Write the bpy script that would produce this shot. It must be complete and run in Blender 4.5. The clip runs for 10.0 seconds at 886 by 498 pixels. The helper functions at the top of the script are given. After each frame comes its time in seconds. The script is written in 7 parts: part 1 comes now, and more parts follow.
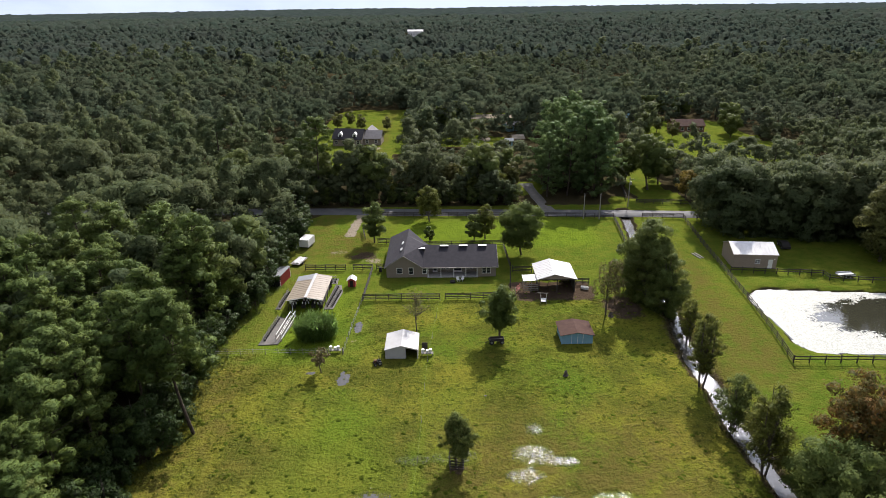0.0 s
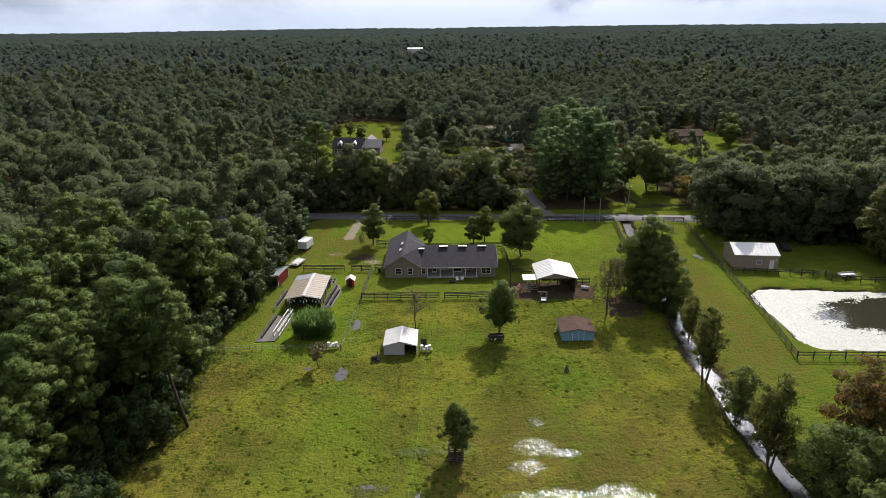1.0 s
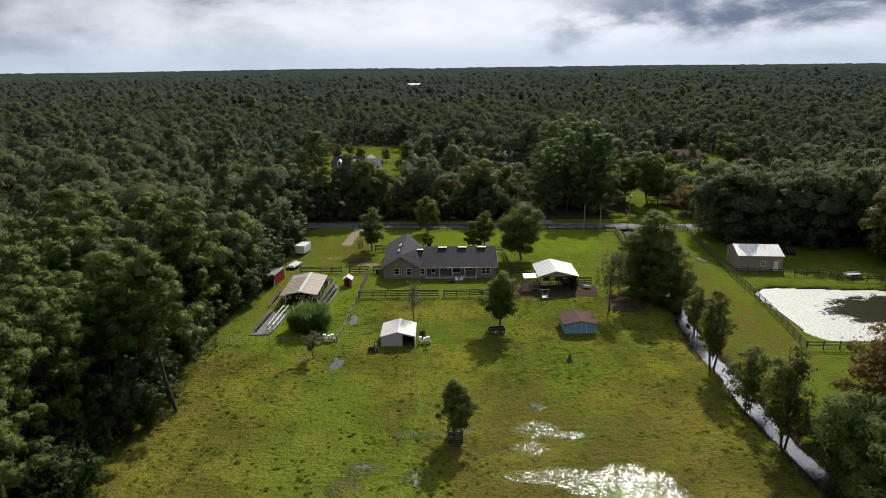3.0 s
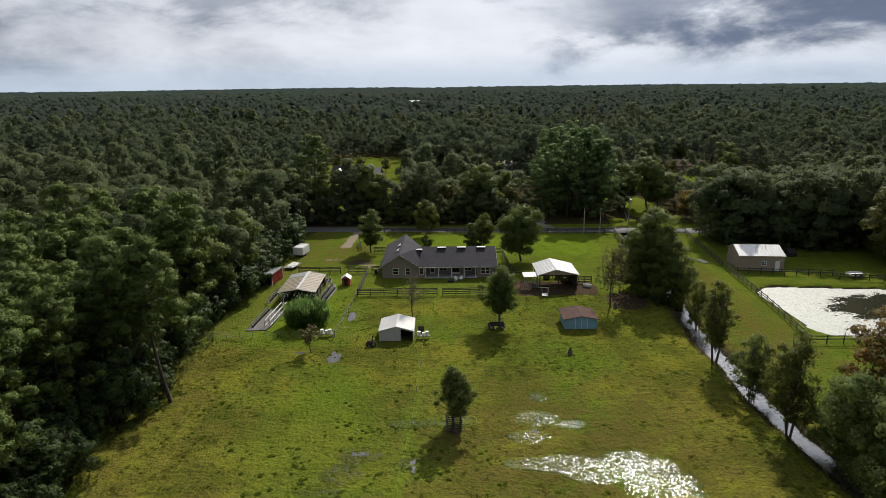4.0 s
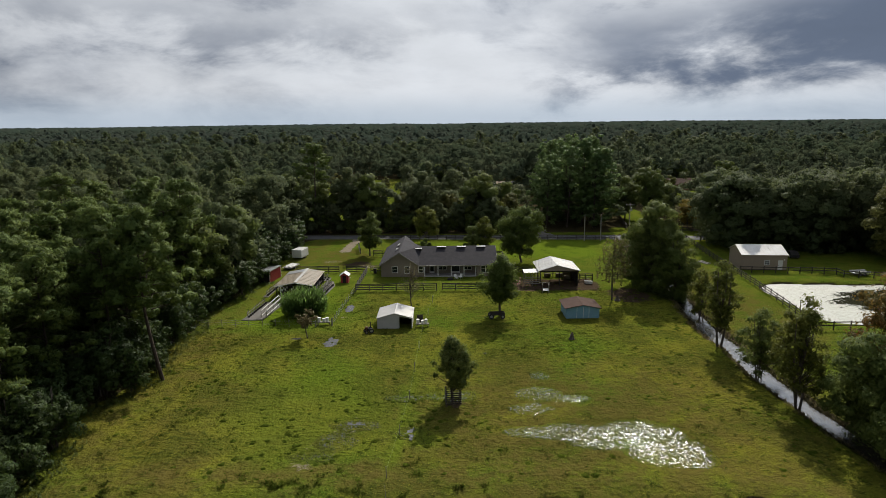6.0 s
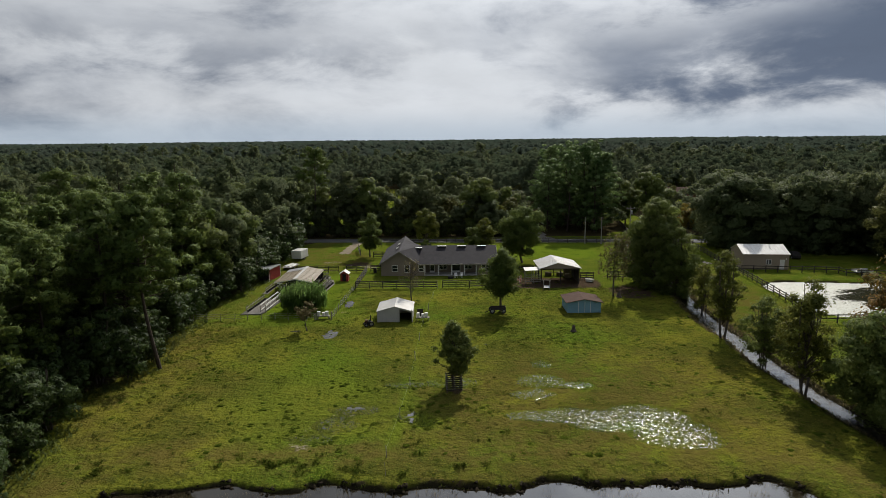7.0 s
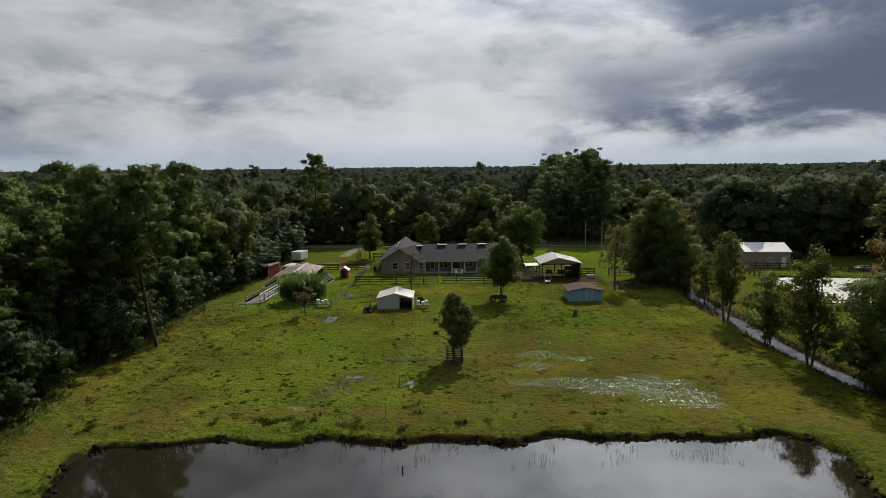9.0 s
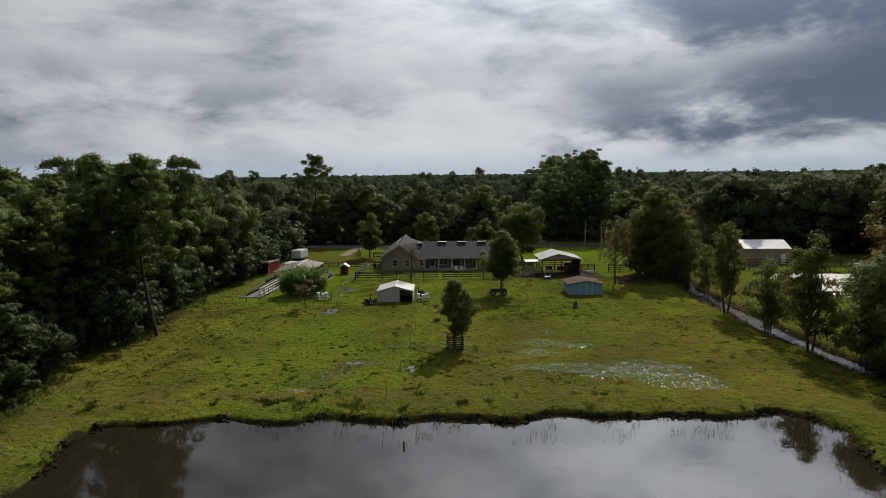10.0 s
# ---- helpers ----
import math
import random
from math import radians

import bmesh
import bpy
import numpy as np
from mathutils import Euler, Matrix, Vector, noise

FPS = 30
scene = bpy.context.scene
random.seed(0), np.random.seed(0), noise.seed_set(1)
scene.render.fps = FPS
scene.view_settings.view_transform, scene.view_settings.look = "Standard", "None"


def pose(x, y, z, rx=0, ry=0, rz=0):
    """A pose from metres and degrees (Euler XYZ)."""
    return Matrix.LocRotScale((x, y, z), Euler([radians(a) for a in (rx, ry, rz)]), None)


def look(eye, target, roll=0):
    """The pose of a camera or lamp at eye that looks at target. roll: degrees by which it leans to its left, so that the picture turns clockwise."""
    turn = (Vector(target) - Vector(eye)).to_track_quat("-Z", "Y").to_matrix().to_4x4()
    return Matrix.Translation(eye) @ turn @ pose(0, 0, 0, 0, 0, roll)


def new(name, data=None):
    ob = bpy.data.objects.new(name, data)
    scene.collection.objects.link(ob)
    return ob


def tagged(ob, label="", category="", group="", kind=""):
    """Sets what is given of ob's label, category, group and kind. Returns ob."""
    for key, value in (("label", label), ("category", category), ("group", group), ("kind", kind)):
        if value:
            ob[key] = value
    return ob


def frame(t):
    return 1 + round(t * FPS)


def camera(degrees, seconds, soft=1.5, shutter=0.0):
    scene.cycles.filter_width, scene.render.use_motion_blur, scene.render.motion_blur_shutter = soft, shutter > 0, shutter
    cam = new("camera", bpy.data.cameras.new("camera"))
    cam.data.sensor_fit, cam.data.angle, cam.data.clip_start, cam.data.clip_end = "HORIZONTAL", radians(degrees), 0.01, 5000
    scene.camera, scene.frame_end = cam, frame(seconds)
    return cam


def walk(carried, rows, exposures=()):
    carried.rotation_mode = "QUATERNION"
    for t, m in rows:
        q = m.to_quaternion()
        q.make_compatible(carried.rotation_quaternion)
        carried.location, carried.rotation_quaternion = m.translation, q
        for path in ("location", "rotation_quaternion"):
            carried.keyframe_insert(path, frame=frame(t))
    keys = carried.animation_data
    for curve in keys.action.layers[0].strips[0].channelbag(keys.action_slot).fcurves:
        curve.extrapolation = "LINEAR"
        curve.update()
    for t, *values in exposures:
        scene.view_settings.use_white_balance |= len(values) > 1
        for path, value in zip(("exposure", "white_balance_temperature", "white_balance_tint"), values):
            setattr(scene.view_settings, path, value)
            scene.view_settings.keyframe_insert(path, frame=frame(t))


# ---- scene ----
cam = camera(69.68, 10.0, soft=0.6)
# seconds, x, y, z, yaw, pitch, roll
PATH = [
    (0, 0.000, 0.000, 54.033, 0.000, -21.201, 0.768),
    (0.5, -0.012, -0.155, 52.151, -0.028, -20.344, 0.737),
    (1, -0.052, -0.508, 50.160, -0.034, -19.558, 0.689),
    (1.5, -0.064, -0.775, 48.255, -0.053, -18.698, 0.703),
    (2, -0.075, -0.926, 46.235, -0.043, -17.900, 0.685),
    (2.5, -0.075, -0.983, 44.200, -0.061, -17.034, 0.686),
    (4, 0.039, -1.315, 38.285, -0.073, -14.524, 0.644),
    (4.5, 0.049, -1.506, 36.338, -0.078, -13.697, 0.649),
    (5, 0.074, -1.669, 34.384, -0.068, -12.880, 0.659),
    (5.5, 0.173, -1.876, 32.508, -0.017, -12.079, 0.628),
    (7, -0.015, -2.139, 27.069, -0.032, -9.828, 0.582),
    (7.5, -0.049, -2.258, 25.316, -0.008, -9.086, 0.565),
    (8, -0.070, -2.400, 23.618, -0.011, -8.441, 0.557),
    (8.5, -0.081, -2.545, 22.163, -0.012, -7.791, 0.585),
    (9, -0.103, -2.678, 20.757, -0.024, -7.227, 0.635),
    (9.5, -0.161, -2.917, 19.506, -0.039, -6.755, 0.662),
    (10, -0.259, -3.088, 18.434, -0.088, -6.443, 0.671),
]
walk(cam, [(t, pose(x, y, z, 90 + pitch, roll, yaw)) for t, x, y, z, yaw, pitch, roll in PATH],
     [(0, 0.62, 6150, 18), (1, 0.40, 6230, 16), (2.5, 0.22, 6330, 14), (5, -0.04, 6450, 11), (7.5, -0.24, 6500, 10), (10, -0.34, 6500, 10)])

# ---- world and sun ----
SUN_AZ, SUN_EL = radians(18.5), radians(37.5)
SUN = Vector((math.sin(SUN_AZ) * math.cos(SUN_EL), math.cos(SUN_AZ) * math.cos(SUN_EL), math.sin(SUN_EL)))


def nd(nt, kind, ins=None):
    """A node with its inputs set: a socket is linked, anything else is a value."""
    n = nt.nodes.new(kind)
    for k, v in (ins or {}).items():
        if isinstance(v, bpy.types.NodeSocket):
            nt.links.new(v, n.inputs[k])
        else:
            n.inputs[k].default_value = v
    return n


def math_n(nt, op, a, b=0.0, clamp=False):
    n = nd(nt, "ShaderNodeMath", {0: a, 1: b})
    n.operation, n.use_clamp = op, clamp
    return n.outputs[0]


def vmath(nt, op, a, b=(0, 0, 0)):
    n = nd(nt, "ShaderNodeVectorMath", {0: a, 1: b})
    n.operation = op
    return n.outputs["Value"] if op == "DOT_PRODUCT" else n.outputs[0]


def mixc(nt, f, a, b):
    n = nt.nodes.new("ShaderNodeMix")
    n.data_type = "RGBA"
    for k, v in ((0, f), (6, a), (7, b)):
        if isinstance(v, bpy.types.NodeSocket):
            nt.links.new(v, n.inputs[k])
        else:
            n.inputs[k].default_value = v if k == 0 else (*v, 1)
    return n.outputs[2]


def noise_n(nt, vec, scale, detail=3.0, rough=0.55, dist=0.0):
    n = nd(nt, "ShaderNodeTexNoise", {"Vector": vec, "Scale": scale, "Detail": detail, "Roughness": rough, "Distortion": dist})
    return n.outputs["Fac"]


def ramp(nt, v, lo, hi):
    n = nd(nt, "ShaderNodeMapRange", {"Value": v, "From Min": lo, "From Max": hi})
    n.interpolation_type = "SMOOTHSTEP"
    return n.outputs[0]


def build_world():
    w = bpy.data.worlds.new("sky")
    scene.world = w
    w.use_nodes = True
    nt = w.node_tree
    nt.nodes.clear()
    sky = nt.nodes.new("ShaderNodeTexSky")
    sky.sky_type, sky.sun_disc = "NISHITA", False
    sky.sun_elevation, sky.sun_rotation = SUN_EL, SUN_AZ
    d = nt.nodes.new("ShaderNodeTexCoord").outputs["Generated"]
    sep = nd(nt, "ShaderNodeSeparateXYZ", {0: d})
    x, y, z = sep.outputs
    # broken cloud over the whole sky, lying in a level layer
    v = nd(nt, "ShaderNodeCombineXYZ", {0: math_n(nt, "MULTIPLY", x, 1.5), 1: math_n(nt, "MULTIPLY", y, 1.5), 2: math_n(nt, "MULTIPLY", z, 4.0)}).outputs[0]
    big = noise_n(nt, vmath(nt, "ADD", v, (3.9, 1.2, 3.1)), 1.3, 5.0, 0.52, 0.0)
    fine = noise_n(nt, vmath(nt, "ADD", v, (4.1, 7.7, 0)), 3.4, 7.0, 0.60, 0.25)
    body = math_n(nt, "ADD", math_n(nt, "MULTIPLY", big, 0.46), math_n(nt, "MULTIPLY", fine, 0.54))
    # a heavy bank low in the sky to the right of the view, rising outwards
    mid = math_n(nt, "ADD", 0.050, math_n(nt, "MULTIPLY", x, 0.115))
    rag = math_n(nt, "MULTIPLY", math_n(nt, "SUBTRACT", fine, 0.5), 0.22)
    bank = ramp(nt, math_n(nt, "ABSOLUTE", math_n(nt, "SUBTRACT", math_n(nt, "ADD", z, rag), mid)), 0.085, 0.0)
    bank = math_n(nt, "MULTIPLY", bank, ramp(nt, x, 0.0, 0.30))
    heap = math_n(nt, "MULTIPLY", ramp(nt, math_n(nt, "ADD", z, rag), 0.12, 0.22), ramp(nt, x, 0.05, 0.45))
    heap = math_n(nt, "MULTIPLY", heap, ramp(nt, z, 0.33, 0.24))
    body = math_n(nt, "ADD", body, math_n(nt, "MULTIPLY", bank, 0.20))
    body = math_n(nt, "ADD", body, math_n(nt, "MULTIPLY", heap, 0.20))
    # a long grey roll across the middle height, thin bright cloud above it
    roll = ramp(nt, math_n(nt, "ABSOLUTE", math_n(nt, "SUBTRACT", math_n(nt, "ADD", z, rag), 0.135)), 0.045, 0.0)
    body = math_n(nt, "ADD", body, math_n(nt, "MULTIPLY", roll, 0.05))
    # thinner cloud under the sun
    body = math_n(nt, "SUBTRACT", body, math_n(nt, "MULTIPLY", ramp(nt, math_n(nt, "ABSOLUTE", math_n(nt, "SUBTRACT", x, 0.03)), 0.40, 0.0), 0.04))
    body = math_n(nt, "ADD", body, math_n(nt, "MULTIPLY", ramp(nt, z, 0.27, 0.40), 0.07))
    thick = ramp(nt, body, 0.40, 0.74)
    lit = mixc(nt, thick, (9.9, 10.15, 10.4), (1.85, 2.3, 3.15))
    glow = math_n(nt, "POWER", math_n(nt, "MAXIMUM", vmath(nt, "DOT_PRODUCT", d, tuple(SUN)), 0.0), 16.0)
    glow = math_n(nt, "MULTIPLY", glow, ramp(nt, z, 0.14, 0.36))
    # the sky is brightest on the sun's side and dull overhead and behind
    side = math_n(nt, "MAXIMUM", vmath(nt, "DOT_PRODUCT", d, (math.sin(SUN_AZ), math.cos(SUN_AZ), 0.0)), 0.0)
    side = math_n(nt, "ADD", 0.54, math_n(nt, "MULTIPLY", math_n(nt, "POWER", side, 1.3), 0.28))
    side = math_n(nt, "MULTIPLY", side, math_n(nt, "ADD", 0.82, math_n(nt, "MULTIPLY", noise_n(nt, vmath(nt, "ADD", v, (9, 2, 5)), 3.6, 6.0, 0.6), 0.36)))
    gain = math_n(nt, "ADD", math_n(nt, "MULTIPLY", glow, 4.2), side)
    lit = vmath(nt, "MULTIPLY", lit, (0.98, 1.0, 1.03))
    lit = vmath(nt, "SCALE", lit)
    nt.links.new(gain, lit.node.inputs["Scale"])
    cover = ramp(nt, body, 0.16, 0.24)
    col = mixc(nt, cover, sky.outputs[0], lit)
    low = ramp(nt, z, 0.055, 0.0)
    col = mixc(nt, math_n(nt, "MULTIPLY", low, 0.7), col, (4.8, 5.8, 6.9))
    bg = nd(nt, "ShaderNodeBackground", {"Color": col, "Strength": 0.1})
    nt.links.new(bg.outputs[0], nd(nt, "ShaderNodeOutputWorld").inputs[0])


build_world()
sun = new("sun", bpy.data.lights.new("sun", "SUN"))
sun.data.energy, sun.data.angle, sun.data.color = 5.0, radians(0.55), (1.0, 0.93, 0.80)
sun.matrix_world = look(SUN * 300, (0, 0, 0))
scene.view_settings.exposure = 0.0

# ---- materials ----
def material(name):
    m = bpy.data.materials.new(name)
    m.use_nodes = True
    m.node_tree.nodes.clear()
    return m, m.node_tree


def finish(nt, shader):
    nt.links.new(shader, nd(nt, "ShaderNodeOutputMaterial").inputs[0])


def surface(nt, col, rough=0.7, metal=0.0, spec=0.4, bump=None, depth=0.1):
    p = nd(nt, "ShaderNodeBsdfPrincipled", {"Roughness": rough, "Metallic": metal, "Specular IOR Level": spec})
    if isinstance(col, bpy.types.NodeSocket):
        nt.links.new(col, p.inputs["Base Color"])
    else:
        p.inputs["Base Color"].default_value = (*col, 1)
    if bump is not None:
        b = nd(nt, "ShaderNodeBump", {"Height": bump, "Strength": 1.0, "Distance": depth})
        nt.links.new(b.outputs[0], p.inputs["Normal"])
    return p.outputs[0]


def coords(nt):
    return nt.nodes.new("ShaderNodeTexCoord").outputs["Object"]


def place(nt):
    return nt.nodes.new("ShaderNodeNewGeometry").outputs["Position"]


def island(nt):
    return nt.nodes.new("ShaderNodeNewGeometry").outputs["Random Per Island"]


def each(nt):
    return nt.nodes.new("ShaderNodeObjectInfo").outputs["Random"]


def worn(name, a, b, scale=2.0, rough=0.7, metal=0.0, spec=0.4, depth=0.01, grain=30.0, stain=0.5):
    """A plain coat with stains and grain at two scales."""
    m, nt = material(name)
    c = coords(nt)
    f = noise_n(nt, c, scale, 5, 0.62)
    g = noise_n(nt, c, grain, 3, 0.6)
    k = math_n(nt, "ADD", math_n(nt, "MULTIPLY", ramp(nt, f, 0.32, 0.7), stain), math_n(nt, "MULTIPLY", g, 0.35))
    k = math_n(nt, "ADD", k, math_n(nt, "MULTIPLY", each(nt), 0.25), True)
    finish(nt, surface(nt, mixc(nt, k, a, b), rough, metal, spec, g, depth))
    return m


def foliage(name, dark, mid, light, transl=0.42, rough=0.65, spec=0.14, scale=0.10, gaps=0.0, deep=0.85, thin=0.5, stand=0.0, relief=0.3):
    """Leaves: hue drifts from tree to tree, and from leaf to leaf."""
    m, nt = material(name)
    p = place(nt)
    f = ramp(nt, noise_n(nt, p, scale, 2, 0.5), 0.30, 0.70)
    f2 = ramp(nt, noise_n(nt, vmath(nt, "ADD", p, (71, 13, 5)), scale * 0.8, 1, 0.5), 0.50, 0.72)
    g = math_n(nt, "ADD", math_n(nt, "MULTIPLY", island(nt), 0.35), math_n(nt, "MULTIPLY", noise_n(nt, p, 0.9, 2), 0.6))
    base = mixc(nt, f, dark, mid)
    base = mixc(nt, math_n(nt, "MULTIPLY", f2, 0.6), base, (mid[0] * 1.45, mid[1] * 1.08, mid[2] * 1.2))
    if stand:
        # stands of one kind: grey-brown hardwoods beside deep green ones
        s1 = ramp(nt, noise_n(nt, vmath(nt, "ADD", p, (900, 300, 0)), 0.013, 3, 0.6), 0.46, 0.60)
        s2 = ramp(nt, noise_n(nt, vmath(nt, "ADD", p, (100, 700, 0)), 0.017, 3, 0.6), 0.50, 0.64)
        base = mixc(nt, math_n(nt, "MULTIPLY", s1, stand), base, (mid[0] * 0.98, mid[1] * 0.80, mid[2] * 1.02))
        base = mixc(nt, math_n(nt, "MULTIPLY", s2, stand), base, (dark[0] * 0.55, dark[1] * 0.72, dark[2] * 0.70))
    col = mixc(nt, g, base, mixc(nt, f, mid, light))
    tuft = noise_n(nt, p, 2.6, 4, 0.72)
    # low spots of the tuft noise darken: shade between tufts put into colour
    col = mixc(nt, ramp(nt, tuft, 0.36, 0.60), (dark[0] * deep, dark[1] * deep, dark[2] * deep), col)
    q = surface(nt, col, rough, 0.0, spec, tuft if relief else None, relief)
    t = nd(nt, "ShaderNodeBsdfTranslucent", {"Color": mixc(nt, 0.4, col, light)})
    mx = nd(nt, "ShaderNodeMixShader", {0: transl, 1: q, 2: t.outputs[0]}).outputs[0]
    if gaps:
        # gaps between the leaves
        hole = noise_n(nt, vmath(nt, "ADD", p, (31, 17, 9)), gaps, 3, 0.7)
        k = nd(nt, "ShaderNodeMapRange", {"Value": hole, "From Min": thin, "From Max": thin + 0.03})
        mx = nd(nt, "ShaderNodeMixShader", {0: k.outputs[0], 1: mx, 2: nt.nodes.new("ShaderNodeBsdfTransparent").outputs[0]}).outputs[0]
    finish(nt, mx)
    return m


def bark(name, a, b):
    m, nt = material(name)
    c = coords(nt)
    s = vmath(nt, "MULTIPLY", c, (1, 1, 0.25))
    f = noise_n(nt, s, 9, 5, 0.65)
    finish(nt, surface(nt, mixc(nt, ramp(nt, f, 0.35, 0.65), a, b), 0.9, 0, 0.2, f, 0.04))
    return m


def sward(nt, p):
    """Grass colour in patches, dry spots and tussocks with their shadows painted in."""
    n1 = noise_n(nt, p, 0.045, 4, 0.6)
    n2 = noise_n(nt, p, 0.35, 4, 0.62)
    n3 = noise_n(nt, p, 2.2, 4, 0.65)
    n4 = noise_n(nt, p, 9.0, 3, 0.6)
    n5 = noise_n(nt, vmath(nt, "ADD", p, (13, 57, 0)), 0.11, 3, 0.6)
    n6 = noise_n(nt, vmath(nt, "ADD", p, (5, 3, 0)), 1.25, 5, 0.66)
    grass = mixc(nt, ramp(nt, n1, 0.36, 0.64), (0.073, 0.119, 0.012), (0.156, 0.150, 0.020))
    grass = mixc(nt, math_n(nt, "MULTIPLY", ramp(nt, n5, 0.42, 0.62), 0.85), grass, (0.062, 0.070, 0.012))
    grass = mixc(nt, math_n(nt, "MULTIPLY", ramp(nt, n2, 0.52, 0.74), 0.5), grass, (0.154, 0.132, 0.025))
    grass = mixc(nt, math_n(nt, "MULTIPLY", ramp(nt, n3, 0.50, 0.72), 0.5), grass, (0.052, 0.078, 0.009))
    # dark specks: tussock green, with the tussocks' own shadows put into colour
    grass = mixc(nt, math_n(nt, "MULTIPLY", ramp(nt, n6, 0.535, 0.60), 0.72), grass, (0.032, 0.047, 0.009))
    grass = mixc(nt, math_n(nt, "MULTIPLY", ramp(nt, n4, 0.50, 0.68), 0.42), grass, (0.034, 0.049, 0.009))
    n7 = noise_n(nt, vmath(nt, "ADD", p, (3, 9, 0)), 5.0, 3, 0.6)
    grass = mixc(nt, math_n(nt, "MULTIPLY", ramp(nt, n7, 0.54, 0.68), 0.6), grass, (0.199, 0.190, 0.028))
    return grass, n2, n3, n4, n6


def ground_material():
    m, nt = material("pasture")
    p = place(nt)

    def attr(n):
        a = nt.nodes.new("ShaderNodeAttribute")
        a.attribute_name = n
        return a.outputs["Fac"]
    grass, n2, n3, n4, n6 = sward(nt, p)
    turf = mixc(nt, ramp(nt, n2, 0.35, 0.65), (0.072, 0.112, 0.012), (0.112, 0.136, 0.017))
    grass = mixc(nt, math_n(nt, "MULTIPLY", attr("mown"), 0.75), grass, turf)
    grass = mixc(nt, math_n(nt, "MULTIPLY", attr("lush"), ramp(nt, math_n(nt, "ADD", n3, n2), 0.7, 1.1)), grass, (0.110, 0.170, 0.012))
    dry = math_n(nt, "MULTIPLY", attr("dry"), ramp(nt, math_n(nt, "ADD", n2, math_n(nt, "MULTIPLY", n3, 0.5)), 0.5, 0.9))
    col = mixc(nt, math_n(nt, "MULTIPLY", dry, 0.8), grass, (0.098, 0.078, 0.022))
    edge = math_n(nt, "MULTIPLY", math_n(nt, "SUBTRACT", n2, 0.5), 1.1)
    edge = math_n(nt, "ADD", edge, math_n(nt, "MULTIPLY", math_n(nt, "SUBTRACT", n3, 0.5), 0.7))
    soil = ramp(nt, math_n(nt, "ADD", attr("soil"), edge), 0.38, 0.62)
    col = mixc(nt, soil, col, mixc(nt, n3, (0.045, 0.032, 0.022), (0.085, 0.062, 0.042)))
    sand_sheen = ramp(nt, math_n(nt, "ADD", attr("sand_sheen"), edge), 0.40, 0.65)
    col = mixc(nt, sand_sheen, col, mixc(nt, n3, (0.17, 0.14, 0.10), (0.29, 0.25, 0.195)))
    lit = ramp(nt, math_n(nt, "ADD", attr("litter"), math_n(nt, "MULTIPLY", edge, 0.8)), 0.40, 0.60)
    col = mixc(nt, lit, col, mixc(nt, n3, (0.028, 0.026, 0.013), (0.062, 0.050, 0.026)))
    wet = ramp(nt, attr("wet"), 0.2, 0.8)
    col = mixc(nt, wet, col, mixc(nt, n4, (0.014, 0.012, 0.008), (0.042, 0.038, 0.020)))
    h = math_n(nt, "ADD", math_n(nt, "MULTIPLY", n3, 0.4), math_n(nt, "MULTIPLY", n6, 0.8))
    finish(nt, surface(nt, col, 1.0, 0, 0.0, h, 0.5))
    return m


def water_material(name, deep, rough, wave, scale):
    m, nt = material(name)
    p = place(nt)
    f = math_n(nt, "ADD", noise_n(nt, p, scale, 4, 0.6), math_n(nt, "MULTIPLY", noise_n(nt, p, scale * 0.13, 2), 2.0))
    finish(nt, surface(nt, deep, rough, 0, 0.5, f, wave))
    return m


MAT_GROUND = ground_material()
MAT_POND = water_material("pond_water", (0.018, 0.015, 0.009), 0.02, 0.006, 0.9)
MAT_EAST = water_material("bright_pond_water", (0.03, 0.03, 0.02), 0.06, 0.012, 1.6)
MAT_DITCH = water_material("ditch_water", (0.05, 0.045, 0.035), 0.12, 0.03, 2.5)
MAT_ASPHALT = worn("asphalt", (0.075, 0.075, 0.078), (0.13, 0.128, 0.125), 0.4, 0.9, grain=6, depth=0.01)
MAT_GRAVEL = worn("gravel", (0.085, 0.078, 0.070), (0.17, 0.158, 0.142), 0.8, 0.95, grain=14, depth=0.05)
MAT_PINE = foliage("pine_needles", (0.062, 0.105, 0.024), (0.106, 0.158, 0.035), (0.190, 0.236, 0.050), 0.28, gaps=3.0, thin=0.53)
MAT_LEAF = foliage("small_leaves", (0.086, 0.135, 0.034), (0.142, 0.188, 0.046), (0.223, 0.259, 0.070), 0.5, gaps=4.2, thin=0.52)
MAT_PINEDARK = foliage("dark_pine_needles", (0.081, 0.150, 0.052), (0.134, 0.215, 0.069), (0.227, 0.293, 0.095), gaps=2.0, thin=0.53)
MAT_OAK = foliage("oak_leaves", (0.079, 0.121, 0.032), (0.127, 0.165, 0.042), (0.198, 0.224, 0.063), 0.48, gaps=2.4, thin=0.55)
MAT_GLOSS = foliage("magnolia_leaves", (0.030, 0.058, 0.017), (0.052, 0.088, 0.022), (0.092, 0.126, 0.034), 0.34, 0.42, 0.16, gaps=3.0)
MAT_YOUNG = foliage("young_leaves", (0.091, 0.117, 0.026), (0.150, 0.176, 0.036), (0.247, 0.254, 0.052), 0.45, gaps=3.0)
MAT_RUST = foliage("turning_leaves", (0.058, 0.096, 0.024), (0.150, 0.112, 0.030), (0.340, 0.150, 0.044), 0.42, scale=0.35, gaps=2.4)
MAT_AUTUMN = foliage("golden_leaves", (0.143, 0.117, 0.026), (0.247, 0.182, 0.034), (0.338, 0.260, 0.058), 0.42, gaps=2.4)
MAT_YOUNG2 = foliage("olive_leaves", (0.090, 0.102, 0.029), (0.138, 0.146, 0.042), (0.204, 0.204, 0.066), 0.38, gaps=2.0)
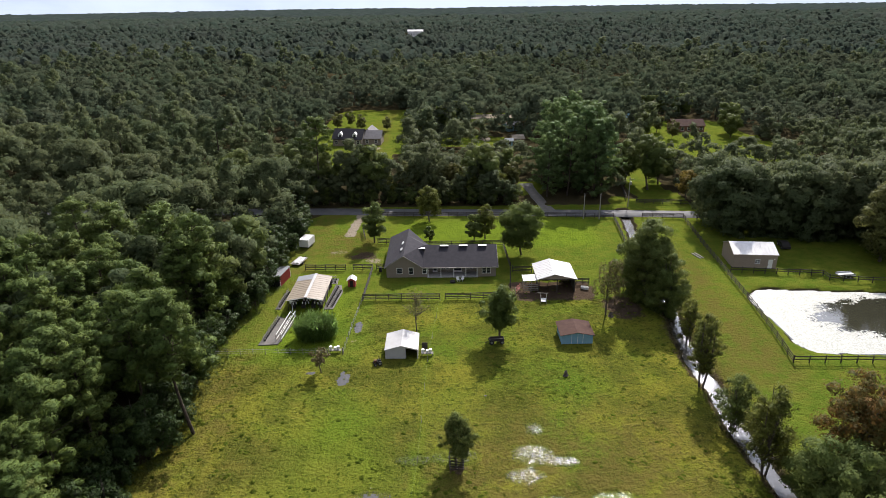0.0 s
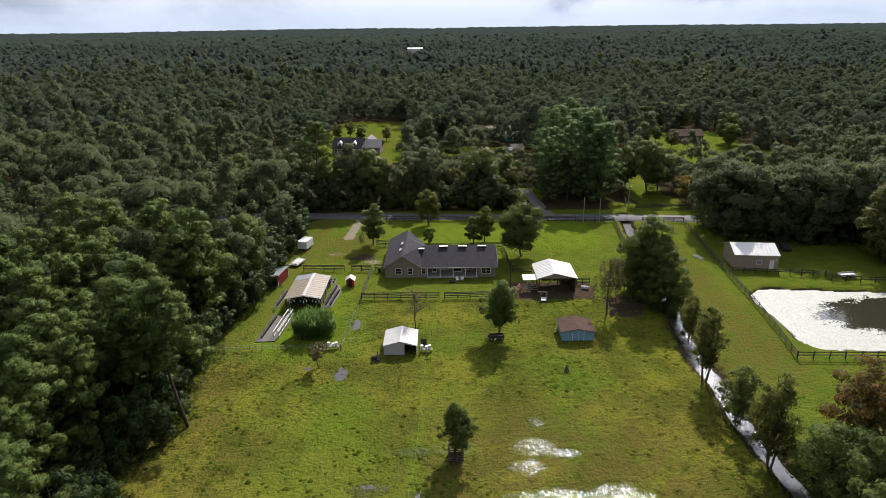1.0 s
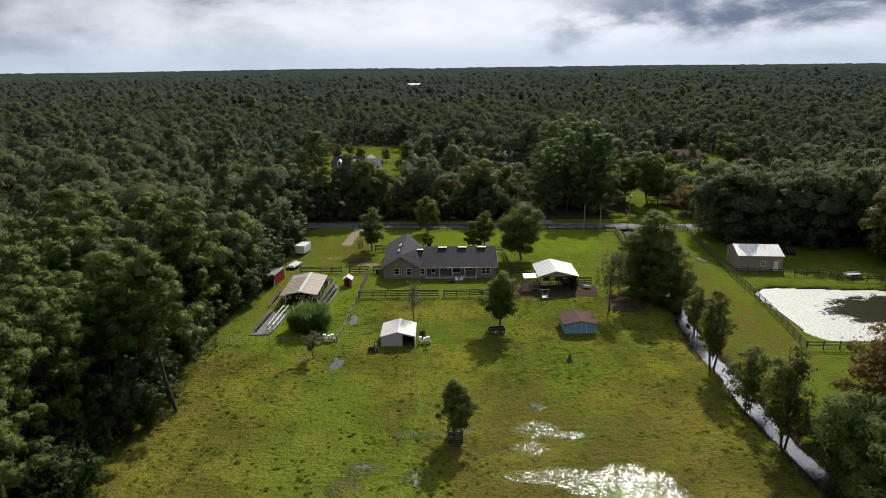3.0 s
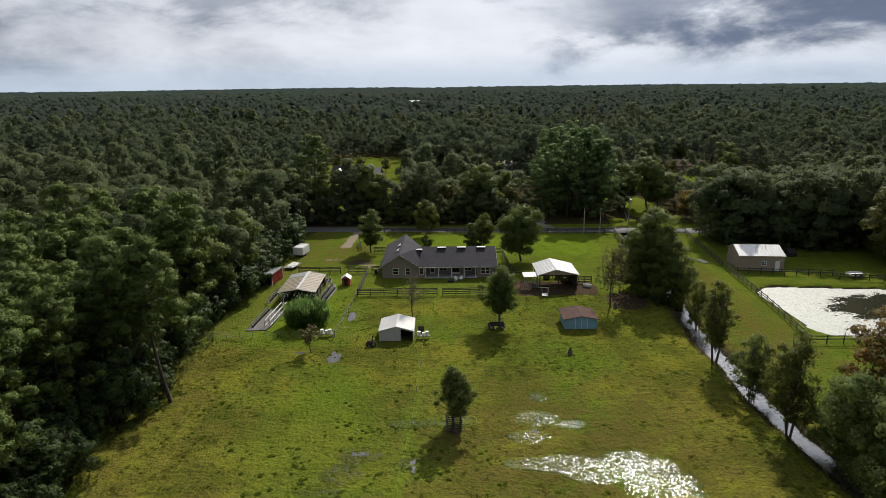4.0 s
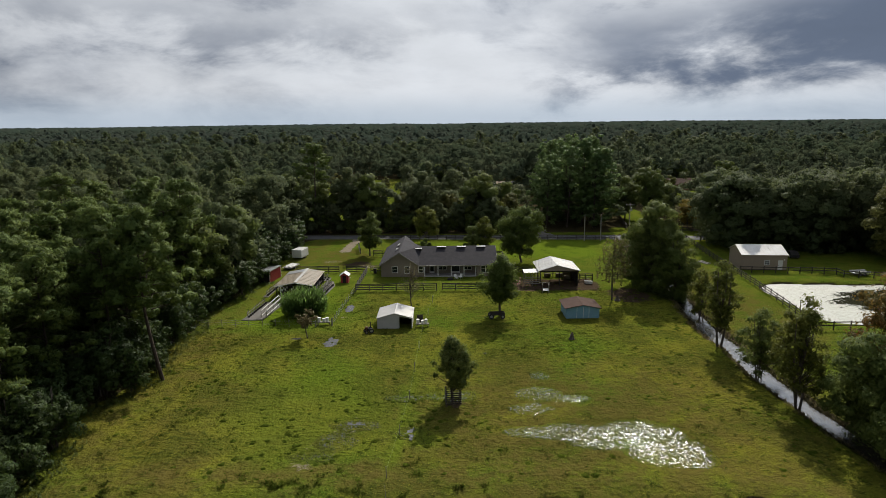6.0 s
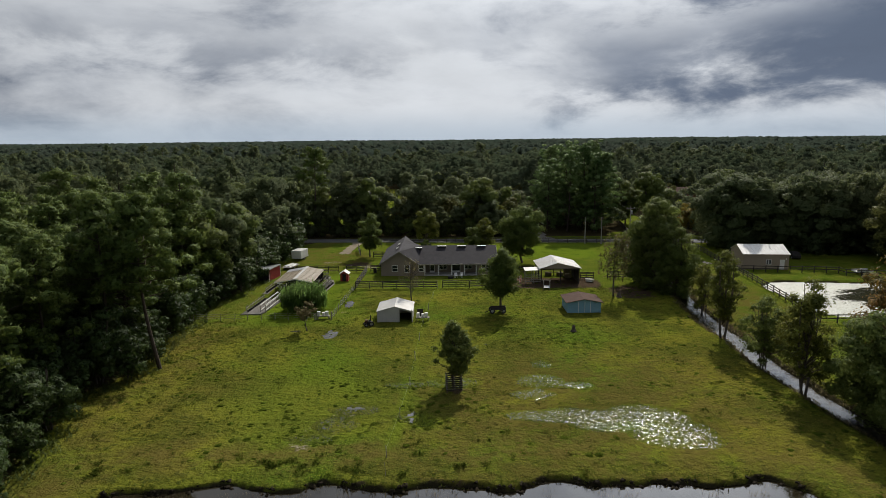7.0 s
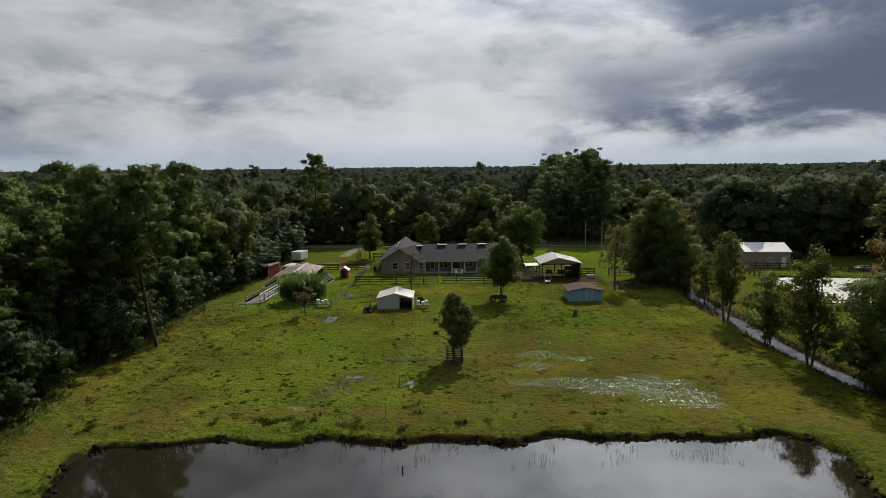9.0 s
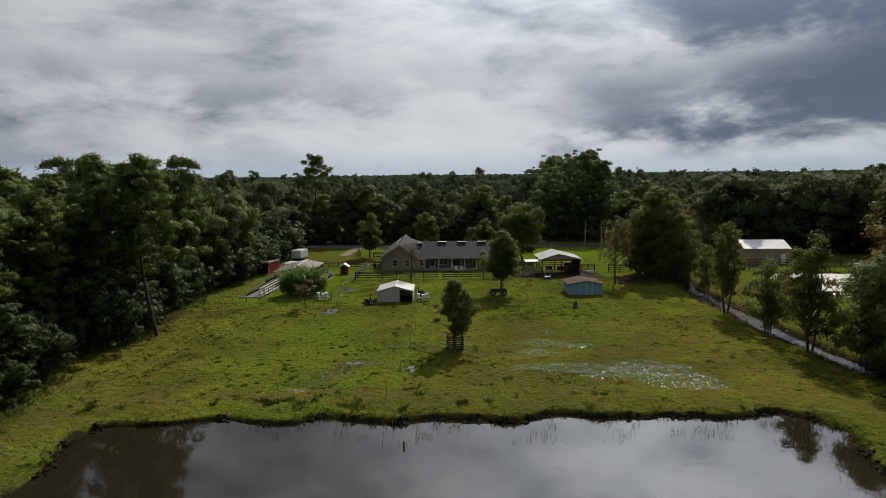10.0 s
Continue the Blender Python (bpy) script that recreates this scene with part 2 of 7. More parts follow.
MAT_SPARSE = foliage("dry_leaves", (0.135, 0.115, 0.054), (0.203, 0.169, 0.081), (0.284, 0.236, 0.108), 0.3)
MAT_CANE = foliage("cane_leaves", (0.13, 0.26, 0.05), (0.22, 0.38, 0.08), (0.34, 0.50, 0.14), 0.62, 0.4, 0.4, scale=0.8, deep=0.6)
# haze is put into these four base colours: bluer the farther the woods
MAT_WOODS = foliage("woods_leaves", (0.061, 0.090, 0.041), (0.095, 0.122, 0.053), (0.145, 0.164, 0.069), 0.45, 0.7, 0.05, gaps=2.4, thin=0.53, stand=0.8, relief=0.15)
MAT_WOODS2 = foliage("hazed_distant_leaves", (0.054, 0.079, 0.048), (0.080, 0.102, 0.060), (0.116, 0.132, 0.074), 0.42, 0.9, 0.0, gaps=1.8, deep=0.75, thin=0.54, stand=0.9, relief=0)
MAT_CANOPY = foliage("hazed_canopy_leaves", (0.036, 0.050, 0.044), (0.048, 0.064, 0.054), (0.066, 0.080, 0.064), 0.2, 0.9, 0.0, scale=0.02, deep=0.9, stand=0.9, relief=0)
MAT_FARWOODS = foliage("hazed_far_leaves", (0.046, 0.066, 0.052), (0.064, 0.083, 0.060), (0.090, 0.104, 0.072), 0.35, 0.9, 0.0, deep=0.85, stand=0.9, relief=0)
MAT_GRASS = foliage("grass_blades", (0.055, 0.088, 0.012), (0.082, 0.112, 0.016), (0.125, 0.145, 0.026), 0.35, 0.9, 0.0, scale=0.2)
MAT_TUSSOCK = foliage("tussock_grass", (0.062, 0.094, 0.011), (0.092, 0.122, 0.015), (0.13, 0.155, 0.022), 0.35, 0.9, 0.0, scale=0.2)
MAT_BARK = bark("grey_bark", (0.055, 0.045, 0.038), (0.13, 0.11, 0.095))
MAT_PINEBARK = bark("pine_bark", (0.032, 0.024, 0.019), (0.085, 0.066, 0.052))
MAT_FENCE = worn("dark_fence_wood", (0.020, 0.017, 0.015), (0.050, 0.042, 0.036), 3, 0.85, grain=20)
MAT_GREYWOOD = worn("weathered_wood", (0.16, 0.145, 0.125), (0.30, 0.28, 0.25), 3, 0.9, grain=25)
MAT_SIDING = worn("taupe_siding", (0.20, 0.168, 0.135), (0.24, 0.20, 0.16), 0.8, 0.75, grain=8)
MAT_SHINGLE = worn("charcoal_shingles", (0.017, 0.016, 0.020), (0.034, 0.032, 0.040), 1.2, 0.9, spec=0.25, grain=9, depth=0.03)
MAT_WHITE = worn("white_paint", (0.78, 0.78, 0.76), (0.66, 0.65, 0.62), 1.0, 0.5, grain=12)
MAT_TRIM = worn("pale_trim", (0.30, 0.28, 0.255), (0.24, 0.22, 0.20), 1.0, 0.6, grain=12)
MAT_WHITEMETAL = worn("white_metal_roof", (0.62, 0.62, 0.61), (0.46, 0.45, 0.43), 0.5, 0.42, spec=0.5, grain=6)
MAT_TANMETAL = worn("tan_metal_siding", (0.26, 0.205, 0.16), (0.30, 0.24, 0.19), 0.6, 0.55, grain=6)
MAT_TANROOF = worn("tan_metal_roof", (0.28, 0.23, 0.16), (0.21, 0.172, 0.12), 0.7, 0.45, grain=5)
MAT_RUSTROOF = worn("brown_roof", (0.050, 0.026, 0.020), (0.085, 0.050, 0.038), 0.9, 0.9, spec=0.12, grain=6)
MAT_BLUE = worn("blue_siding", (0.15, 0.30, 0.40), (0.20, 0.36, 0.45), 1.0, 0.7, grain=9)
MAT_RED = worn("barn_red_siding", (0.26, 0.025, 0.025), (0.34, 0.05, 0.045), 1.0, 0.6, grain=9)
MAT_MUD = worn("wet_mud", (0.012, 0.010, 0.007), (0.026, 0.021, 0.014), 1.5, 0.95, spec=0.05, grain=10, depth=0.04)
MAT_DARK = worn("dark_interior", (0.012, 0.011, 0.010), (0.03, 0.027, 0.024), 1.5, 0.9)
MAT_STEEL = worn("galvanised_steel", (0.38, 0.39, 0.40), (0.27, 0.27, 0.27), 2, 0.45, 0.7)
MAT_BRICK = worn("red_brick", (0.15, 0.07, 0.05), (0.22, 0.11, 0.08), 2, 0.85, grain=14)
MAT_CONCRETE = worn("concrete", (0.34, 0.33, 0.31), (0.44, 0.43, 0.40), 0.8, 0.85, grain=14)
MAT_RUBBER = worn("black_rubber", (0.012, 0.012, 0.012), (0.03, 0.03, 0.03), 4, 0.8)
MAT_CLOTH = worn("pale_tarp", (0.46, 0.455, 0.44), (0.36, 0.355, 0.34), 0.7, 0.6, grain=5)
MAT_TAPE = worn("yellow_tape", (0.15, 0.20, 0.04), (0.20, 0.24, 0.06), 3, 0.6)
MAT_ROOFGREY = worn("grey_shingles", (0.13, 0.125, 0.125), (0.20, 0.19, 0.19), 1.0, 0.9, grain=8)
MAT_WOODTAN = worn("tan_boards", (0.30, 0.20, 0.12), (0.38, 0.27, 0.17), 1.0, 0.85, grain=10)


def marsh_material():
    """Standing water broken by wet grass; the attribute depth says how much stands open."""
    m, nt = material("marsh")
    p = place(nt)
    a = nt.nodes.new("ShaderNodeAttribute")
    a.attribute_name = "depth"
    # small openings among the blades, many where the water is deep
    cell = nd(nt, "ShaderNodeTexVoronoi", {"Vector": vmath(nt, "MULTIPLY", p, (1.0, 0.5, 0.0)), "Scale": 8.5})
    pick = nd(nt, "ShaderNodeSeparateColor", {0: cell.outputs["Color"]}).outputs
    patch = ramp(nt, noise_n(nt, p, 1.3, 5, 0.7), 0.36, 0.62)
    cov = math_n(nt, "MULTIPLY", math_n(nt, "POWER", a.outputs["Fac"], 1.1), math_n(nt, "ADD", 0.22, math_n(nt, "MULTIPLY", patch, 0.70)))
    size = math_n(nt, "ADD", 0.26, math_n(nt, "MULTIPLY", pick[1], 0.30))
    k = math_n(nt, "MULTIPLY", math_n(nt, "LESS_THAN", pick[0], cov), math_n(nt, "LESS_THAN", cell.outputs["Distance"], size))
    w = math_n(nt, "ADD", noise_n(nt, p, 5.0, 3, 0.6), noise_n(nt, p, 1.2, 2, 0.5))
    water = surface(nt, (0.03, 0.03, 0.02), 0.15, 0, 0.5, w, 0.03)
    grass, n2, n3, n4, n6 = sward(nt, p)
    h = math_n(nt, "ADD", math_n(nt, "MULTIPLY", n3, 0.4), math_n(nt, "MULTIPLY", n6, 0.8))
    sod = surface(nt, mixc(nt, math_n(nt, "MULTIPLY", n3, 0.5), grass, (0.055, 0.060, 0.016)), 1.0, 0, 0.0, h, 0.5)
    mx = nd(nt, "ShaderNodeMixShader", {0: k, 1: sod, 2: water})
    finish(nt, mx.outputs[0])
    return m


MAT_MARSH = marsh_material()


def scum_material():
    """Pale floating scum, ragged and torn open; the attribute cover says how thick it lies."""
    m, nt = material("pond_scum_glare")
    p = place(nt)
    a = nt.nodes.new("ShaderNodeAttribute")
    a.attribute_name = "cover"
    s = vmath(nt, "MULTIPLY", p, (0.7, 1.2, 1.0))
    f = math_n(nt, "ADD", math_n(nt, "SUBTRACT", noise_n(nt, s, 0.45, 6, 0.68, 0.6), 0.5), math_n(nt, "MULTIPLY", math_n(nt, "SUBTRACT", noise_n(nt, s, 3.0, 4, 0.7), 0.5), 0.6))
    k = ramp(nt, math_n(nt, "ADD", a.outputs["Fac"], math_n(nt, "MULTIPLY", f, 1.7)), -0.03, 0.10)
    g = noise_n(nt, p, 4.0, 4, 0.7)
    # pale scum tone, which also stands for sky glare off the pond
    skin = surface(nt, mixc(nt, ramp(nt, g, 0.3, 0.7), (0.46, 0.47, 0.43), (0.21, 0.225, 0.175)), 0.5, 0, 0.25, g, 0.10)
    finish(nt, nd(nt, "ShaderNodeMixShader", {0: k, 1: nt.nodes.new("ShaderNodeBsdfTransparent").outputs[0], 2: skin}).outputs[0])
    return m


MAT_SCUM = scum_material()


def glass_material():
    m, nt = material("window_glass")
    f = noise_n(nt, coords(nt), 1.5, 2)
    finish(nt, surface(nt, (0.02, 0.024, 0.03), 0.06, 0, 0.6, f, 0.002))
    return m


MAT_GLASS = glass_material()

# ---- mesh helpers ----
RNG = np.random.default_rng(7)


def mesh_np(name, verts, faces, mat, smooth=False):
    """A mesh from arrays: verts (n, 3), faces (m, k)."""
    verts, faces = np.asarray(verts, np.float32), np.asarray(faces, np.int32)
    me = bpy.data.meshes.new(name)
    k = faces.shape[1]
    me.vertices.add(len(verts))
    me.vertices.foreach_set("co", verts.ravel())
    me.loops.add(faces.size)
    me.loops.foreach_set("vertex_index", faces.ravel())
    me.polygons.add(len(faces))
    me.polygons.foreach_set("loop_start", np.arange(0, faces.size, k, dtype=np.int32))
    me.polygons.foreach_set("use_smooth", np.full(len(faces), smooth))
    me.update(calc_edges=True)
    me.materials.append(mat)
    return me


def mesh_bm(name, bm, mat):
    bmesh.ops.recalc_face_normals(bm, faces=bm.faces)
    me = bpy.data.meshes.new(name)
    bm.to_mesh(me)
    bm.free()
    me.materials.append(mat)
    return me


def put(name, me, parent=None, label=""):
    ob = new(name, me)
    if parent is not None:
        ob.parent = parent
    return tagged(ob, label)


def part(name, bm, mat, parent, label=""):
    return put(name, mesh_bm(name, bm, mat), parent, label)


def thing(name, m, label, category, group="", kind=""):
    ob = new(name)
    ob.empty_display_size = 0.3
    ob.matrix_world = m
    return tagged(ob, label, category, group, kind)


def box(bm, x0, x1, y0, y1, z0, z1, bevel=0.0):
    r = bmesh.ops.create_cube(bm, size=1.0)
    for v in r["verts"]:
        v.co = Vector(((x0 + x1) / 2 + v.co.x * (x1 - x0), (y0 + y1) / 2 + v.co.y * (y1 - y0), (z0 + z1) / 2 + v.co.z * (z1 - z0)))
    if bevel:
        es = {e for v in r["verts"] for e in v.link_edges}
        bmesh.ops.bevel(bm, geom=list(es), offset=bevel, segments=1, affect="EDGES")
    return bm


def boxm(*a, bevel=0.0):
    return box(bmesh.new(), *a, bevel=bevel)


def beam(bm, a, b, w, h=None):
    """A square bar from a to b."""
    a, b = Vector(a), Vector(b)
    h = h or w
    d = b - a
    m = Matrix.Translation((a + b) / 2) @ d.to_track_quat("Z", "Y").to_matrix().to_4x4()
    r = bmesh.ops.create_cube(bm, size=1.0)
    for v in r["verts"]:
        v.co = m @ Vector((v.co.x * w, v.co.y * h, v.co.z * d.length))
    return bm


def rod(bm, a, b, r0, r1=None, n=8):
    a, b = Vector(a), Vector(b)
    d = b - a
    m = Matrix.Translation((a + b) / 2) @ d.to_track_quat("Z", "Y").to_matrix().to_4x4()
    bmesh.ops.create_cone(bm, cap_ends=True, segments=n, radius1=r0, radius2=r0 if r1 is None else r1, depth=d.length, matrix=m)
    return bm


def slab(bm, pts, n, t):
    """A flat sheet through pts, t thick along -n."""
    n = Vector(n).normalized() * t
    top = [bm.verts.new(Vector(p)) for p in pts]
    low = [bm.verts.new(Vector(p) - n) for p in pts]
    bm.faces.new(top)
    bm.faces.new(low[::-1])
    for i in range(len(pts)):
        j = (i + 1) % len(pts)
        bm.faces.new((top[j], top[i], low[i], low[j]))
    return bm


# ---- lie of the land ----
def vnoise(x, y, size, seed):
    """Smooth noise from 0 to 1 on a lattice."""
    tab = np.random.default_rng(seed).random((256, 256))
    u, v = np.asarray(x) / size, np.asarray(y) / size
    i, j = np.floor(u).astype(int), np.floor(v).astype(int)
    a, b = u - i, v - j
    a, b = a * a * (3 - 2 * a), b * b * (3 - 2 * b)
    i0, i1, j0, j1 = i % 256, (i + 1) % 256, j % 256, (j + 1) % 256
    return (tab[i0, j0] * (1 - a) + tab[i1, j0] * a) * (1 - b) + (tab[i0, j1] * (1 - a) + tab[i1, j1] * a) * b


def step(v, lo, hi):
    k = np.clip((v - lo) / (hi - lo), 0, 1)
    return k * k * (3 - 2 * k)


def round_box(x, y, cx, cy, hx, hy, r):
    qx, qy = np.abs(x - cx) - hx + r, np.abs(y - cy) - hy + r
    return np.hypot(np.maximum(qx, 0), np.maximum(qy, 0)) + np.minimum(np.maximum(qx, qy), 0) - r


def line_dist(x, y, pts):
    best = np.full(np.shape(x), 1e9)
    for (ax, ay), (bx, by) in zip(pts, pts[1:]):
        dx, dy = bx - ax, by - ay
        k = np.clip(((x - ax) * dx + (y - ay) * dy) / (dx * dx + dy * dy), 0, 1)
        best = np.minimum(best, np.hypot(x - ax - k * dx, y - ay - k * dy))
    return best


DITCH = [(49, 168), (46.5, 150), (44, 128), (42.6, 112), (41.6, 106), (40.4, 98), (39.5, 88), (39.7, 80), (39.2, 72), (39.3, 64), (40.2, 54), (41.5, 38), (43, 15), (44, -40)]
DRIVE = [(-22.6, 167), (-23.2, 160), (-24.0, 149), (-23.0, 140), (-19.5, 134), (-15.5, 131)]
ROAD = [(-900, 215), (-120, 172), (-30, 169), (0, 167), (48, 164.3), (72, 162), (140, 158), (900, 120)]
SIDE_ROAD = [(28.5, 166), (27, 180), (25.5, 196)]
FRONT_LEVEL, EAST_LEVEL, DITCH_LEVEL, PUDDLE_LEVEL = -0.33, -0.42, -0.5, -0.035
MARSH = [(8.6, 57.2, 2.6, 1.2), (12.0, 57.2, 3.8, 1.7), (16.0, 55.8, 4.2, 2.2), (19.6, 56.2, 4.0, 3.2), (21.0, 53.4, 3.8, 3.0), (22.6, 51.6, 2.6, 1.6), (10.8, 66.3, 2.6, 2.0), (14.0, 65.0, 2.4, 1.0), (9.4, 62.4, 2.4, 1.4), (11.6, 71.6, 1.2, 1.4)]
TAPE_LINE = [(-1.3, 111.6), (-3.2, 89.2), (-3.9, 65), (-5.1, 48.6)]
FAINT = [(-9.2, 58.9, 2.6, 1.2), (-10.6, 55.6, 2.2, 1.8), (-12.6, 52.6, 2.2, 1.1), (-3.6, 57.2, 1.4, 1.5), (1.0, 66.0, 3.0, 1.6), (-4.5, 65.5, 2.4, 1.0)]
SHALLOWS = [(-9.2, 59.3, 0.8, 0.35), (-16.2, 84.5, 0.9, 2.2), (-16.0, 101, 0.7, 2.4), (-3.4, 57.0, 0.3, 1.1), (5.5, 79.6, 0.5, 0.3), (-21.5, 86.0, 0.8, 0.6)]


def front_sd(x, y):
    return round_box(x, y, 0.6, 10, 27.4, 34.5, 4.0) + (vnoise(x, y, 4.5, 3) - 0.5) * 1.7 + (vnoise(x, y, 1.3, 4) - 0.5) * 0.8


def east_sd(x, y):
    return round_box(x, y, 88, 103.4 - (np.asarray(x) - 60) * 0.08, 29.2, 12.4, 4.5) + (vnoise(x, y, 5, 5) - 0.5) * 1.2 + (vnoise(x, y, 1.2, 6) - 0.5) * 0.5


def ditch_sd(x, y):
    return line_dist(x, y, DITCH) - 1.35 + (vnoise(x, y, 2.5, 8) - 0.5) * 0.7


def shallow(x, y, pools=SHALLOWS):
    best = np.zeros(np.shape(x))
    for cx, cy, rx, ry in pools:
        best = np.maximum(best, 1 - step(np.hypot((x - cx) / rx, (y - cy) / ry), 0.55, 1.35))
    return best


def woods_edge(x, y):
    """Over 0 inside the woods of the west side."""
    edge = np.interp(y, [0, 20, 45, 55, 63, 71, 83, 94, 106, 116, 130, 157, 170, 172], [-38, -34, -34, -36.5, -38.5, -35.5, -37, -37.5, -36.5, -35, -35, -35.5, -31, -30])
    return edge + (vnoise(y, y * 0, 6, 11) - 0.5) * 2.5 - x


def height(x, y):
    x, y = np.asarray(x, float), np.asarray(y, float)
    r = np.hypot(x, y)
    z = (vnoise(x, y, 9, 21) - 0.5) * 0.16 + (vnoise(x, y, 2.2, 22) - 0.5) * 0.09
    z = z * step(r, 0, 30) + (vnoise(x, y, 0.8, 23) - 0.5) * 0.05
    flat = np.maximum(1 - step(round_box(x, y, -1, 128, 14, 10, 2), 0, 4), 1 - step(line_dist(x, y, ROAD), 4, 8))
    z = z * (1 - flat)
    s = shallow(x, y)
    z = z * (1 - step(s, 0, 0.5)) + np.where(s > 0, s, 0) * (-0.075 + (vnoise(x, y, 0.5, 24) - 0.5) * 0.10 + (vnoise(x, y, 1.2, 25) - 0.5) * 0.10)
    sod = shallow(x, y, MARSH + FAINT)
    z = z * (1 - step(sod, 0.0, 0.3)) - 0.10 * step(sod, 0.05, 0.4)
    z = z + 0.16 * step(front_sd(x, y), 0.5, 3) * (1 - step(front_sd(x, y), 3, 7)) * (1 - step(sod, 0.0, 0.3))
    for sd, deep, foot, bank in ((front_sd, 1.3, -0.55, 0.5), (east_sd, 1.1, -1.2, 0.9), (ditch_sd, 0.9, -1.2, 0.9)):
        d = sd(x, y)
        z = z - deep * (1 - step(d, foot, bank))
    # far country is nearly level, with slight swells
    z = z + 5 * step(r, 1500, 4900) + (vnoise(x, y, 700, 31) - 0.5) * 7 * step(r, 900, 2500)
    return z


def spread(fine, far):
    """Grid lines: fine stretches (start, end, step), then growing steps out to far."""
    vals = []
    for a, b, s in fine:
        vals += list(np.arange(a, b - 1e-6, s))
    vals.append(fine[-1][1])
    s = fine[-1][2]
    hi, lo = [vals[-1]], [vals[0]]
    while hi[-1] < far:
        s *= 1.16
        hi.append(hi[-1] + s)
    s = fine[0][2]
    while lo[-1] > -far:
        s *= 1.16
        lo.append(lo[-1] - s)
    return np.array(lo[:0:-1] + vals + hi[1:])


def build_ground():
    gx = spread([(-130, -46, 3.0), (-46, 4, 0.8), (4, 28, 0.3), (28, 66, 0.8), (66, 118, 1.3), (118, 190, 3.0)], 4950)
    gy = spread([(-26, 34, 1.4), (34, 43, 0.5), (43, 47, 0.2), (47, 70, 0.33), (70, 120, 0.85), (120, 176, 1.3), (176, 350, 3.0)], 4950)
    X, Y = np.meshgrid(gx, gy)
    Z = height(X, Y)
    nx, ny = len(gx), len(gy)
    idx = np.arange(nx * ny).reshape(ny, nx)
    faces = np.stack([idx[:-1, :-1], idx[:-1, 1:], idx[1:, 1:], idx[1:, :-1]], -1).reshape(-1, 4)
    me = mesh_np("ground", np.stack([X, Y, Z], -1).reshape(-1, 3), faces, MAT_GROUND, True)
    x, y = X.ravel(), Y.ravel()
    fd = front_sd(x, y)
    dry = 0.12 + 0.88 * (1 - step(np.abs(fd - 5), 1, 4)) * (y > 36)
    dry = np.maximum(dry, 0.95 * (1 - step(np.abs(x - 15), 10, 28)) * (1 - step(np.abs(y - 58), 8, 26)))
    dry = np.maximum(dry, 1.0 * (1 - step(np.abs(x - 48), 4, 10)) * step(y, 72, 88) * (1 - step(y, 125, 150)))
    dry = np.maximum(dry, 0.4 * (1 - step(np.hypot((x + 22) / 1.3, y - 60), 6, 16)))
    dry = np.maximum(dry, 0.8 * (1 - step(np.abs(woods_edge(x, y) + 3), 1, 5)))
    dry = np.maximum(dry, 1.0 * (1 - step(np.hypot((x + 23) / 0.8, (y - 142) / 1.3), 4, 12)))
    soil = np.maximum.reduce([
        0.9 * (1 - step(round_box(x, y, 21, 115.5, 8.5, 4.5, 2), -2, 2)), 0.75 * (1 - step(np.hypot(x - 33, (y - 108) / 1.3), 2, 6)),
        0.75 * (1 - step(np.hypot((x + 18.5) / 1.4, y - 135.5), 1, 4)), 0.7 * (1 - step(np.hypot((x - 10) / 1.6, y - 110), 0.5, 2.5)),
        0.55 * (1 - step(np.hypot(x - 9, y - 95.5), 0.6, 2.2)), 0.55 * (1 - step(np.hypot(x - 1, y - 64), 0.8, 2.2)), 0.3 * (1 - step(np.abs(fd - 0.15), 0.5, 0.9)),
        0.75 * (1 - step(np.abs(ditch_sd(x, y) + 0.1), 0.3, 1.1))])
    sand_sheen = np.maximum(0.74 * (1 - step(line_dist(x, y, DRIVE[:3]), 0.7, 2.3)), 0.5 * (1 - step(np.hypot((x + 17) / 1.8, y - 132.5), 0.6, 3.4)))
    sand_sheen = np.maximum(sand_sheen, 0.5 * (1 - step(np.hypot((x + 25) / 1.5, y - 138), 0.6, 3)))
    # this pale streak stands for the sheen of wet grass, put into colour
    sand_sheen = np.maximum(sand_sheen, 0.40 * (1 - step(line_dist(x, y, [(-9.6, 59.6), (-10.8, 56.5), (-13.2, 51.5)]), 0.8, 2.6)))
    sand_sheen = np.maximum(sand_sheen, 0.9 * (1 - step(round_box(x, y, 25, 323, 13, 7, 3), -1, 3)))
    # pale oval stands for glare on open water, put into the ground colour
    sand_sheen = np.maximum(sand_sheen, 0.8 * (1 - step(np.hypot(x - 17, (y - 268) / 2.2), 1.5, 4)))
    sand_sheen = np.maximum(sand_sheen, 0.75 * (1 - step(np.hypot((x + 30) / 1.6, y - 251), 2, 5)))
    sand_sheen = np.maximum(sand_sheen, 0.36 * (1 - step(np.hypot((x + 15.6) / 1.0, (y - 95) / 2.5), 0.4, 2.0)))
    r = np.hypot(x, y)
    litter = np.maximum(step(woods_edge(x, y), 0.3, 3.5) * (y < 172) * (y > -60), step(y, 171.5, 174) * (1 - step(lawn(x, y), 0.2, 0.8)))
    litter = np.maximum(litter, step(r, 420, 460))
    wet = np.maximum(0.5 * step(shallow(x, y), 0.2, 0.8), 1 - step(np.minimum(fd + (vnoise(x, y, 0.7, 97) - 0.5) * 0.5, np.minimum(east_sd(x, y), ditch_sd(x, y))), 0.1, 0.6))
    # mown turf of the house lot, the pens and the strip beyond the ditch
    mown = np.maximum(step(y, 110.5, 112.5) * step(x, -40, -34), step(x, 42, 45))
    mown = np.maximum(mown, (1 - step(x, -15, -13)) * step(y, 87, 89.5))
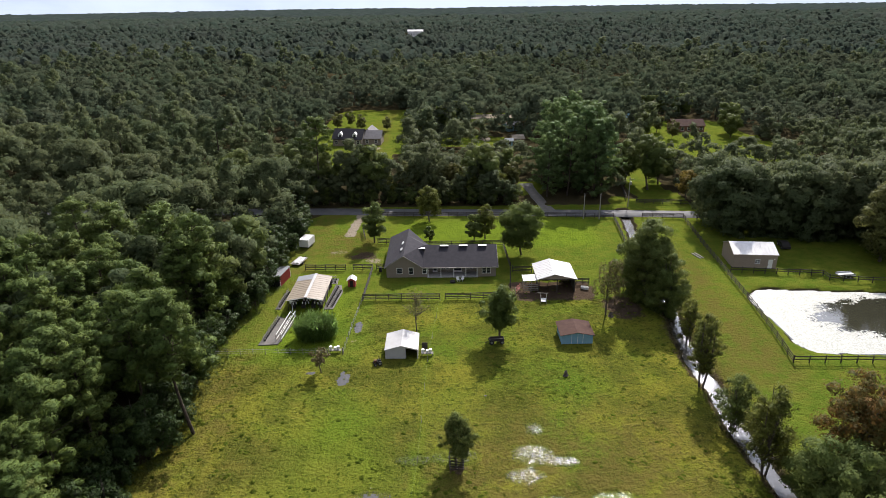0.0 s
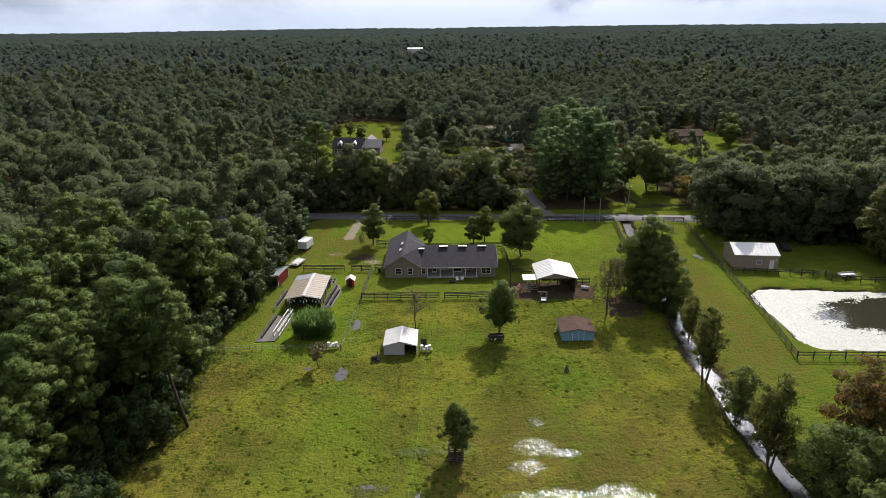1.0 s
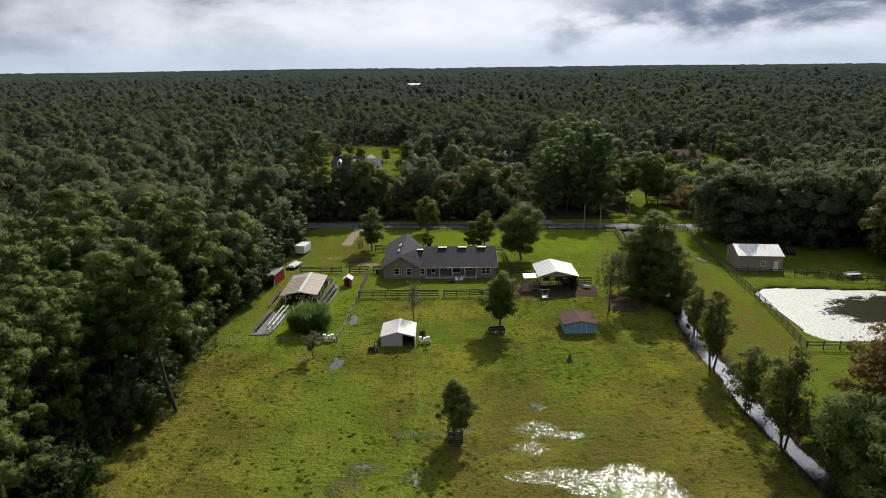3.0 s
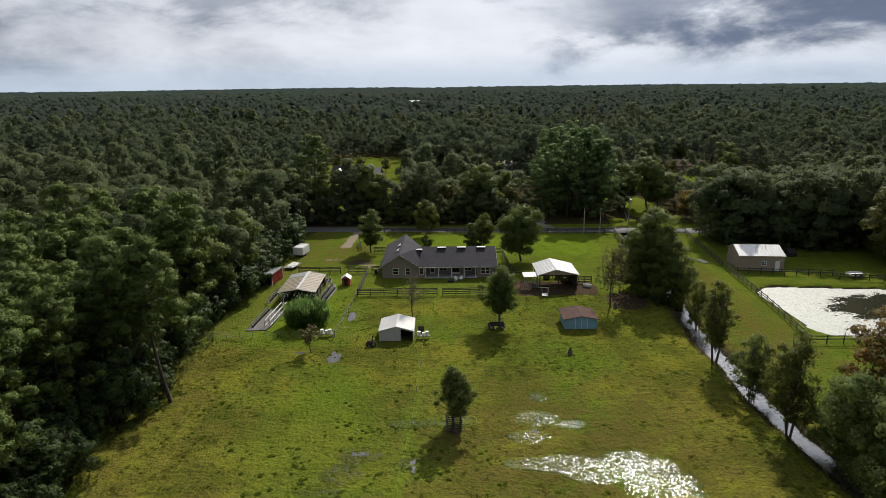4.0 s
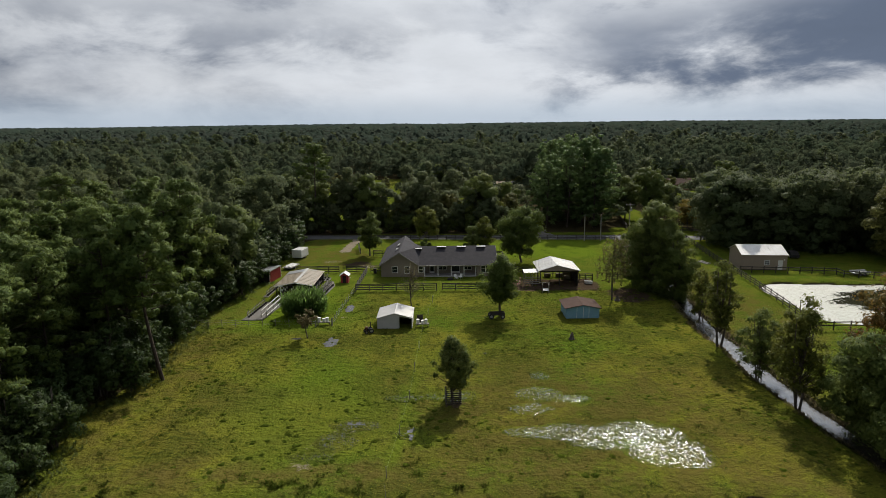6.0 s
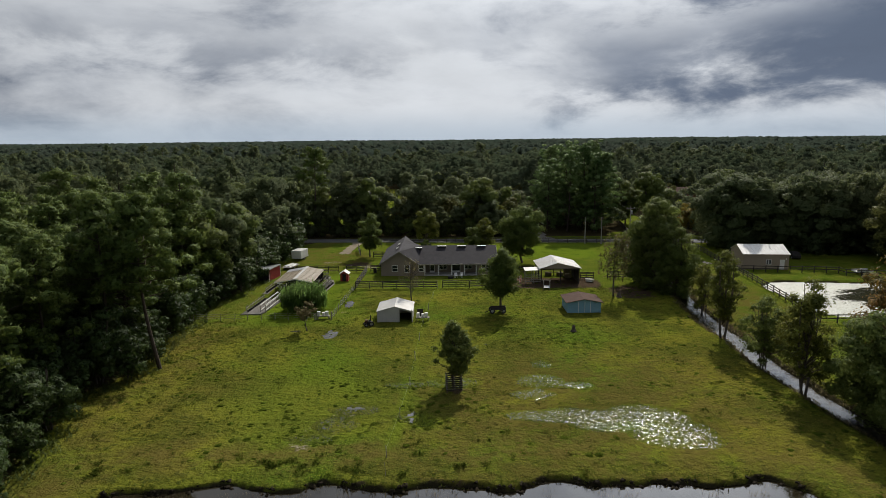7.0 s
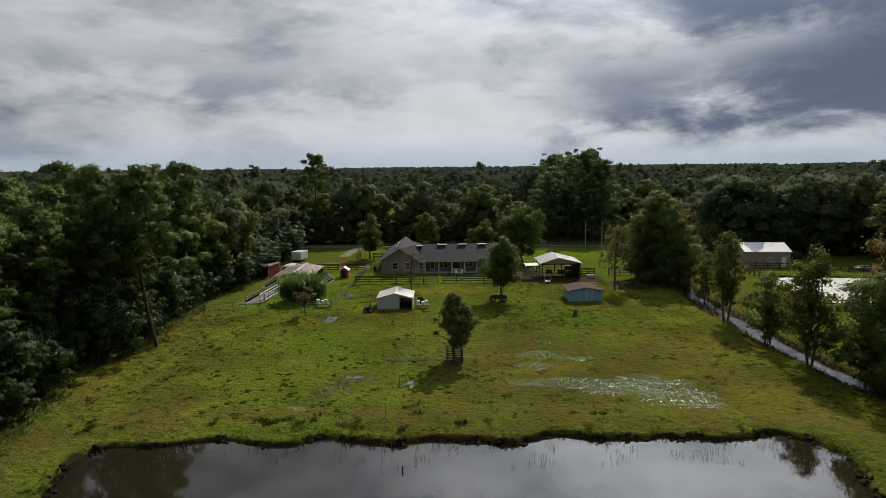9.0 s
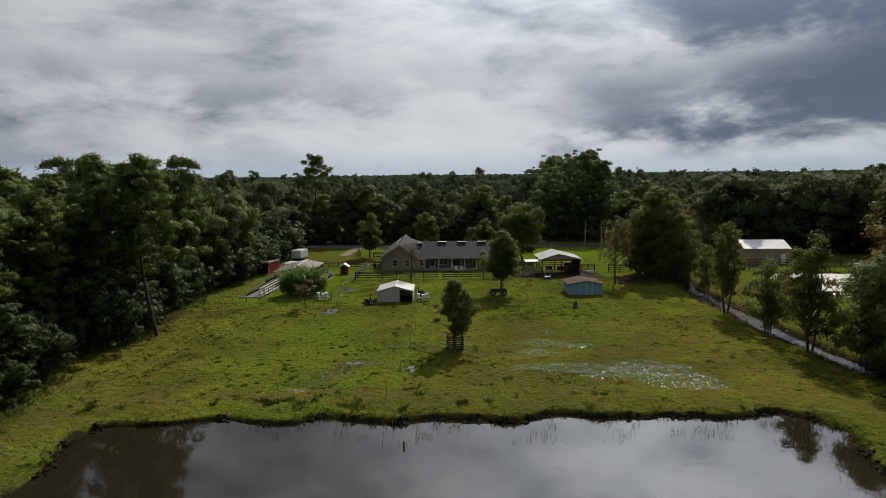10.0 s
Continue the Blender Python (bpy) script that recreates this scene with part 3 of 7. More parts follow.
    # rank grass under the tape fence and round the pens
    lush = 0.95 * (1 - step(line_dist(x, y, TAPE_LINE), 0.25, 0.75)) * (0.35 + 0.65 * (1 - step(y, 60, 75)))
    lush = np.maximum(lush, 0.5 * (1 - step(np.hypot((x + 15) / 1.0, (y - 62) / 1.6), 3, 12)))
    lush = np.maximum(lush, 0.8 * (1 - step(round_box(x, y, -27, 108, 7, 16, 3), -2, 4)))
    lush = np.maximum(lush, 0.8 * (1 - step(round_box(x, y, 12, 150, 24, 9, 3), -2, 4)))
    for n, v in (("dry", dry), ("lush", lush), ("mown", mown), ("soil", soil), ("sand_sheen", sand_sheen), ("litter", litter), ("wet", wet)):
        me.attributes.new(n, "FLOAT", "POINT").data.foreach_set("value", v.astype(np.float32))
    tagged(put("ground", me), "green pasture with tussocks, worn dirt and wet hollows", "ground", kind="structure")


LAWNS = [(-36, 300, 20, 48, 8), (-34, 234, 15, 36, 6), (107, 262, 22, 42, 10), (122, 240, 13, 14, 6), (62, 208, 5.5, 40, 3), (25, 322, 17, 12, 4), (17, 268, 5, 7, 3), (-22, 262, 9, 22, 6), (-47, 1000, 22, 135, 8), (26, 190, 4, 8, 3), (57, 175.5, 9, 3, 2), (10, 262, 16, 10, 4), (62, 290, 10, 30, 5)]


def lawn(x, y):
    """1 where open grass or yard lies among the woods beyond the road."""
    best = np.zeros(np.shape(x))
    for cx, cy, hx, hy, r in LAWNS:
        best = np.maximum(best, 1 - step(round_box(x, y, cx, cy, hx, hy, r) + (vnoise(x, y, 7, 41) - 0.5) * 4, -1, 1))
    return best


def water_sheet(name, sd, box4, level, mat, cell, label, under=0.9):
    """A sheet of water that reaches a little under its banks."""
    x0, x1, y0, y1 = box4
    gx, gy = np.arange(x0, x1, cell), np.arange(y0, y1, cell)
    X, Y = np.meshgrid(gx, gy)
    idx = np.arange(X.size).reshape(X.shape)
    keep = sd(X[:-1, :-1] + cell / 2, Y[:-1, :-1] + cell / 2) < cell + under
    f = np.stack([idx[:-1, :-1], idx[:-1, 1:], idx[1:, 1:], idx[1:, :-1]], -1)[keep]
    v = np.stack([X, Y, np.full(X.shape, level)], -1).reshape(-1, 3)
    used = np.unique(f)
    back = np.full(len(v), -1)
    back[used] = np.arange(len(used))
    tagged(put(name, mesh_np(name, v[used], back[f], mat)), label, "water", kind="structure")


def ribbon(name, pts, half, z, mat, label, category, wob=0.0):
    P, n = [], 0
    for (ax, ay), (bx, by) in zip(pts, pts[1:]):
        k = max(2, int(math.hypot(bx - ax, by - ay) / 3))
        P += [(ax + (bx - ax) * i / k, ay + (by - ay) * i / k) for i in range(k)]
    P.append(pts[-1])
    P = np.array(P)
    d = np.gradient(P, axis=0)
    d /= np.linalg.norm(d, axis=1)[:, None]
    nrm = np.stack([-d[:, 1], d[:, 0]], 1)
    w = half + wob * (vnoise(np.arange(len(P)), np.arange(len(P)) * 0, 2.0, 55) - 0.5)
    rows = []
    for off, zz in ((-1.04, -0.1), (-1, z), (0, z + 0.03), (1, z), (1.04, -0.1)):
        q = P + nrm * (w * off)[:, None]
        rows.append(np.column_stack([q, np.full(len(q), zz)]))
    V = np.concatenate(rows)
    m = len(P)
    i = np.arange(m - 1)
    F = np.concatenate([np.stack([r * m + i, r * m + i + 1, (r + 1) * m + i + 1, (r + 1) * m + i], 1) for r in range(4)])
    tagged(put(name, mesh_np(name, V, F[:, ::-1], mat, True)), label, category, kind="structure")


build_ground()
water_sheet("water", front_sd, (-32, 32, -28, 48), FRONT_LEVEL, MAT_POND, 0.8, "still dark pond water reflecting clouds")
water_sheet("water", east_sd, (54, 122, 86, 122), EAST_LEVEL, MAT_EAST, 0.8, "glaring pond water behind a board fence")


def build_scum():
    """A skin of scum on the east pond, open round a ragged hole."""
    gx, gy = np.arange(56, 120, 0.5), np.arange(87, 120, 0.5)
    X, Y = np.meshgrid(gx, gy)
    idx = np.arange(X.size).reshape(X.shape)
    f = np.stack([idx[:-1, :-1], idx[:-1, 1:], idx[1:, 1:], idx[1:, :-1]], -1)[east_sd(X[:-1, :-1] + 0.25, Y[:-1, :-1] + 0.25) < -0.1]
    used = np.unique(f)
    back = np.full(X.size, -1)
    back[used] = np.arange(len(used))
    v = np.stack([X, Y, np.full(X.shape, EAST_LEVEL + 0.012)], -1).reshape(-1, 3)[used]
    me = mesh_np("pond_scum_glare", v, back[f], MAT_SCUM)
    cover = np.minimum(np.hypot((X - 83) / 11.0, (Y - 103.2) / 5.8) - 1.35, 0.5)
    me.attributes.new("cover", "FLOAT", "POINT").data.foreach_set("value", cover.ravel()[used].astype(np.float32))
    tagged(put("pond_scum_glare", me), "pale floating scum with painted sky glare on the pond", "water", kind="structure")


build_scum()
water_sheet("water", ditch_sd, (34, 52, -40, 166), DITCH_LEVEL, MAT_DITCH, 0.7, "narrow water-filled ditch along the pasture")
def build_marsh():
    """Sodden ground: a low sheet of wet sod and open water that sinks under the pasture at its rim."""
    gx, gy = np.arange(-18, 30, 0.3), np.arange(44, 76, 0.3)
    X, Y = np.meshgrid(gx, gy)
    S = shallow(X, Y, MARSH + FAINT)
    deep = np.maximum(shallow(X, Y, MARSH), 0.50 * shallow(X, Y, FAINT))
    deep = np.clip(deep * 1.15 + ((vnoise(X, Y, 1.9, 98) - 0.5) * 0.8 + (vnoise(X, Y, 0.8, 99) - 0.5) * 0.5) * step(deep, 0.0, 0.4), 0, 1)
    Z = np.where(S > 0.15, -0.045, -0.22) + (vnoise(X, Y, 0.6, 95) - 0.5) * 0.03
    idx = np.arange(X.size).reshape(X.shape)
    keep = (S[:-1, :-1] > 0.02)
    f = np.stack([idx[:-1, :-1], idx[:-1, 1:], idx[1:, 1:], idx[1:, :-1]], -1)[keep]
    used = np.unique(f)
    back = np.full(X.size, -1)
    back[used] = np.arange(len(used))
    v = np.stack([X, Y, Z], -1).reshape(-1, 3)[used]
    me = mesh_np("marsh", v, back[f], MAT_MARSH, True)
    me.attributes.new("depth", "FLOAT", "POINT").data.foreach_set("value", deep.ravel()[used].astype(np.float32))
    tagged(put("marsh", me), "flooded pasture hollow with grass standing in water", "wet ground", kind="structure")


build_marsh()
water_sheet("water", lambda x, y: 0.25 - shallow(x, y), (-26, 28, 44, 106), PUDDLE_LEVEL, MAT_DITCH, 0.3, "shallow standing water in the pasture grass", -0.3)
ribbon("road", ROAD, 2.9, 0.05, MAT_ASPHALT, "narrow grey asphalt country road", "road")
ribbon("road", SIDE_ROAD, 2.0, 0.04, MAT_GRAVEL, "grey gravel side road between trees", "road", 1.0)

# ---- trees ----
def unit(v):
    return v / np.maximum(np.linalg.norm(v, axis=-1, keepdims=True), 1e-9)


def rand_dir(n):
    return unit(RNG.normal(size=(n, 3)))


def leaves(centres, radii, per, size, asp=0.6, out=0.65, shell=0.55, needle=False, whole=0.5):
    """Leaf quads in clumps: vertices, the way each faces, and faces."""
    centres, radii = np.asarray(centres, float), np.asarray(radii, float)
    if radii.ndim == 1:
        radii = np.repeat(radii[:, None], 3, 1)
    w = radii.prod(1) ** (2 / 3)
    n = int(per)
    pick = RNG.choice(len(centres), n, p=w / w.sum())
    d = rand_dir(n)
    pos = centres[pick] + d * radii[pick] * (shell + (1 - shell) * RNG.random((n, 1)))
    s = size * (0.6 + 0.8 * RNG.random((n, 1)))
    if needle:
        t = unit(d + 0.55 * rand_dir(n) + np.array([0, 0, 0.25]))
        nrm = unit(np.cross(t, rand_dir(n)))
    else:
        nrm = unit(out * d + (1 - out) * rand_dir(n) + np.array([0, 0, 0.15]))
        t = unit(np.cross(nrm, rand_dir(n)))
    face = unit(d + whole * unit(pos - centres.mean(0)) + 0.2 * rand_dir(n) + np.array([0, 0, 0.12]))
    nrm = np.where((nrm * face).sum(1, keepdims=True) < 0, -nrm, nrm)
    b = np.cross(nrm, t)
    return quads_geo(np.stack([pos + t * s, pos + b * s * asp, pos - t * s, pos - b * s * asp], 1), face)


def quads_geo(q, face):
    n = len(q)
    return q.reshape(-1, 3), np.repeat(face, 4, 0), np.arange(n * 4).reshape(n, 4)


def join(*geos):
    V, N, F, base = [], [], [], 0
    for v, n, f in geos:
        V.append(v)
        N.append(n)
        F.append(f + base)
        base += len(v)
    return np.concatenate(V), np.concatenate(N), np.concatenate(F)


def boughs(centres, radii, rings=3, segs=7, low=1.9, rough=0.3, size=1.0, fuzz=0.6):
    """Lumpy leaf masses, open below: uneven domes with shared vertices."""
    centres, radii = np.asarray(centres, float), np.asarray(radii, float)
    if radii.ndim == 1:
        radii = np.repeat(radii[:, None], 3, 1)
    m = len(centres)
    th = np.linspace(0.0, low, rings + 1)[1:]
    a = np.arange(segs) * 2 * np.pi / segs
    d = np.stack([np.sin(th)[:, None] * np.cos(a), np.sin(th)[:, None] * np.sin(a), np.repeat(np.cos(th)[:, None], segs, 1)], -1).reshape(-1, 3)
    d = np.concatenate([[[0, 0, 1.0]], d])
    k = size * (1 - rough / 2 + rough * RNG.random((m, len(d), 1)))
    turn = RNG.random(m) * 6.283
    c, s = np.cos(turn)[:, None], np.sin(turn)[:, None]
    dd = np.stack([d[None, :, 0] * c - d[None, :, 1] * s, d[None, :, 0] * s + d[None, :, 1] * c, np.repeat(d[None, :, 2], m, 0)], -1)
    V = centres[:, None] + dd * radii[:, None] * k
    whole = unit(V - centres.mean(0))
    N = unit(dd + 0.5 * whole + fuzz * rand_dir(m * len(d)).reshape(m, len(d), 3))
    f = []
    for j in range(segs):
        f.append((0, 1 + j, 1 + (j + 1) % segs, 0))
    tri = np.array(f)
    q = []
    for r in range(rings - 1):
        for j in range(segs):
            j2 = (j + 1) % segs
            q.append((1 + r * segs + j, 1 + (r + 1) * segs + j, 1 + (r + 1) * segs + j2, 1 + r * segs + j2))
    # the cap is closed with quads over pairs of segments
    cap = [(0, 1 + j, 1 + (j + 1) % segs, 1 + (j + 2) % segs) for j in range(0, segs - 1, 2)]
    f = np.array(cap + q)
    n = len(d)
    F = (np.arange(m) * n)[:, None, None] + f[None]
    return V.reshape(-1, 3), N.reshape(-1, 3), F.reshape(-1, 4)


def leaf_mesh(name, geo, mat):
    me = mesh_np(name, geo[0], geo[2], mat, True)
    me.normals_split_custom_set_from_vertices(geo[1].tolist())
    return me


def tube(V, F, pts, radii, sides=6):
    pts = np.asarray(pts, float)
    base = sum(len(v) for v in V)
    d = unit(np.gradient(pts, axis=0))
    u = unit(np.cross(d, np.where(np.abs(d[:, 2:]) > 0.9, [[1.0, 0, 0]], [[0, 0, 1.0]])))
    w = np.cross(d, u)
    a = np.arange(sides) * 2 * np.pi / sides
    ring = pts[:, None] + np.asarray(radii)[:, None, None] * (u[:, None] * np.cos(a)[None, :, None] + w[:, None] * np.sin(a)[None, :, None])
    V.append(ring.reshape(-1, 3))
    i = np.arange(len(pts) - 1)[:, None] * sides + np.arange(sides)[None]
    j = np.arange(len(pts) - 1)[:, None] * sides + (np.arange(sides)[None] + 1) % sides
    F.append(base + np.stack([i, j, j + sides, i + sides], -1).reshape(-1, 4))


def stem(V, F, a, b, r0, r1, bend=0.1, n=5, sides=6):
    a, b = np.asarray(a, float), np.asarray(b, float)
    k = np.linspace(0, 1, n)[:, None]
    pts = a + (b - a) * k + np.sin(k * np.pi) * RNG.normal(size=3) * bend * np.linalg.norm(b - a)
    tube(V, F, pts, np.linspace(r0, r1, n), sides)
    return pts


def wood_mesh(name, V, F, mat):
    return mesh_np(name, np.concatenate(V), np.concatenate(F), mat, True)


def make_pine(h, lean, density, base=0.42, spread_r=3.4, size=0.34):
    V, F, C, Rr = [], [], [], []
    top = np.array([lean, 0.3 * lean, h])
    trunk = stem(V, F, (0, 0, -0.3), top, 0.017 * h * 0.75, 0.05, 0.012, 9, 7)
    nb = int(26 * density)
    for i in range(nb):
        k = base + (1 - base) * (i + RNG.random()) / nb
        q = trunk[0] + (top - trunk[0]) * k
        ang = i * 2.4 + RNG.random()
        f = (k - base) / (1 - base)
        ln = spread_r * (0.55 + 0.55 * math.sin(math.pi * min(1, 0.25 + 0.75 * f))) * (1.05 - 0.62 * f ** 2) * (0.65 + 0.6 * RNG.random())
        e = q + np.array([math.cos(ang) * ln, math.sin(ang) * ln, ln * (0.15 + 0.45 * f)])
        pts = stem(V, F, q, e, 0.07, 0.02, 0.06, 4, 4)
        for s in (0.55, 0.8, 1.0):
            if RNG.random() < 0.9:
                c = q + (e - q) * s + RNG.normal(size=3) * 0.35
                C.append(c)
                r = 0.72 + 0.55 * RNG.random()
                Rr.append((r * 1.2, r * 1.2, r * 0.85))
    C.append(top)
    Rr.append((0.8, 0.8, 0.7))
    return V, F, C, Rr


def pine_proto(h, lean, density, quads, base=0.42, spread_r=3.4, size=0.34, mat=None):
    V, F, C, Rr = make_pine(h, lean, density, base, spread_r)
    return wood_mesh("trunk", V, F, MAT_PINEBARK), leaf_mesh("crown", join(boughs(C, Rr, 2, 6, 2.0, 0.45, 0.74), leaves(C, Rr, quads, size, 0.17, shell=0.55, needle=True, whole=0.2)), mat or MAT_PINE)


def broad_proto(h, R, low, quads, size, mat, bark_mat=None, clumps=26, stems=1, trunk_r=None, top_taper=0.0, gap=0.0, shell=0.75, wild=1.0, core=0.78):
    """A broadleaf: trunk or several stems, limbs, and clumps of leaves on an uneven crown."""
    V, F, C, Rr = [], [], [], []
    tr = trunk_r or 0.02 * h
    mid = (h + low) / 2
    for s in range(stems):
        off = np.zeros(3) if stems == 1 else np.array([math.cos(s * 2.1), math.sin(s * 2.1), 0]) * 0.25
        tip = np.array([*(RNG.normal(size=2) * 0.12 * R + off[:2] * R * 1.1), h * (0.80 + 0.12 * RNG.random())])
        stem(V, F, off - np.array([0, 0, 0.2]), tip, tr / math.sqrt(stems), 0.03, 0.03, 7, 7)
    for i in range(clumps):
        d = rand_dir(1)[0]
        k = RNG.random() ** 0.45
        taper = 1 - top_taper * max(0, d[2] * k)
        c = np.array([d[0] * R * k * taper, d[1] * R * k * taper, mid + d[2] * k * (h - low) / 2]) * (1 + 0.0)
        c[:2] *= 0.84 * wild
        c[2] = min(max(c[2], low + 0.1 * h), h - 0.13 * R)
        r = R * (0.22 + 0.15 * RNG.random()) * (1 - gap)
        C.append(c)
        Rr.append((r, r, r * 0.75))
        if i % 2 == 0:
            a = np.array([0, 0, low * 0.7 + (c[2] - low * 0.7) * 0.45])
            stem(V, F, a, c, tr * 0.32, 0.02, 0.08, 4, 4)
    return wood_mesh("trunk", V, F, bark_mat or MAT_BARK), leaf_mesh("crown", join(boughs(C, Rr, 3, 6, 2.1, 0.5, core), leaves(C, Rr, quads, size, 0.62, shell=shell)) if core else leaves(C, Rr, quads, size, 0.62, shell=shell), mat)


def tree(proto, name, x, y, label, scale=1.0, turn=None, group="", extra=()):
    m = Matrix.Translation((x, y, float(height(x, y)) - 0.02)) @ pose(0, 0, 0, 0, 0, RNG.random() * 360 if turn is None else turn) @ Matrix.Scale(scale, 4)
    t = thing(name, m, label, "tree", group)
    put("trunk", proto[0], t)
    put("crown", proto[1], t)
    for n, me in extra:
        put(n, me, t)
    return t


PINES = [pine_proto(20, 0.5, 1.5, 4600, 0.34, 4.2, 0.30), pine_proto(18, -0.4, 1.5, 4600, 0.28, 4.3, 0.30), pine_proto(21, 0.3, 1.5, 4600, 0.42, 4.2, 0.30)]
PINES_FAR = [pine_proto(20, 0.5, 1.3, 1600, 0.30, 4.2, 0.55), pine_proto(18, -0.4, 1.3, 1600, 0.2, 4.2, 0.55)]
OAKS = [broad_proto(14, 5.6, 1.6, 2200, 0.26, MAT_OAK, clumps=70), broad_proto(12, 5.0, 0.8, 2000, 0.25, MAT_OAK, clumps=66), broad_proto(16, 5.4, 2.0, 2200, 0.26, MAT_OAK, clumps=76)]
OAKS_FAR = [broad_proto(14, 5.8, 1.5, 1300, 0.34, MAT_OAK, clumps=60), broad_proto(16, 5.6, 2.0, 1300, 0.34, MAT_WOODS, clumps=64)]
SHRUBS = [broad_proto(5.5, 2.8, 0.1, 1000, 0.22, MAT_GLOSS, clumps=40, stems=3), broad_proto(7.5, 3.2, 0.1, 1200, 0.22, MAT_GLOSS, clumps=50, stems=3)]

# single trees of the pasture and the yard
tree(broad_proto(10.3, 3.9, 2.0, 12000, 0.15, MAT_LEAF, clumps=90, top_taper=0.35, core=0.55, shell=0.3), "tree", 9.0, 96.4, "dark green young oak standing alone in the pasture")
tree(broad_proto(8.2, 2.8, 1.0, 13000, 0.125, MAT_LEAF, clumps=95, top_taper=0.9, core=0.5, shell=0.25, gap=0.1), "tree", 0.95, 64.6, "small upright tree inside a pallet guard")
tree(broad_proto(12.4, 5.5, 1.2, 13000, 0.2, MAT_LEAF, clumps=90, core=0.6, shell=0.4), "tree", 17.2, 135.0, "broad round live oak beside the house", turn=0)
tree(broad_proto(10.3, 3.6, 1.4, 6500, 0.2, MAT_LEAF, clumps=64, core=0.66, shell=0.5), "tree", -17.3, 144.2, "round dark oak beside the dirt drive")
tree(broad_proto(9.6, 3.6, 1.2, 3400, 0.28, MAT_YOUNG, clumps=51), "tree", -4.3, 159.7, "yellow-green tree behind the house roof")
tree(broad_proto(9.6, 2.8, 1.0, 2800, 0.26, MAT_YOUNG, clumps=42, top_taper=0.5), "tree", 9.6, 146.0, "slim yellow-green tree behind the house")
tree(broad_proto(6.8, 2.6, 0.5, 2400, 0.26, MAT_OAK, clumps=36), "tree", 6.8, 145.2, "low dark green tree behind the house")
tree(broad_proto(4.6, 1.3, 0.4, 900, 0.2, MAT_OAK, clumps=24), "shrub", -4.0, 143.6, "small dark shrub behind the house")
tree(broad_proto(4.3, 1.9, 1.5, 900, 0.16, MAT_SPARSE, clumps=30, gap=0.2, shell=0.2, core=0), "tree", -19.8, 86.2, "small thin-leaved tree in the pasture")
tree(broad_proto(16.5, 6.0, -1.4, 18000, 0.2, MAT_LEAF, clumps=150, stems=3, core=0.62, shell=0.4, top_taper=0.3), "tree", 38.3, 111.0, "tall dense dark green tree at the ditch", turn=20)
tree(broad_proto(12.0, 4.4, -1.0, 13000, 0.18, MAT_LEAF, clumps=110, stems=3, core=0.6, shell=0.4, top_taper=0.3), "tree", 40.2, 105.2, "bushy grey-green tree over the ditch", turn=50)
tree(broad_proto(11, 4.0, 0.4, 2600, 0.34, MAT_OAK, clumps=51, stems=2), "tree", 36.6, 116.0, "dark green tree behind the ditch clump")
tree(broad_proto(8.6, 2.6, 0.3, 5200, 0.16, MAT_YOUNG, clumps=70, stems=3, shell=0.2, core=0.42, top_taper=0.5), "tree", 40.9, 95.4, "yellow-green sapling on the ditch bank")
tree(broad_proto(12.8, 3.0, 1.0, 8500, 0.16, MAT_YOUNG, clumps=95, stems=2, top_taper=0.6, shell=0.2, core=0.42), "tree", 37.8, 81.3, "tall slim yellow-green tree on the ditch bank")
tree(broad_proto(9.2, 3.4, 0.6, 7500, 0.15, MAT_LEAF, clumps=85, stems=4, gap=0.05, shell=0.2, core=0.40, top_taper=0.4), "tree", 38.4, 71.2, "thin multi-stemmed tree on the ditch bank")
tree(broad_proto(12.9, 3.6, 1.0, 10000, 0.17, MAT_YOUNG, clumps=100, stems=3, gap=0.04, shell=0.2, core=0.40, top_taper=0.45), "tree", 38.4, 62.6, "tall loose yellow-green tree on the ditch bank")
tree(broad_proto(16.4, 5.3, 2.6, 15000, 0.16, MAT_RUST, clumps=130, core=0.5, shell=0.35), "tree", 46.4, 59.0, "tree with leaves turning rust red", turn=10)
tree(broad_proto(8.5, 4.3, 0.2, 9000, 0.17, MAT_LEAF, clumps=72, stems=3, core=0.6, shell=0.5), "tree", 45.0, 56.5, "dense dark green thicket by the ditch", turn=10)
tree(broad_proto(11.5, 5.8, 0.2, 14000, 0.17, MAT_LEAF, clumps=96, stems=3, core=0.6, shell=0.5), "tree", 42.0, 53.2, "dense dark green tree over the ditch", turn=40)
tree(broad_proto(6.0, 3.4, 0.1, 6000, 0.16, MAT_LEAF, clumps=60, stems=4), "shrub", 41.6, 58.5, "dark green bush over the ditch water", turn=40)
tree(broad_proto(11.0, 4.6, 0.2, 3600, 0.30, MAT_OAK, clumps=72, stems=3), "tree", 47.5, 49.5, "dense dark green tree by the ditch", turn=80)
tree(broad_proto(10.5, 5.4, 0.2, 13000, 0.17, MAT_LEAF, clumps=96, stems=3, core=0.6, shell=0.5), "tree", 41.3, 47.5, "dense dark green tree over the ditch", turn=130)
tree(broad_proto(9.0, 5.0, 0.2, 9000, 0.18, MAT_LEAF, clumps=84, stems=3, core=0.6, shell=0.5), "tree", 42.5, 41.5, "dense dark green tree by the ditch", turn=200)
tree(pine_proto(20.1, -1.0, 1.3, 3600, 0.46, 3.4, 0.36), "pine_tree", -34.5, 71.4, "tall leaning pine at the pasture edge", turn=0)


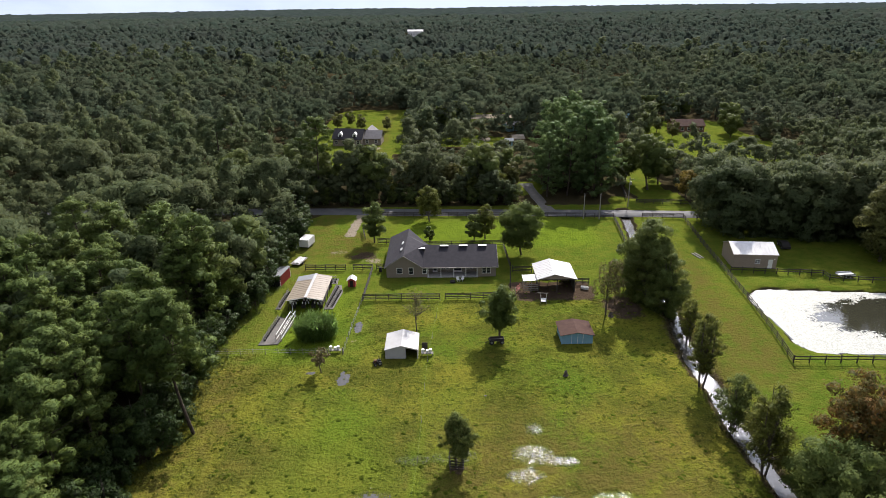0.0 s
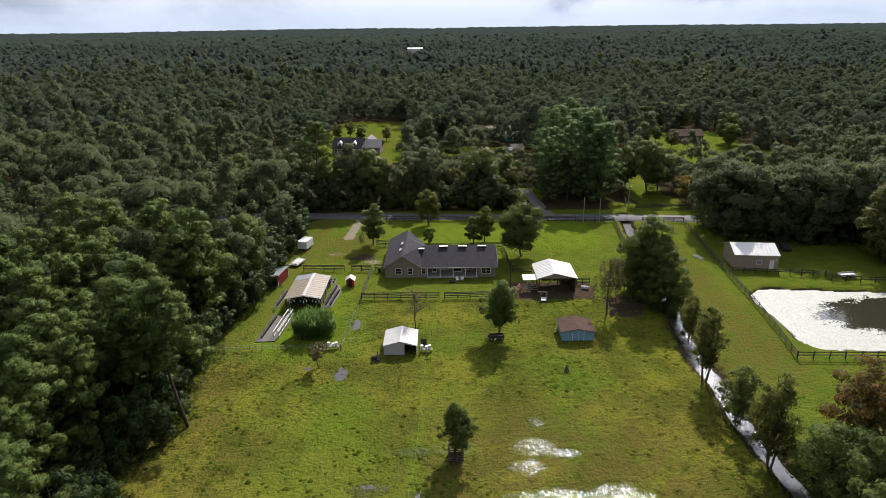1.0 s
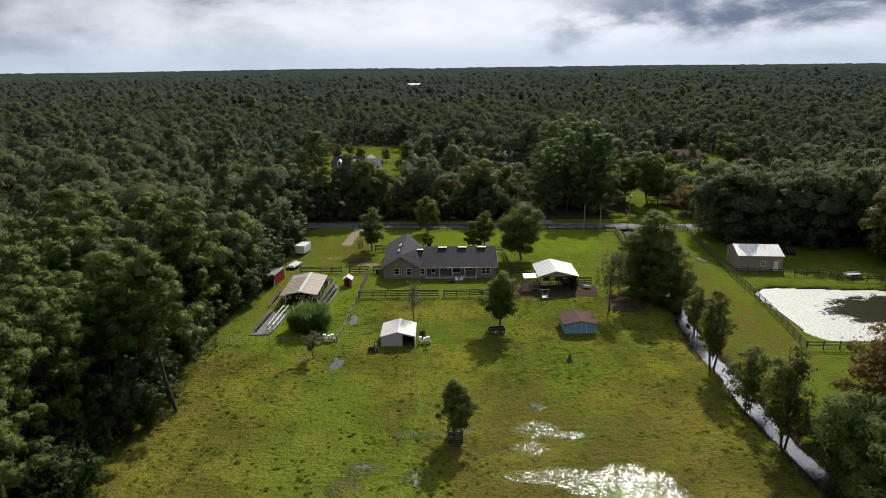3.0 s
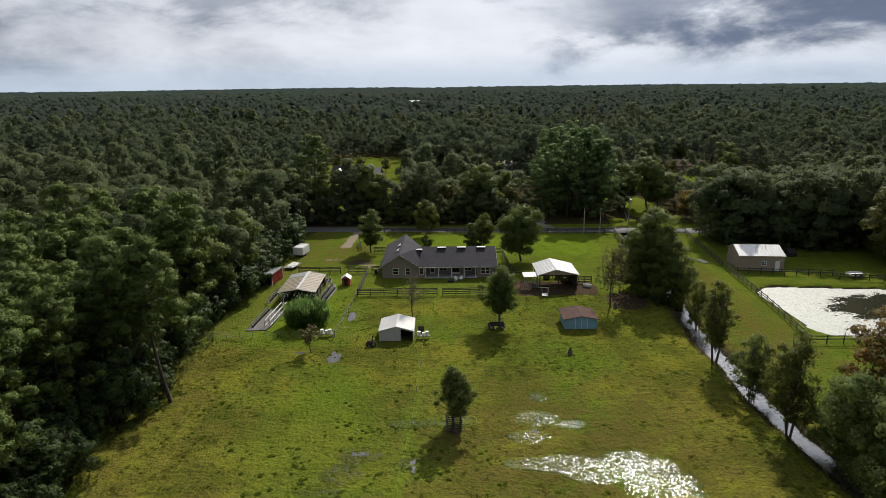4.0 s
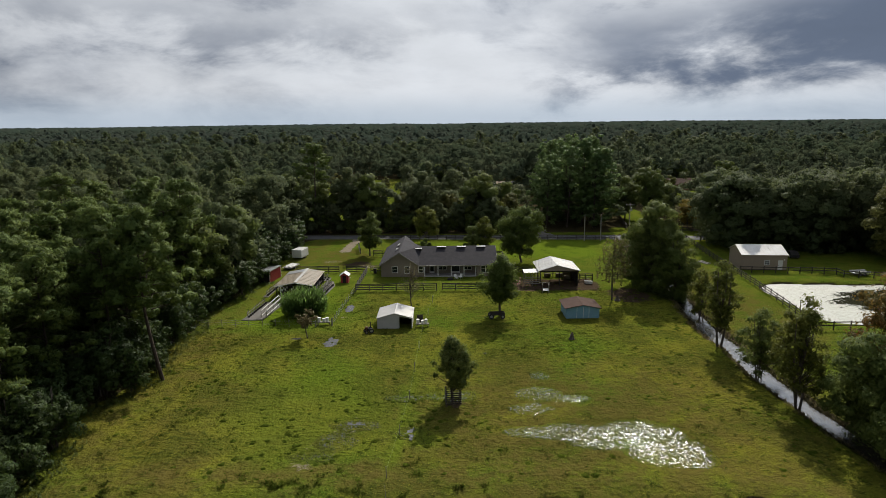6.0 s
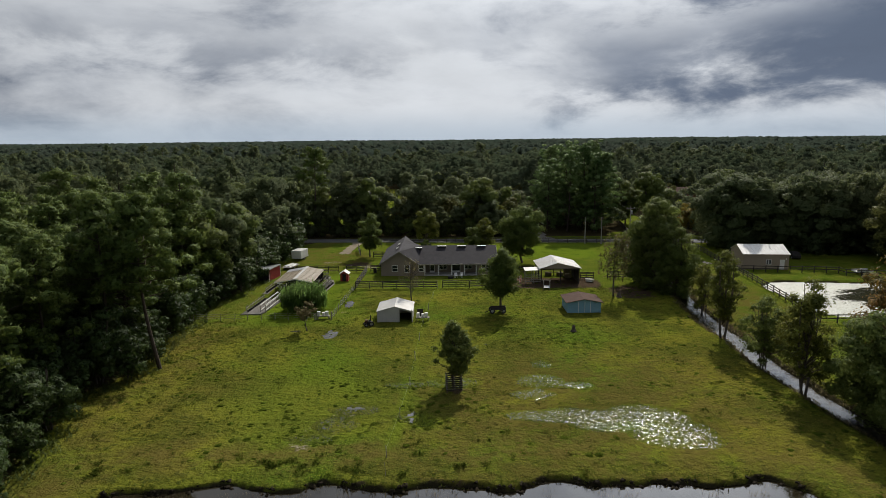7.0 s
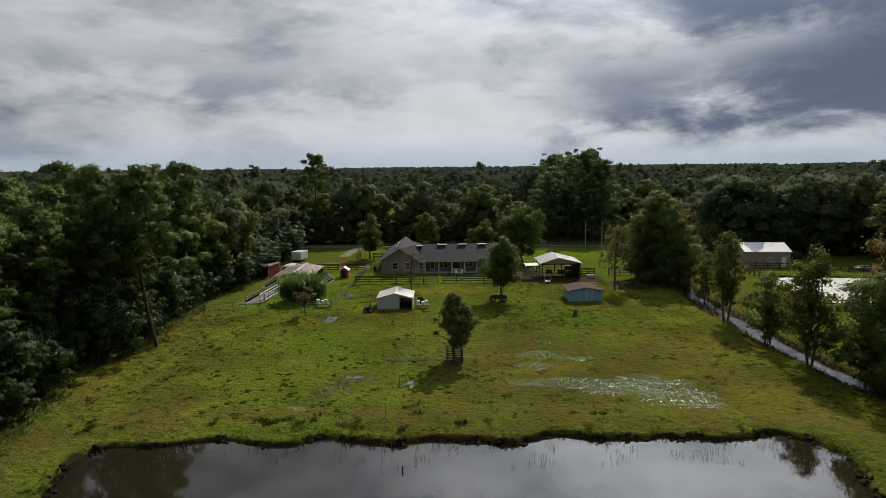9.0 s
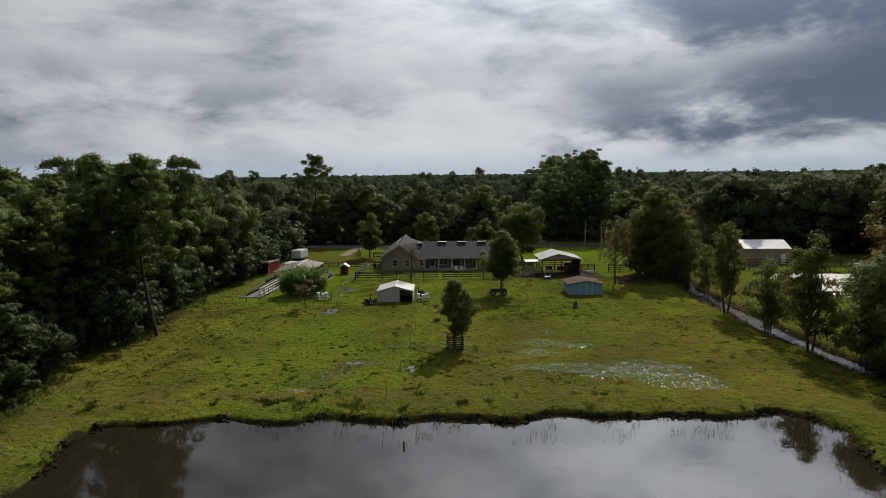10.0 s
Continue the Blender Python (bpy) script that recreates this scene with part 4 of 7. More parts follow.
# bare and moss-hung trees
def twig_tree(h, R, n, droop=0.0):
    V, F = [], []
    trunk = stem(V, F, (0, 0, -0.2), (0.1, 0, h * 0.92), 0.016 * h, 0.02, 0.02, 8, 6)
    tips = []
    for i in range(n):
        k = 0.32 + 0.62 * (i + RNG.random()) / n
        q = np.array([0.1 * k, 0, h * 0.92 * k])
        ang = RNG.random() * 6.28
        ln = R * (1.05 - 0.7 * (k - 0.3)) * (0.6 + 0.5 * RNG.random())
        e = q + np.array([math.cos(ang) * ln, math.sin(ang) * ln, ln * (0.75 - droop)])
        stem(V, F, q, e, 0.045, 0.012, 0.08, 4, 4)
        for j in range(4):
            s = q + (e - q) * (0.4 + 0.55 * RNG.random())
            g = s + np.array([*(RNG.normal(size=2) * 0.35 * R * 0.5), 0.25 * R * (0.8 - droop)])
            stem(V, F, s, g, 0.018, 0.006, 0.1, 3, 3)
            tips.append(g)
    return V, F, np.array(tips)


V, F, TIPS = twig_tree(7.4, 2.7, 38)
tree((wood_mesh("trunk", V, F, MAT_BARK), leaf_mesh("crown", leaves(TIPS, np.full(len(TIPS), 0.35), 900, 0.075, 0.5), MAT_SPARSE)), "tree", -5.3, 99.4, "nearly bare grey tree behind the white shelter")
V, F, TIPS = twig_tree(11.2, 3.4, 34, 0.2)
HANG = np.concatenate([TIPS[:, None] + np.array([0, 0, -0.5 * k]) for k in range(4)], 1).reshape(-1, 3)
tree((wood_mesh("trunk", V, F, MAT_BARK), leaf_mesh("crown", leaves(TIPS, np.full(len(TIPS), 0.55), 1500, 0.17, 0.5), MAT_YOUNG)), "tree", 29.2, 104.8, "half-bare tree hung with grey moss", turn=0,
     extra=[("hanging_moss", leaf_mesh("hanging_moss", leaves(HANG, np.tile([[0.22, 0.22, 0.5]], (len(HANG), 1)), 1300, 0.28, 0.25, needle=True), MAT_SPARSE))])


YOUNGS = [broad_proto(10, 3.6, 1.5, 1500, 0.46, MAT_YOUNG2, clumps=34), broad_proto(8.5, 3.0, 1.0, 1300, 0.42, MAT_YOUNG, clumps=30)]
for i, (x, y) in enumerate([(-22, 180), (-16, 178), (-11, 182), (-5, 179), (1, 183), (6, 178.5), (11, 181), (15.5, 178), (20, 183), (13, 187), (3, 189), (-8, 189), (19, 191), (9, 194)]):
    tree((YOUNGS[i % 2] if i % 3 else OAKS_FAR[i % 2]), "tree", x, y, "leafy tree along the far side of the road", 0.85 + 0.35 * RNG.random(), group="roadside trees")
HEDGE = [broad_proto(5.6, 2.8, 0.1, 900, 0.3, MAT_OAK, clumps=36, stems=3), broad_proto(7.2, 3.0, 0.1, 1000, 0.3, MAT_WOODS, clumps=40, stems=3)]
for i in range(30):
    x = -62 + i * 2.9 + RNG.normal() * 0.7
    if not 22.5 < x < 29.5:
        tree(HEDGE[i % 2], "shrub", x, 176.5 - 0.035 * (x + 30) + RNG.normal() * 1.2, "dense dark shrub along the far side of the road", 0.8 + 0.5 * RNG.random(), group="roadside shrubs")
for i, x in enumerate((-58, -52, -46, -40, -34, -28)):
    tree(OAKS_FAR[i % 2], "tree", x + RNG.normal(), 181 + 2 * RNG.normal(), "leafy tree along the far side of the road", 0.95 + 0.3 * RNG.random(), group="roadside trees")
# landmark trees beyond the road
TALL = [pine_proto(24, 0.4, 1.8, 2200, 0.10, 4.8, 0.5, MAT_PINEDARK), pine_proto(22, -0.5, 1.8, 2200, 0.05, 4.6, 0.5, MAT_PINEDARK)]
for i, (x, y, k) in enumerate([(30, 181, 0.78), (33, 188, 0.92), (36, 182, 0.95), (38, 194, 1.02), (41, 185, 1.04), (43.5, 180, 1.0), (45, 190, 1.06), (46.5, 183, 1.0), (34, 200, 1.0), (42, 201, 1.08), (38, 208, 1.0), (46, 209, 1.05), (47, 199, 1.0), (31, 194, 0.85), (44, 217, 1.05), (40, 224, 1.0), (35, 215, 0.95)]):
    tree(TALL[i % 2], "pine_tree", x, y, "tall dark pine in the stand beyond the road", k, group="pine stand")
tree(pine_proto(24.2, 0.5, 1.0, 2400, 0.62, 4.0, 0.42), "pine_tree", -36.2, 176.5, "tall flat-topped pine standing over the woods", turn=0)
tree(OAKS[2], "tree", 61.5, 187, "broad dark oak beyond the road", 1.05)
tree(OAKS[0], "tree", 66.5, 193, "broad dark oak beyond the road", 0.95)
tree(OAKS[1], "tree", 57.0, 196, "dense dark oak beyond the road", 1.1)
LAWNTREES = [broad_proto(12.5, 5.2, 1.5, 2600, 0.34, MAT_OAK, clumps=60), broad_proto(7.5, 3.0, 0.6, 1500, 0.3, MAT_YOUNG2, clumps=36)]
for i, (x, y, k) in enumerate([(121, 272, 1.05), (118, 262, 0.8), (92, 276, 0.7), (88, 283, 0.8), (84, 268, 0.8), (94, 262, 0.7), (98, 312, 0.9), (106, 318, 1.0), (90, 316, 0.9), (115, 312, 0.95), (-38, 290, 0.6), (-26, 288, 0.5), (-49, 292, 0.7), (-44, 300, 0.6), (-16, 285, 0.6), (-9, 275, 0.9), (0, 280, 1.0), (8, 290, 1.0), (35, 300, 0.7)]):
    tree(LAWNTREES[0 if k > 0.75 else 1], "tree", x, y, "leafy tree on a lawn beyond the road", k if k > 0.75 else k + 0.35, group="lawn trees")
tree(broad_proto(8.6, 3.4, 1.2, 2600, 0.26, MAT_AUTUMN, clumps=36), "tree", 69.5, 177, "golden-leaved tree beyond the road")
tree(broad_proto(18.0, 5.8, 0.3, 9000, 0.26, MAT_YOUNG2, clumps=110), "tree", 94.5, 128.5, "rounded olive-green tree beside the east woods", turn=0)

# ---- woods ----
def scatter(n, x0, x1, y0, y1, gap, ok, seed):
    """Points at least gap apart that pass the test."""
    rng = np.random.default_rng(seed)
    pts = np.column_stack([rng.uniform(x0, x1, n), rng.uniform(y0, y1, n)])
    pts = pts[ok(pts[:, 0], pts[:, 1])]
    cells, keep = {}, []
    for p in pts:
        i, j = int(p[0] // gap), int(p[1] // gap)
        if all(np.hypot(*(p - q)) >= gap for a in (-1, 0, 1) for b in (-1, 0, 1) for q in cells.get((i + a, j + b), ())):
            cells.setdefault((i, j), []).append(p)
            keep.append(p)
    return np.array(keep)


def west(x, y):
    return (woods_edge(x, y) > 1.6) & (y < 166) & (x > -40 - 0.75 * np.maximum(y, 0) - 25)


P_WEST = scatter(9000, -190, -28, 24, 168, 4.3, west, 3)
near = [p for p in P_WEST if np.hypot(*p) < 128]
for p in near:
    k, d, deep = RNG.random(), np.hypot(*p), woods_edge(p[0], p[1])
    close = d < 95
    if deep < 3.6:
        tree(SHRUBS[int(k * 2)], "shrub", p[0], p[1], "glossy evergreen shrub at the edge of the woods", 0.75 + 0.5 * RNG.random(), group="woods edge")
    elif k < (0.72 if p[1] < 112 else 0.25):
        tree((PINES if close else PINES_FAR)[int(RNG.random() * (3 if close else 2))], "pine_tree", p[0], p[1], "tall pine with rounded needle tufts in the woods", (0.72 if p[1] < 75 else 0.86) + 0.25 * RNG.random(), group="woods pines")
    else:
        tree((OAKS if close else OAKS_FAR)[int(RNG.random() * (3 if close else 2))], "tree", p[0], p[1], "dense dark green broadleaf tree in the woods", 0.85 + 0.35 * RNG.random(), group="woods oaks")


P_EDGE = scatter(1500, -48, -26, 26, 160, 2.9, lambda x, y: (woods_edge(x, y) > 0.2) & (woods_edge(x, y) < 5.5) & (np.hypot(x + 34.5, y - 71.4) > 1.5) & ~((x > -40) & (y > 116) & (y < 126)), 33)
for p in P_EDGE:
    tree(SHRUBS[int(RNG.random() * 2)], "shrub", p[0], p[1], "glossy evergreen shrub at the edge of the woods", (0.55 if woods_edge(p[0], p[1]) < 1.8 else 0.75) + 0.4 * RNG.random(), group="woods edge")


def lump(h, R, low, n, rings, segs, quads, size, pine=False, fuzz=0.45, up=0.5, core=0.70, skirt=False):
    """One distant tree, base at the origin: a domed crown of leafy boughs with loose sprays on them."""
    d = rand_dir(n)
    d[:, 2] = d[:, 2] * 1.05 - 0.08 if skirt else np.abs(d[:, 2]) * 1.3 - 0.35
    k = 0.60 + 0.40 * RNG.random((n, 1)) ** 0.7
    c = d * k * np.array([R * 0.78, R * 0.78, (h - low) * 0.46]) + np.array([0, 0, low + (h - low) * 0.50])
    if pine:
        c[:, :2] *= np.clip(1.45 - 0.8 * (c[:, 2:] - low) / (h - low), 0.55, 1)
    c[0] = (0, 0, h - R * 0.35)
    r = R * (0.24 + 0.16 * RNG.random(n)) * (1.0 if n > 6 else 1.6 if n > 1 else 2.9)
    rr = np.stack([r * 1.1, r * 1.1, r * 0.85], 1)
    geo = boughs(c, rr, rings, segs, 2.0, 0.6, core, fuzz)
    v, face, f = join(geo, leaves(c, rr * 1.05, quads, size, 0.6, 0.4, 0.6, whole=0.8)) if quads else geo
    # sprays scatter light all round: their shading leans to the sky
    return v, unit(face * (1 - up) + np.array([0, 0, up])), f


def forest(name, pts, protos, label, smin, smax, seed, mat=None):
    """Many distant trees in one mesh."""
    rng = np.random.default_rng(seed)
    out = []
    which = rng.integers(0, len(protos), len(pts))
    for i, (v, nr, f) in enumerate(protos):
        p = pts[which == i]
        if not len(p):
            continue
        a, s = rng.uniform(0, 6.28, len(p)), rng.uniform(smin, smax, len(p))
        s *= (0.8 + 0.4 * vnoise(p[:, 0], p[:, 1], 40, 77)) * (0.74 + 0.52 * vnoise(p[:, 0], p[:, 1], 90, 78))
        s *= np.where((p[:, 1] > 172) & (p[:, 1] < 262) & (p[:, 0] > -75) & (p[:, 0] < 130), 0.74, 1.0)
        s = np.minimum(s, 1.3)
        hz = np.minimum(s * rng.uniform(0.85, 1.2, len(p)), 1.25)
        ca, sa = np.cos(a)[:, None], np.sin(a)[:, None]
        base = height(p[:, 0], p[:, 1])
        V = np.stack([(v[None, :, 0] * ca - v[None, :, 1] * sa) * s[:, None] + p[:, :1], (v[None, :, 0] * sa + v[None, :, 1] * ca) * s[:, None] + p[:, 1:], v[None, :, 2] * hz[:, None] + base[:, None]], -1)
        N = np.stack([nr[None, :, 0] * ca - nr[None, :, 1] * sa, nr[None, :, 0] * sa + nr[None, :, 1] * ca, np.repeat(nr[None, :, 2], len(p), 0)], -1)
        F = (np.arange(len(p)) * len(v))[:, None, None] + f[None]
        out.append((V.reshape(-1, 3), N.reshape(-1, 3), F.reshape(-1, 4)))
    tagged(put(name, leaf_mesh(name, join(*out), mat or MAT_WOODS)), label, "woods", kind="stuff")


def view(x, y, wide=0.80, pad=25):
    return np.abs(x) < wide * y + pad


OPEN_TO = [(-36.5, 257, 17, 62), (106.5, 276, 17, 66), (26, 258, 12, 34), (24, 325, 13, 40), (-66, 250, 6, 30)]


def before_house(x, y):
    """True on the open ground that lets a house beyond the road be seen."""
    hit = np.zeros(np.shape(x), bool)
    for hx, hy, half, deep in OPEN_TO:
        hit |= (np.abs(x - hx * y / hy) < half) & (y > hy - deep) & (y < hy + 6)
    return hit


def mid_ok(x, y):
    road = line_dist(x, y, ROAD)
    inside = (woods_edge(x, y) > 2.5) & (y < 167) & (np.hypot(x, y) >= 128)
    beyond = (y > 172) & (lawn(x, y) < 0.3) & ~before_house(x, y)
    return (inside | beyond) & ~((x > 27) & (x < 50) & (y < 228)) & ~((x > 52) & (x < 71) & (y < 188)) & view(x, y) & (road > 5.5) & (line_dist(x, y, SIDE_ROAD) > 4)


MID = scatter(20000, -330, 330, 60, 400, 6.0, mid_ok, 5)
NEAR_MID = MID[MID[:, 1] < 265]
FAR_MID = MID[MID[:, 1] >= 265]
MIX = [lump(13.5, 6.6, 0.5, 20, 2, 5, 480, 0.42, skirt=True), lump(12, 6.0, 0.3, 20, 2, 5, 440, 0.42, skirt=True), lump(18, 4.8, 2.5, 20, 2, 5, 460, 0.40, True), lump(15, 7.4, 0.8, 24, 2, 5, 560, 0.42), lump(16, 6.2, 0.8, 22, 2, 5, 500, 0.42)]
MIX_FAR = [lump(13.5, 7.0, 0, 16, 2, 5, 90, 0.6, up=0.6, skirt=True), lump(18, 5.0, 4, 16, 2, 5, 90, 0.55, True, up=0.6), lump(15, 7.6, 0, 18, 2, 5, 100, 0.6, up=0.6, skirt=True), lump(16, 6.6, 0, 17, 2, 5, 90, 0.6, up=0.6, skirt=True)]
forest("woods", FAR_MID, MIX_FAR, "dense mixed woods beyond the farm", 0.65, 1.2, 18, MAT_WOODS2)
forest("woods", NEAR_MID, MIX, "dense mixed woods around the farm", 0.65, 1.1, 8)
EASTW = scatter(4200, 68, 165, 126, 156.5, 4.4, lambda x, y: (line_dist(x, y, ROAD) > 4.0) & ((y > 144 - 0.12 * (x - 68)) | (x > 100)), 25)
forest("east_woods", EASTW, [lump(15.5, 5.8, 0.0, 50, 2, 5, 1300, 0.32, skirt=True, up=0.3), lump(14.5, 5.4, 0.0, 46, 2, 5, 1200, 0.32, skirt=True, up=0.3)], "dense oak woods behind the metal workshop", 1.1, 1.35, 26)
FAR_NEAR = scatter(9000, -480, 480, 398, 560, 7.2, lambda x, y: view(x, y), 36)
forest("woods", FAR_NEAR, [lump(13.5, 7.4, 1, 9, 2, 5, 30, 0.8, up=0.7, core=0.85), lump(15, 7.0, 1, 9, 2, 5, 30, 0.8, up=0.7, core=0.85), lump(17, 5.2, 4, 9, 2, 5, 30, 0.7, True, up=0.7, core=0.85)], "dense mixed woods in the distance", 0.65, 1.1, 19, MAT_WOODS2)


def far_clear(x, y):
    """True but on the open yard before the white building far off."""
    return ~((np.abs(x + 47 * y / 1123) < 24) & (y > 860) & (y < 1140))


FAR = scatter(52000, -1080, 1080, 560, 1260, 7.9, lambda x, y: view(x, y) & far_clear(x, y), 6)
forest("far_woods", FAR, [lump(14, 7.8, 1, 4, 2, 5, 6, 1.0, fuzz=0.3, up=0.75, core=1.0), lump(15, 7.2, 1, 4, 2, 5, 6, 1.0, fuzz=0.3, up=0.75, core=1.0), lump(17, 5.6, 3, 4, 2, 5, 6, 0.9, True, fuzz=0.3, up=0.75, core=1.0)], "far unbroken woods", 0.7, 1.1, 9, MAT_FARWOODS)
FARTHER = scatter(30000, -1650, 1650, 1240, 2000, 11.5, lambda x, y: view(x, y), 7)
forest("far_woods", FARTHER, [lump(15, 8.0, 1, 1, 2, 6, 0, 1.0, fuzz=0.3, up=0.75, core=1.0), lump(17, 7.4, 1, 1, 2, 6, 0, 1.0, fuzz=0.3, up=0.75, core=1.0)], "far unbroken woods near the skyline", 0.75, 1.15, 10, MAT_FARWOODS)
# single pines that stand over the woods
OVER = scatter(2600, -420, 420, 195, 620, 21, lambda x, y: view(x, y, 0.75, 10) & mid_ok(x, y) & (vnoise(x, y, 60, 17) > 0.42), 12)
forest("woods", OVER, [lump(20, 4.8, 10.5, 18, 2, 5, 150, 0.5), lump(18.5, 4.4, 10, 16, 2, 5, 150, 0.5)], "tall pines standing over the woods", 0.8, 1.1, 13, MAT_WOODS)


def bole(h, r):
    """A bare tapered trunk for a distant pine."""
    V, F = [], []
    stem(V, F, (0, 0, -0.2), (0, 0, h), r, r * 0.4, 0.0, 3, 5)
    v = np.concatenate(V)
    return v, unit(v * np.array([1, 1, 0.0])), np.concatenate(F)


forest("pine_trunks", OVER, [bole(18, 0.3), bole(16.5, 0.27)], "bare trunks of the tall pines over the woods", 0.8, 1.1, 13, MAT_PINEBARK)


def canopy():
    """The treetops of the farthest woods, as one rough sheet."""
    ang = np.linspace(-0.72, 0.72, 460)
    r = [1900.0]
    while r[-1] < 4900:
        r.append(r[-1] * 1.0075)
    r = np.array(r)
    A, Rr = np.meshgrid(ang, r)
    A = A + (vnoise(A * 900, Rr, 1.0, 91) - 0.5) * 0.002
    X, Y = np.sin(A) * Rr, np.cos(A) * Rr
    Z = height(X, Y) + 11 * vnoise(X, Y, 19, 92) + 5 * vnoise(X, Y, 80, 93) + 4 * vnoise(X, Y, 31, 94)
    idx = np.arange(X.size).reshape(X.shape)
    f = np.stack([idx[:-1, :-1], idx[1:, :-1], idx[1:, 1:], idx[:-1, 1:]], -1).reshape(-1, 4)
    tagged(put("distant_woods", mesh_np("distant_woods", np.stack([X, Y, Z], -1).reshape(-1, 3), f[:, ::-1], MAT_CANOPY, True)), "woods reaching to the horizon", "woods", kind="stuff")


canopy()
BACK = scatter(4000, -320, 320, -260, 60, 8.5, lambda x, y: (front_sd(x, y) > 24) & ~view(x, y, 0.8, 40) & ((y < -45) | (np.abs(x) > 62)), 15)
forest("woods", BACK, [lump(14, 5.4, 1, 5, 2, 6, 20, 0.7), lump(17, 4.6, 3, 5, 2, 6, 20, 0.7, True)], "woods behind the pond", 0.8, 1.1, 16)

# ---- buildings ----
def prism(bm, pts, y0, y1):
    """A solid with the outline pts (x, z) from y0 to y1."""
    a = [bm.verts.new((x, y0, z)) for x, z in pts]
    b = [bm.verts.new((x, y1, z)) for x, z in pts]
    bm.faces.new(a)
    bm.faces.new(b[::-1])
    for i in range(len(pts)):
        j = (i + 1) % len(pts)
        bm.faces.new((a[j], a[i], b[i], b[j]))
    return bm


def window(parent, x, y, z, w, h, mullion=False, depth=0.06, trim=0.09):
    """A white-framed window on a wall that faces -y."""
    bm = bmesh.new()
    box(bm, x - w / 2 - trim, x + w / 2 + trim, y - depth, y + 0.02, z + h / 2, z + h / 2 + trim)
    box(bm, x - w / 2 - trim, x + w / 2 + trim, y - depth - 0.03, y + 0.02, z - h / 2 - trim, z - h / 2)
    box(bm, x - w / 2 - trim, x - w / 2, y - depth, y + 0.02, z - h / 2, z + h / 2)
    box(bm, x + w / 2, x + w / 2 + trim, y - depth, y + 0.02, z - h / 2, z + h / 2)
    f = part("window", bm, MAT_WHITE, parent, "white-framed window")
    panes = [(x - w / 2, x - 0.05), (x + 0.05, x + w / 2)] if mullion else [(x - w / 2, x + w / 2)]
    if mullion:
        part("mullion", boxm(x - 0.05, x + 0.05, y - depth, y + 0.02, z - h / 2, z + h / 2), MAT_WHITE, f)
    for a, b in panes:
        part("pane", boxm(a, b, y - 0.025, y + 0.01, z - h / 2, z - 0.025), MAT_GLASS, f)
        part("pane", boxm(a, b, y - 0.035, y + 0.01, z + 0.025, z + h / 2), MAT_GLASS, f)
        part("meeting_rail", boxm(a, b, y - 0.045, y + 0.01, z - 0.025, z + 0.025), MAT_WHITE, f)


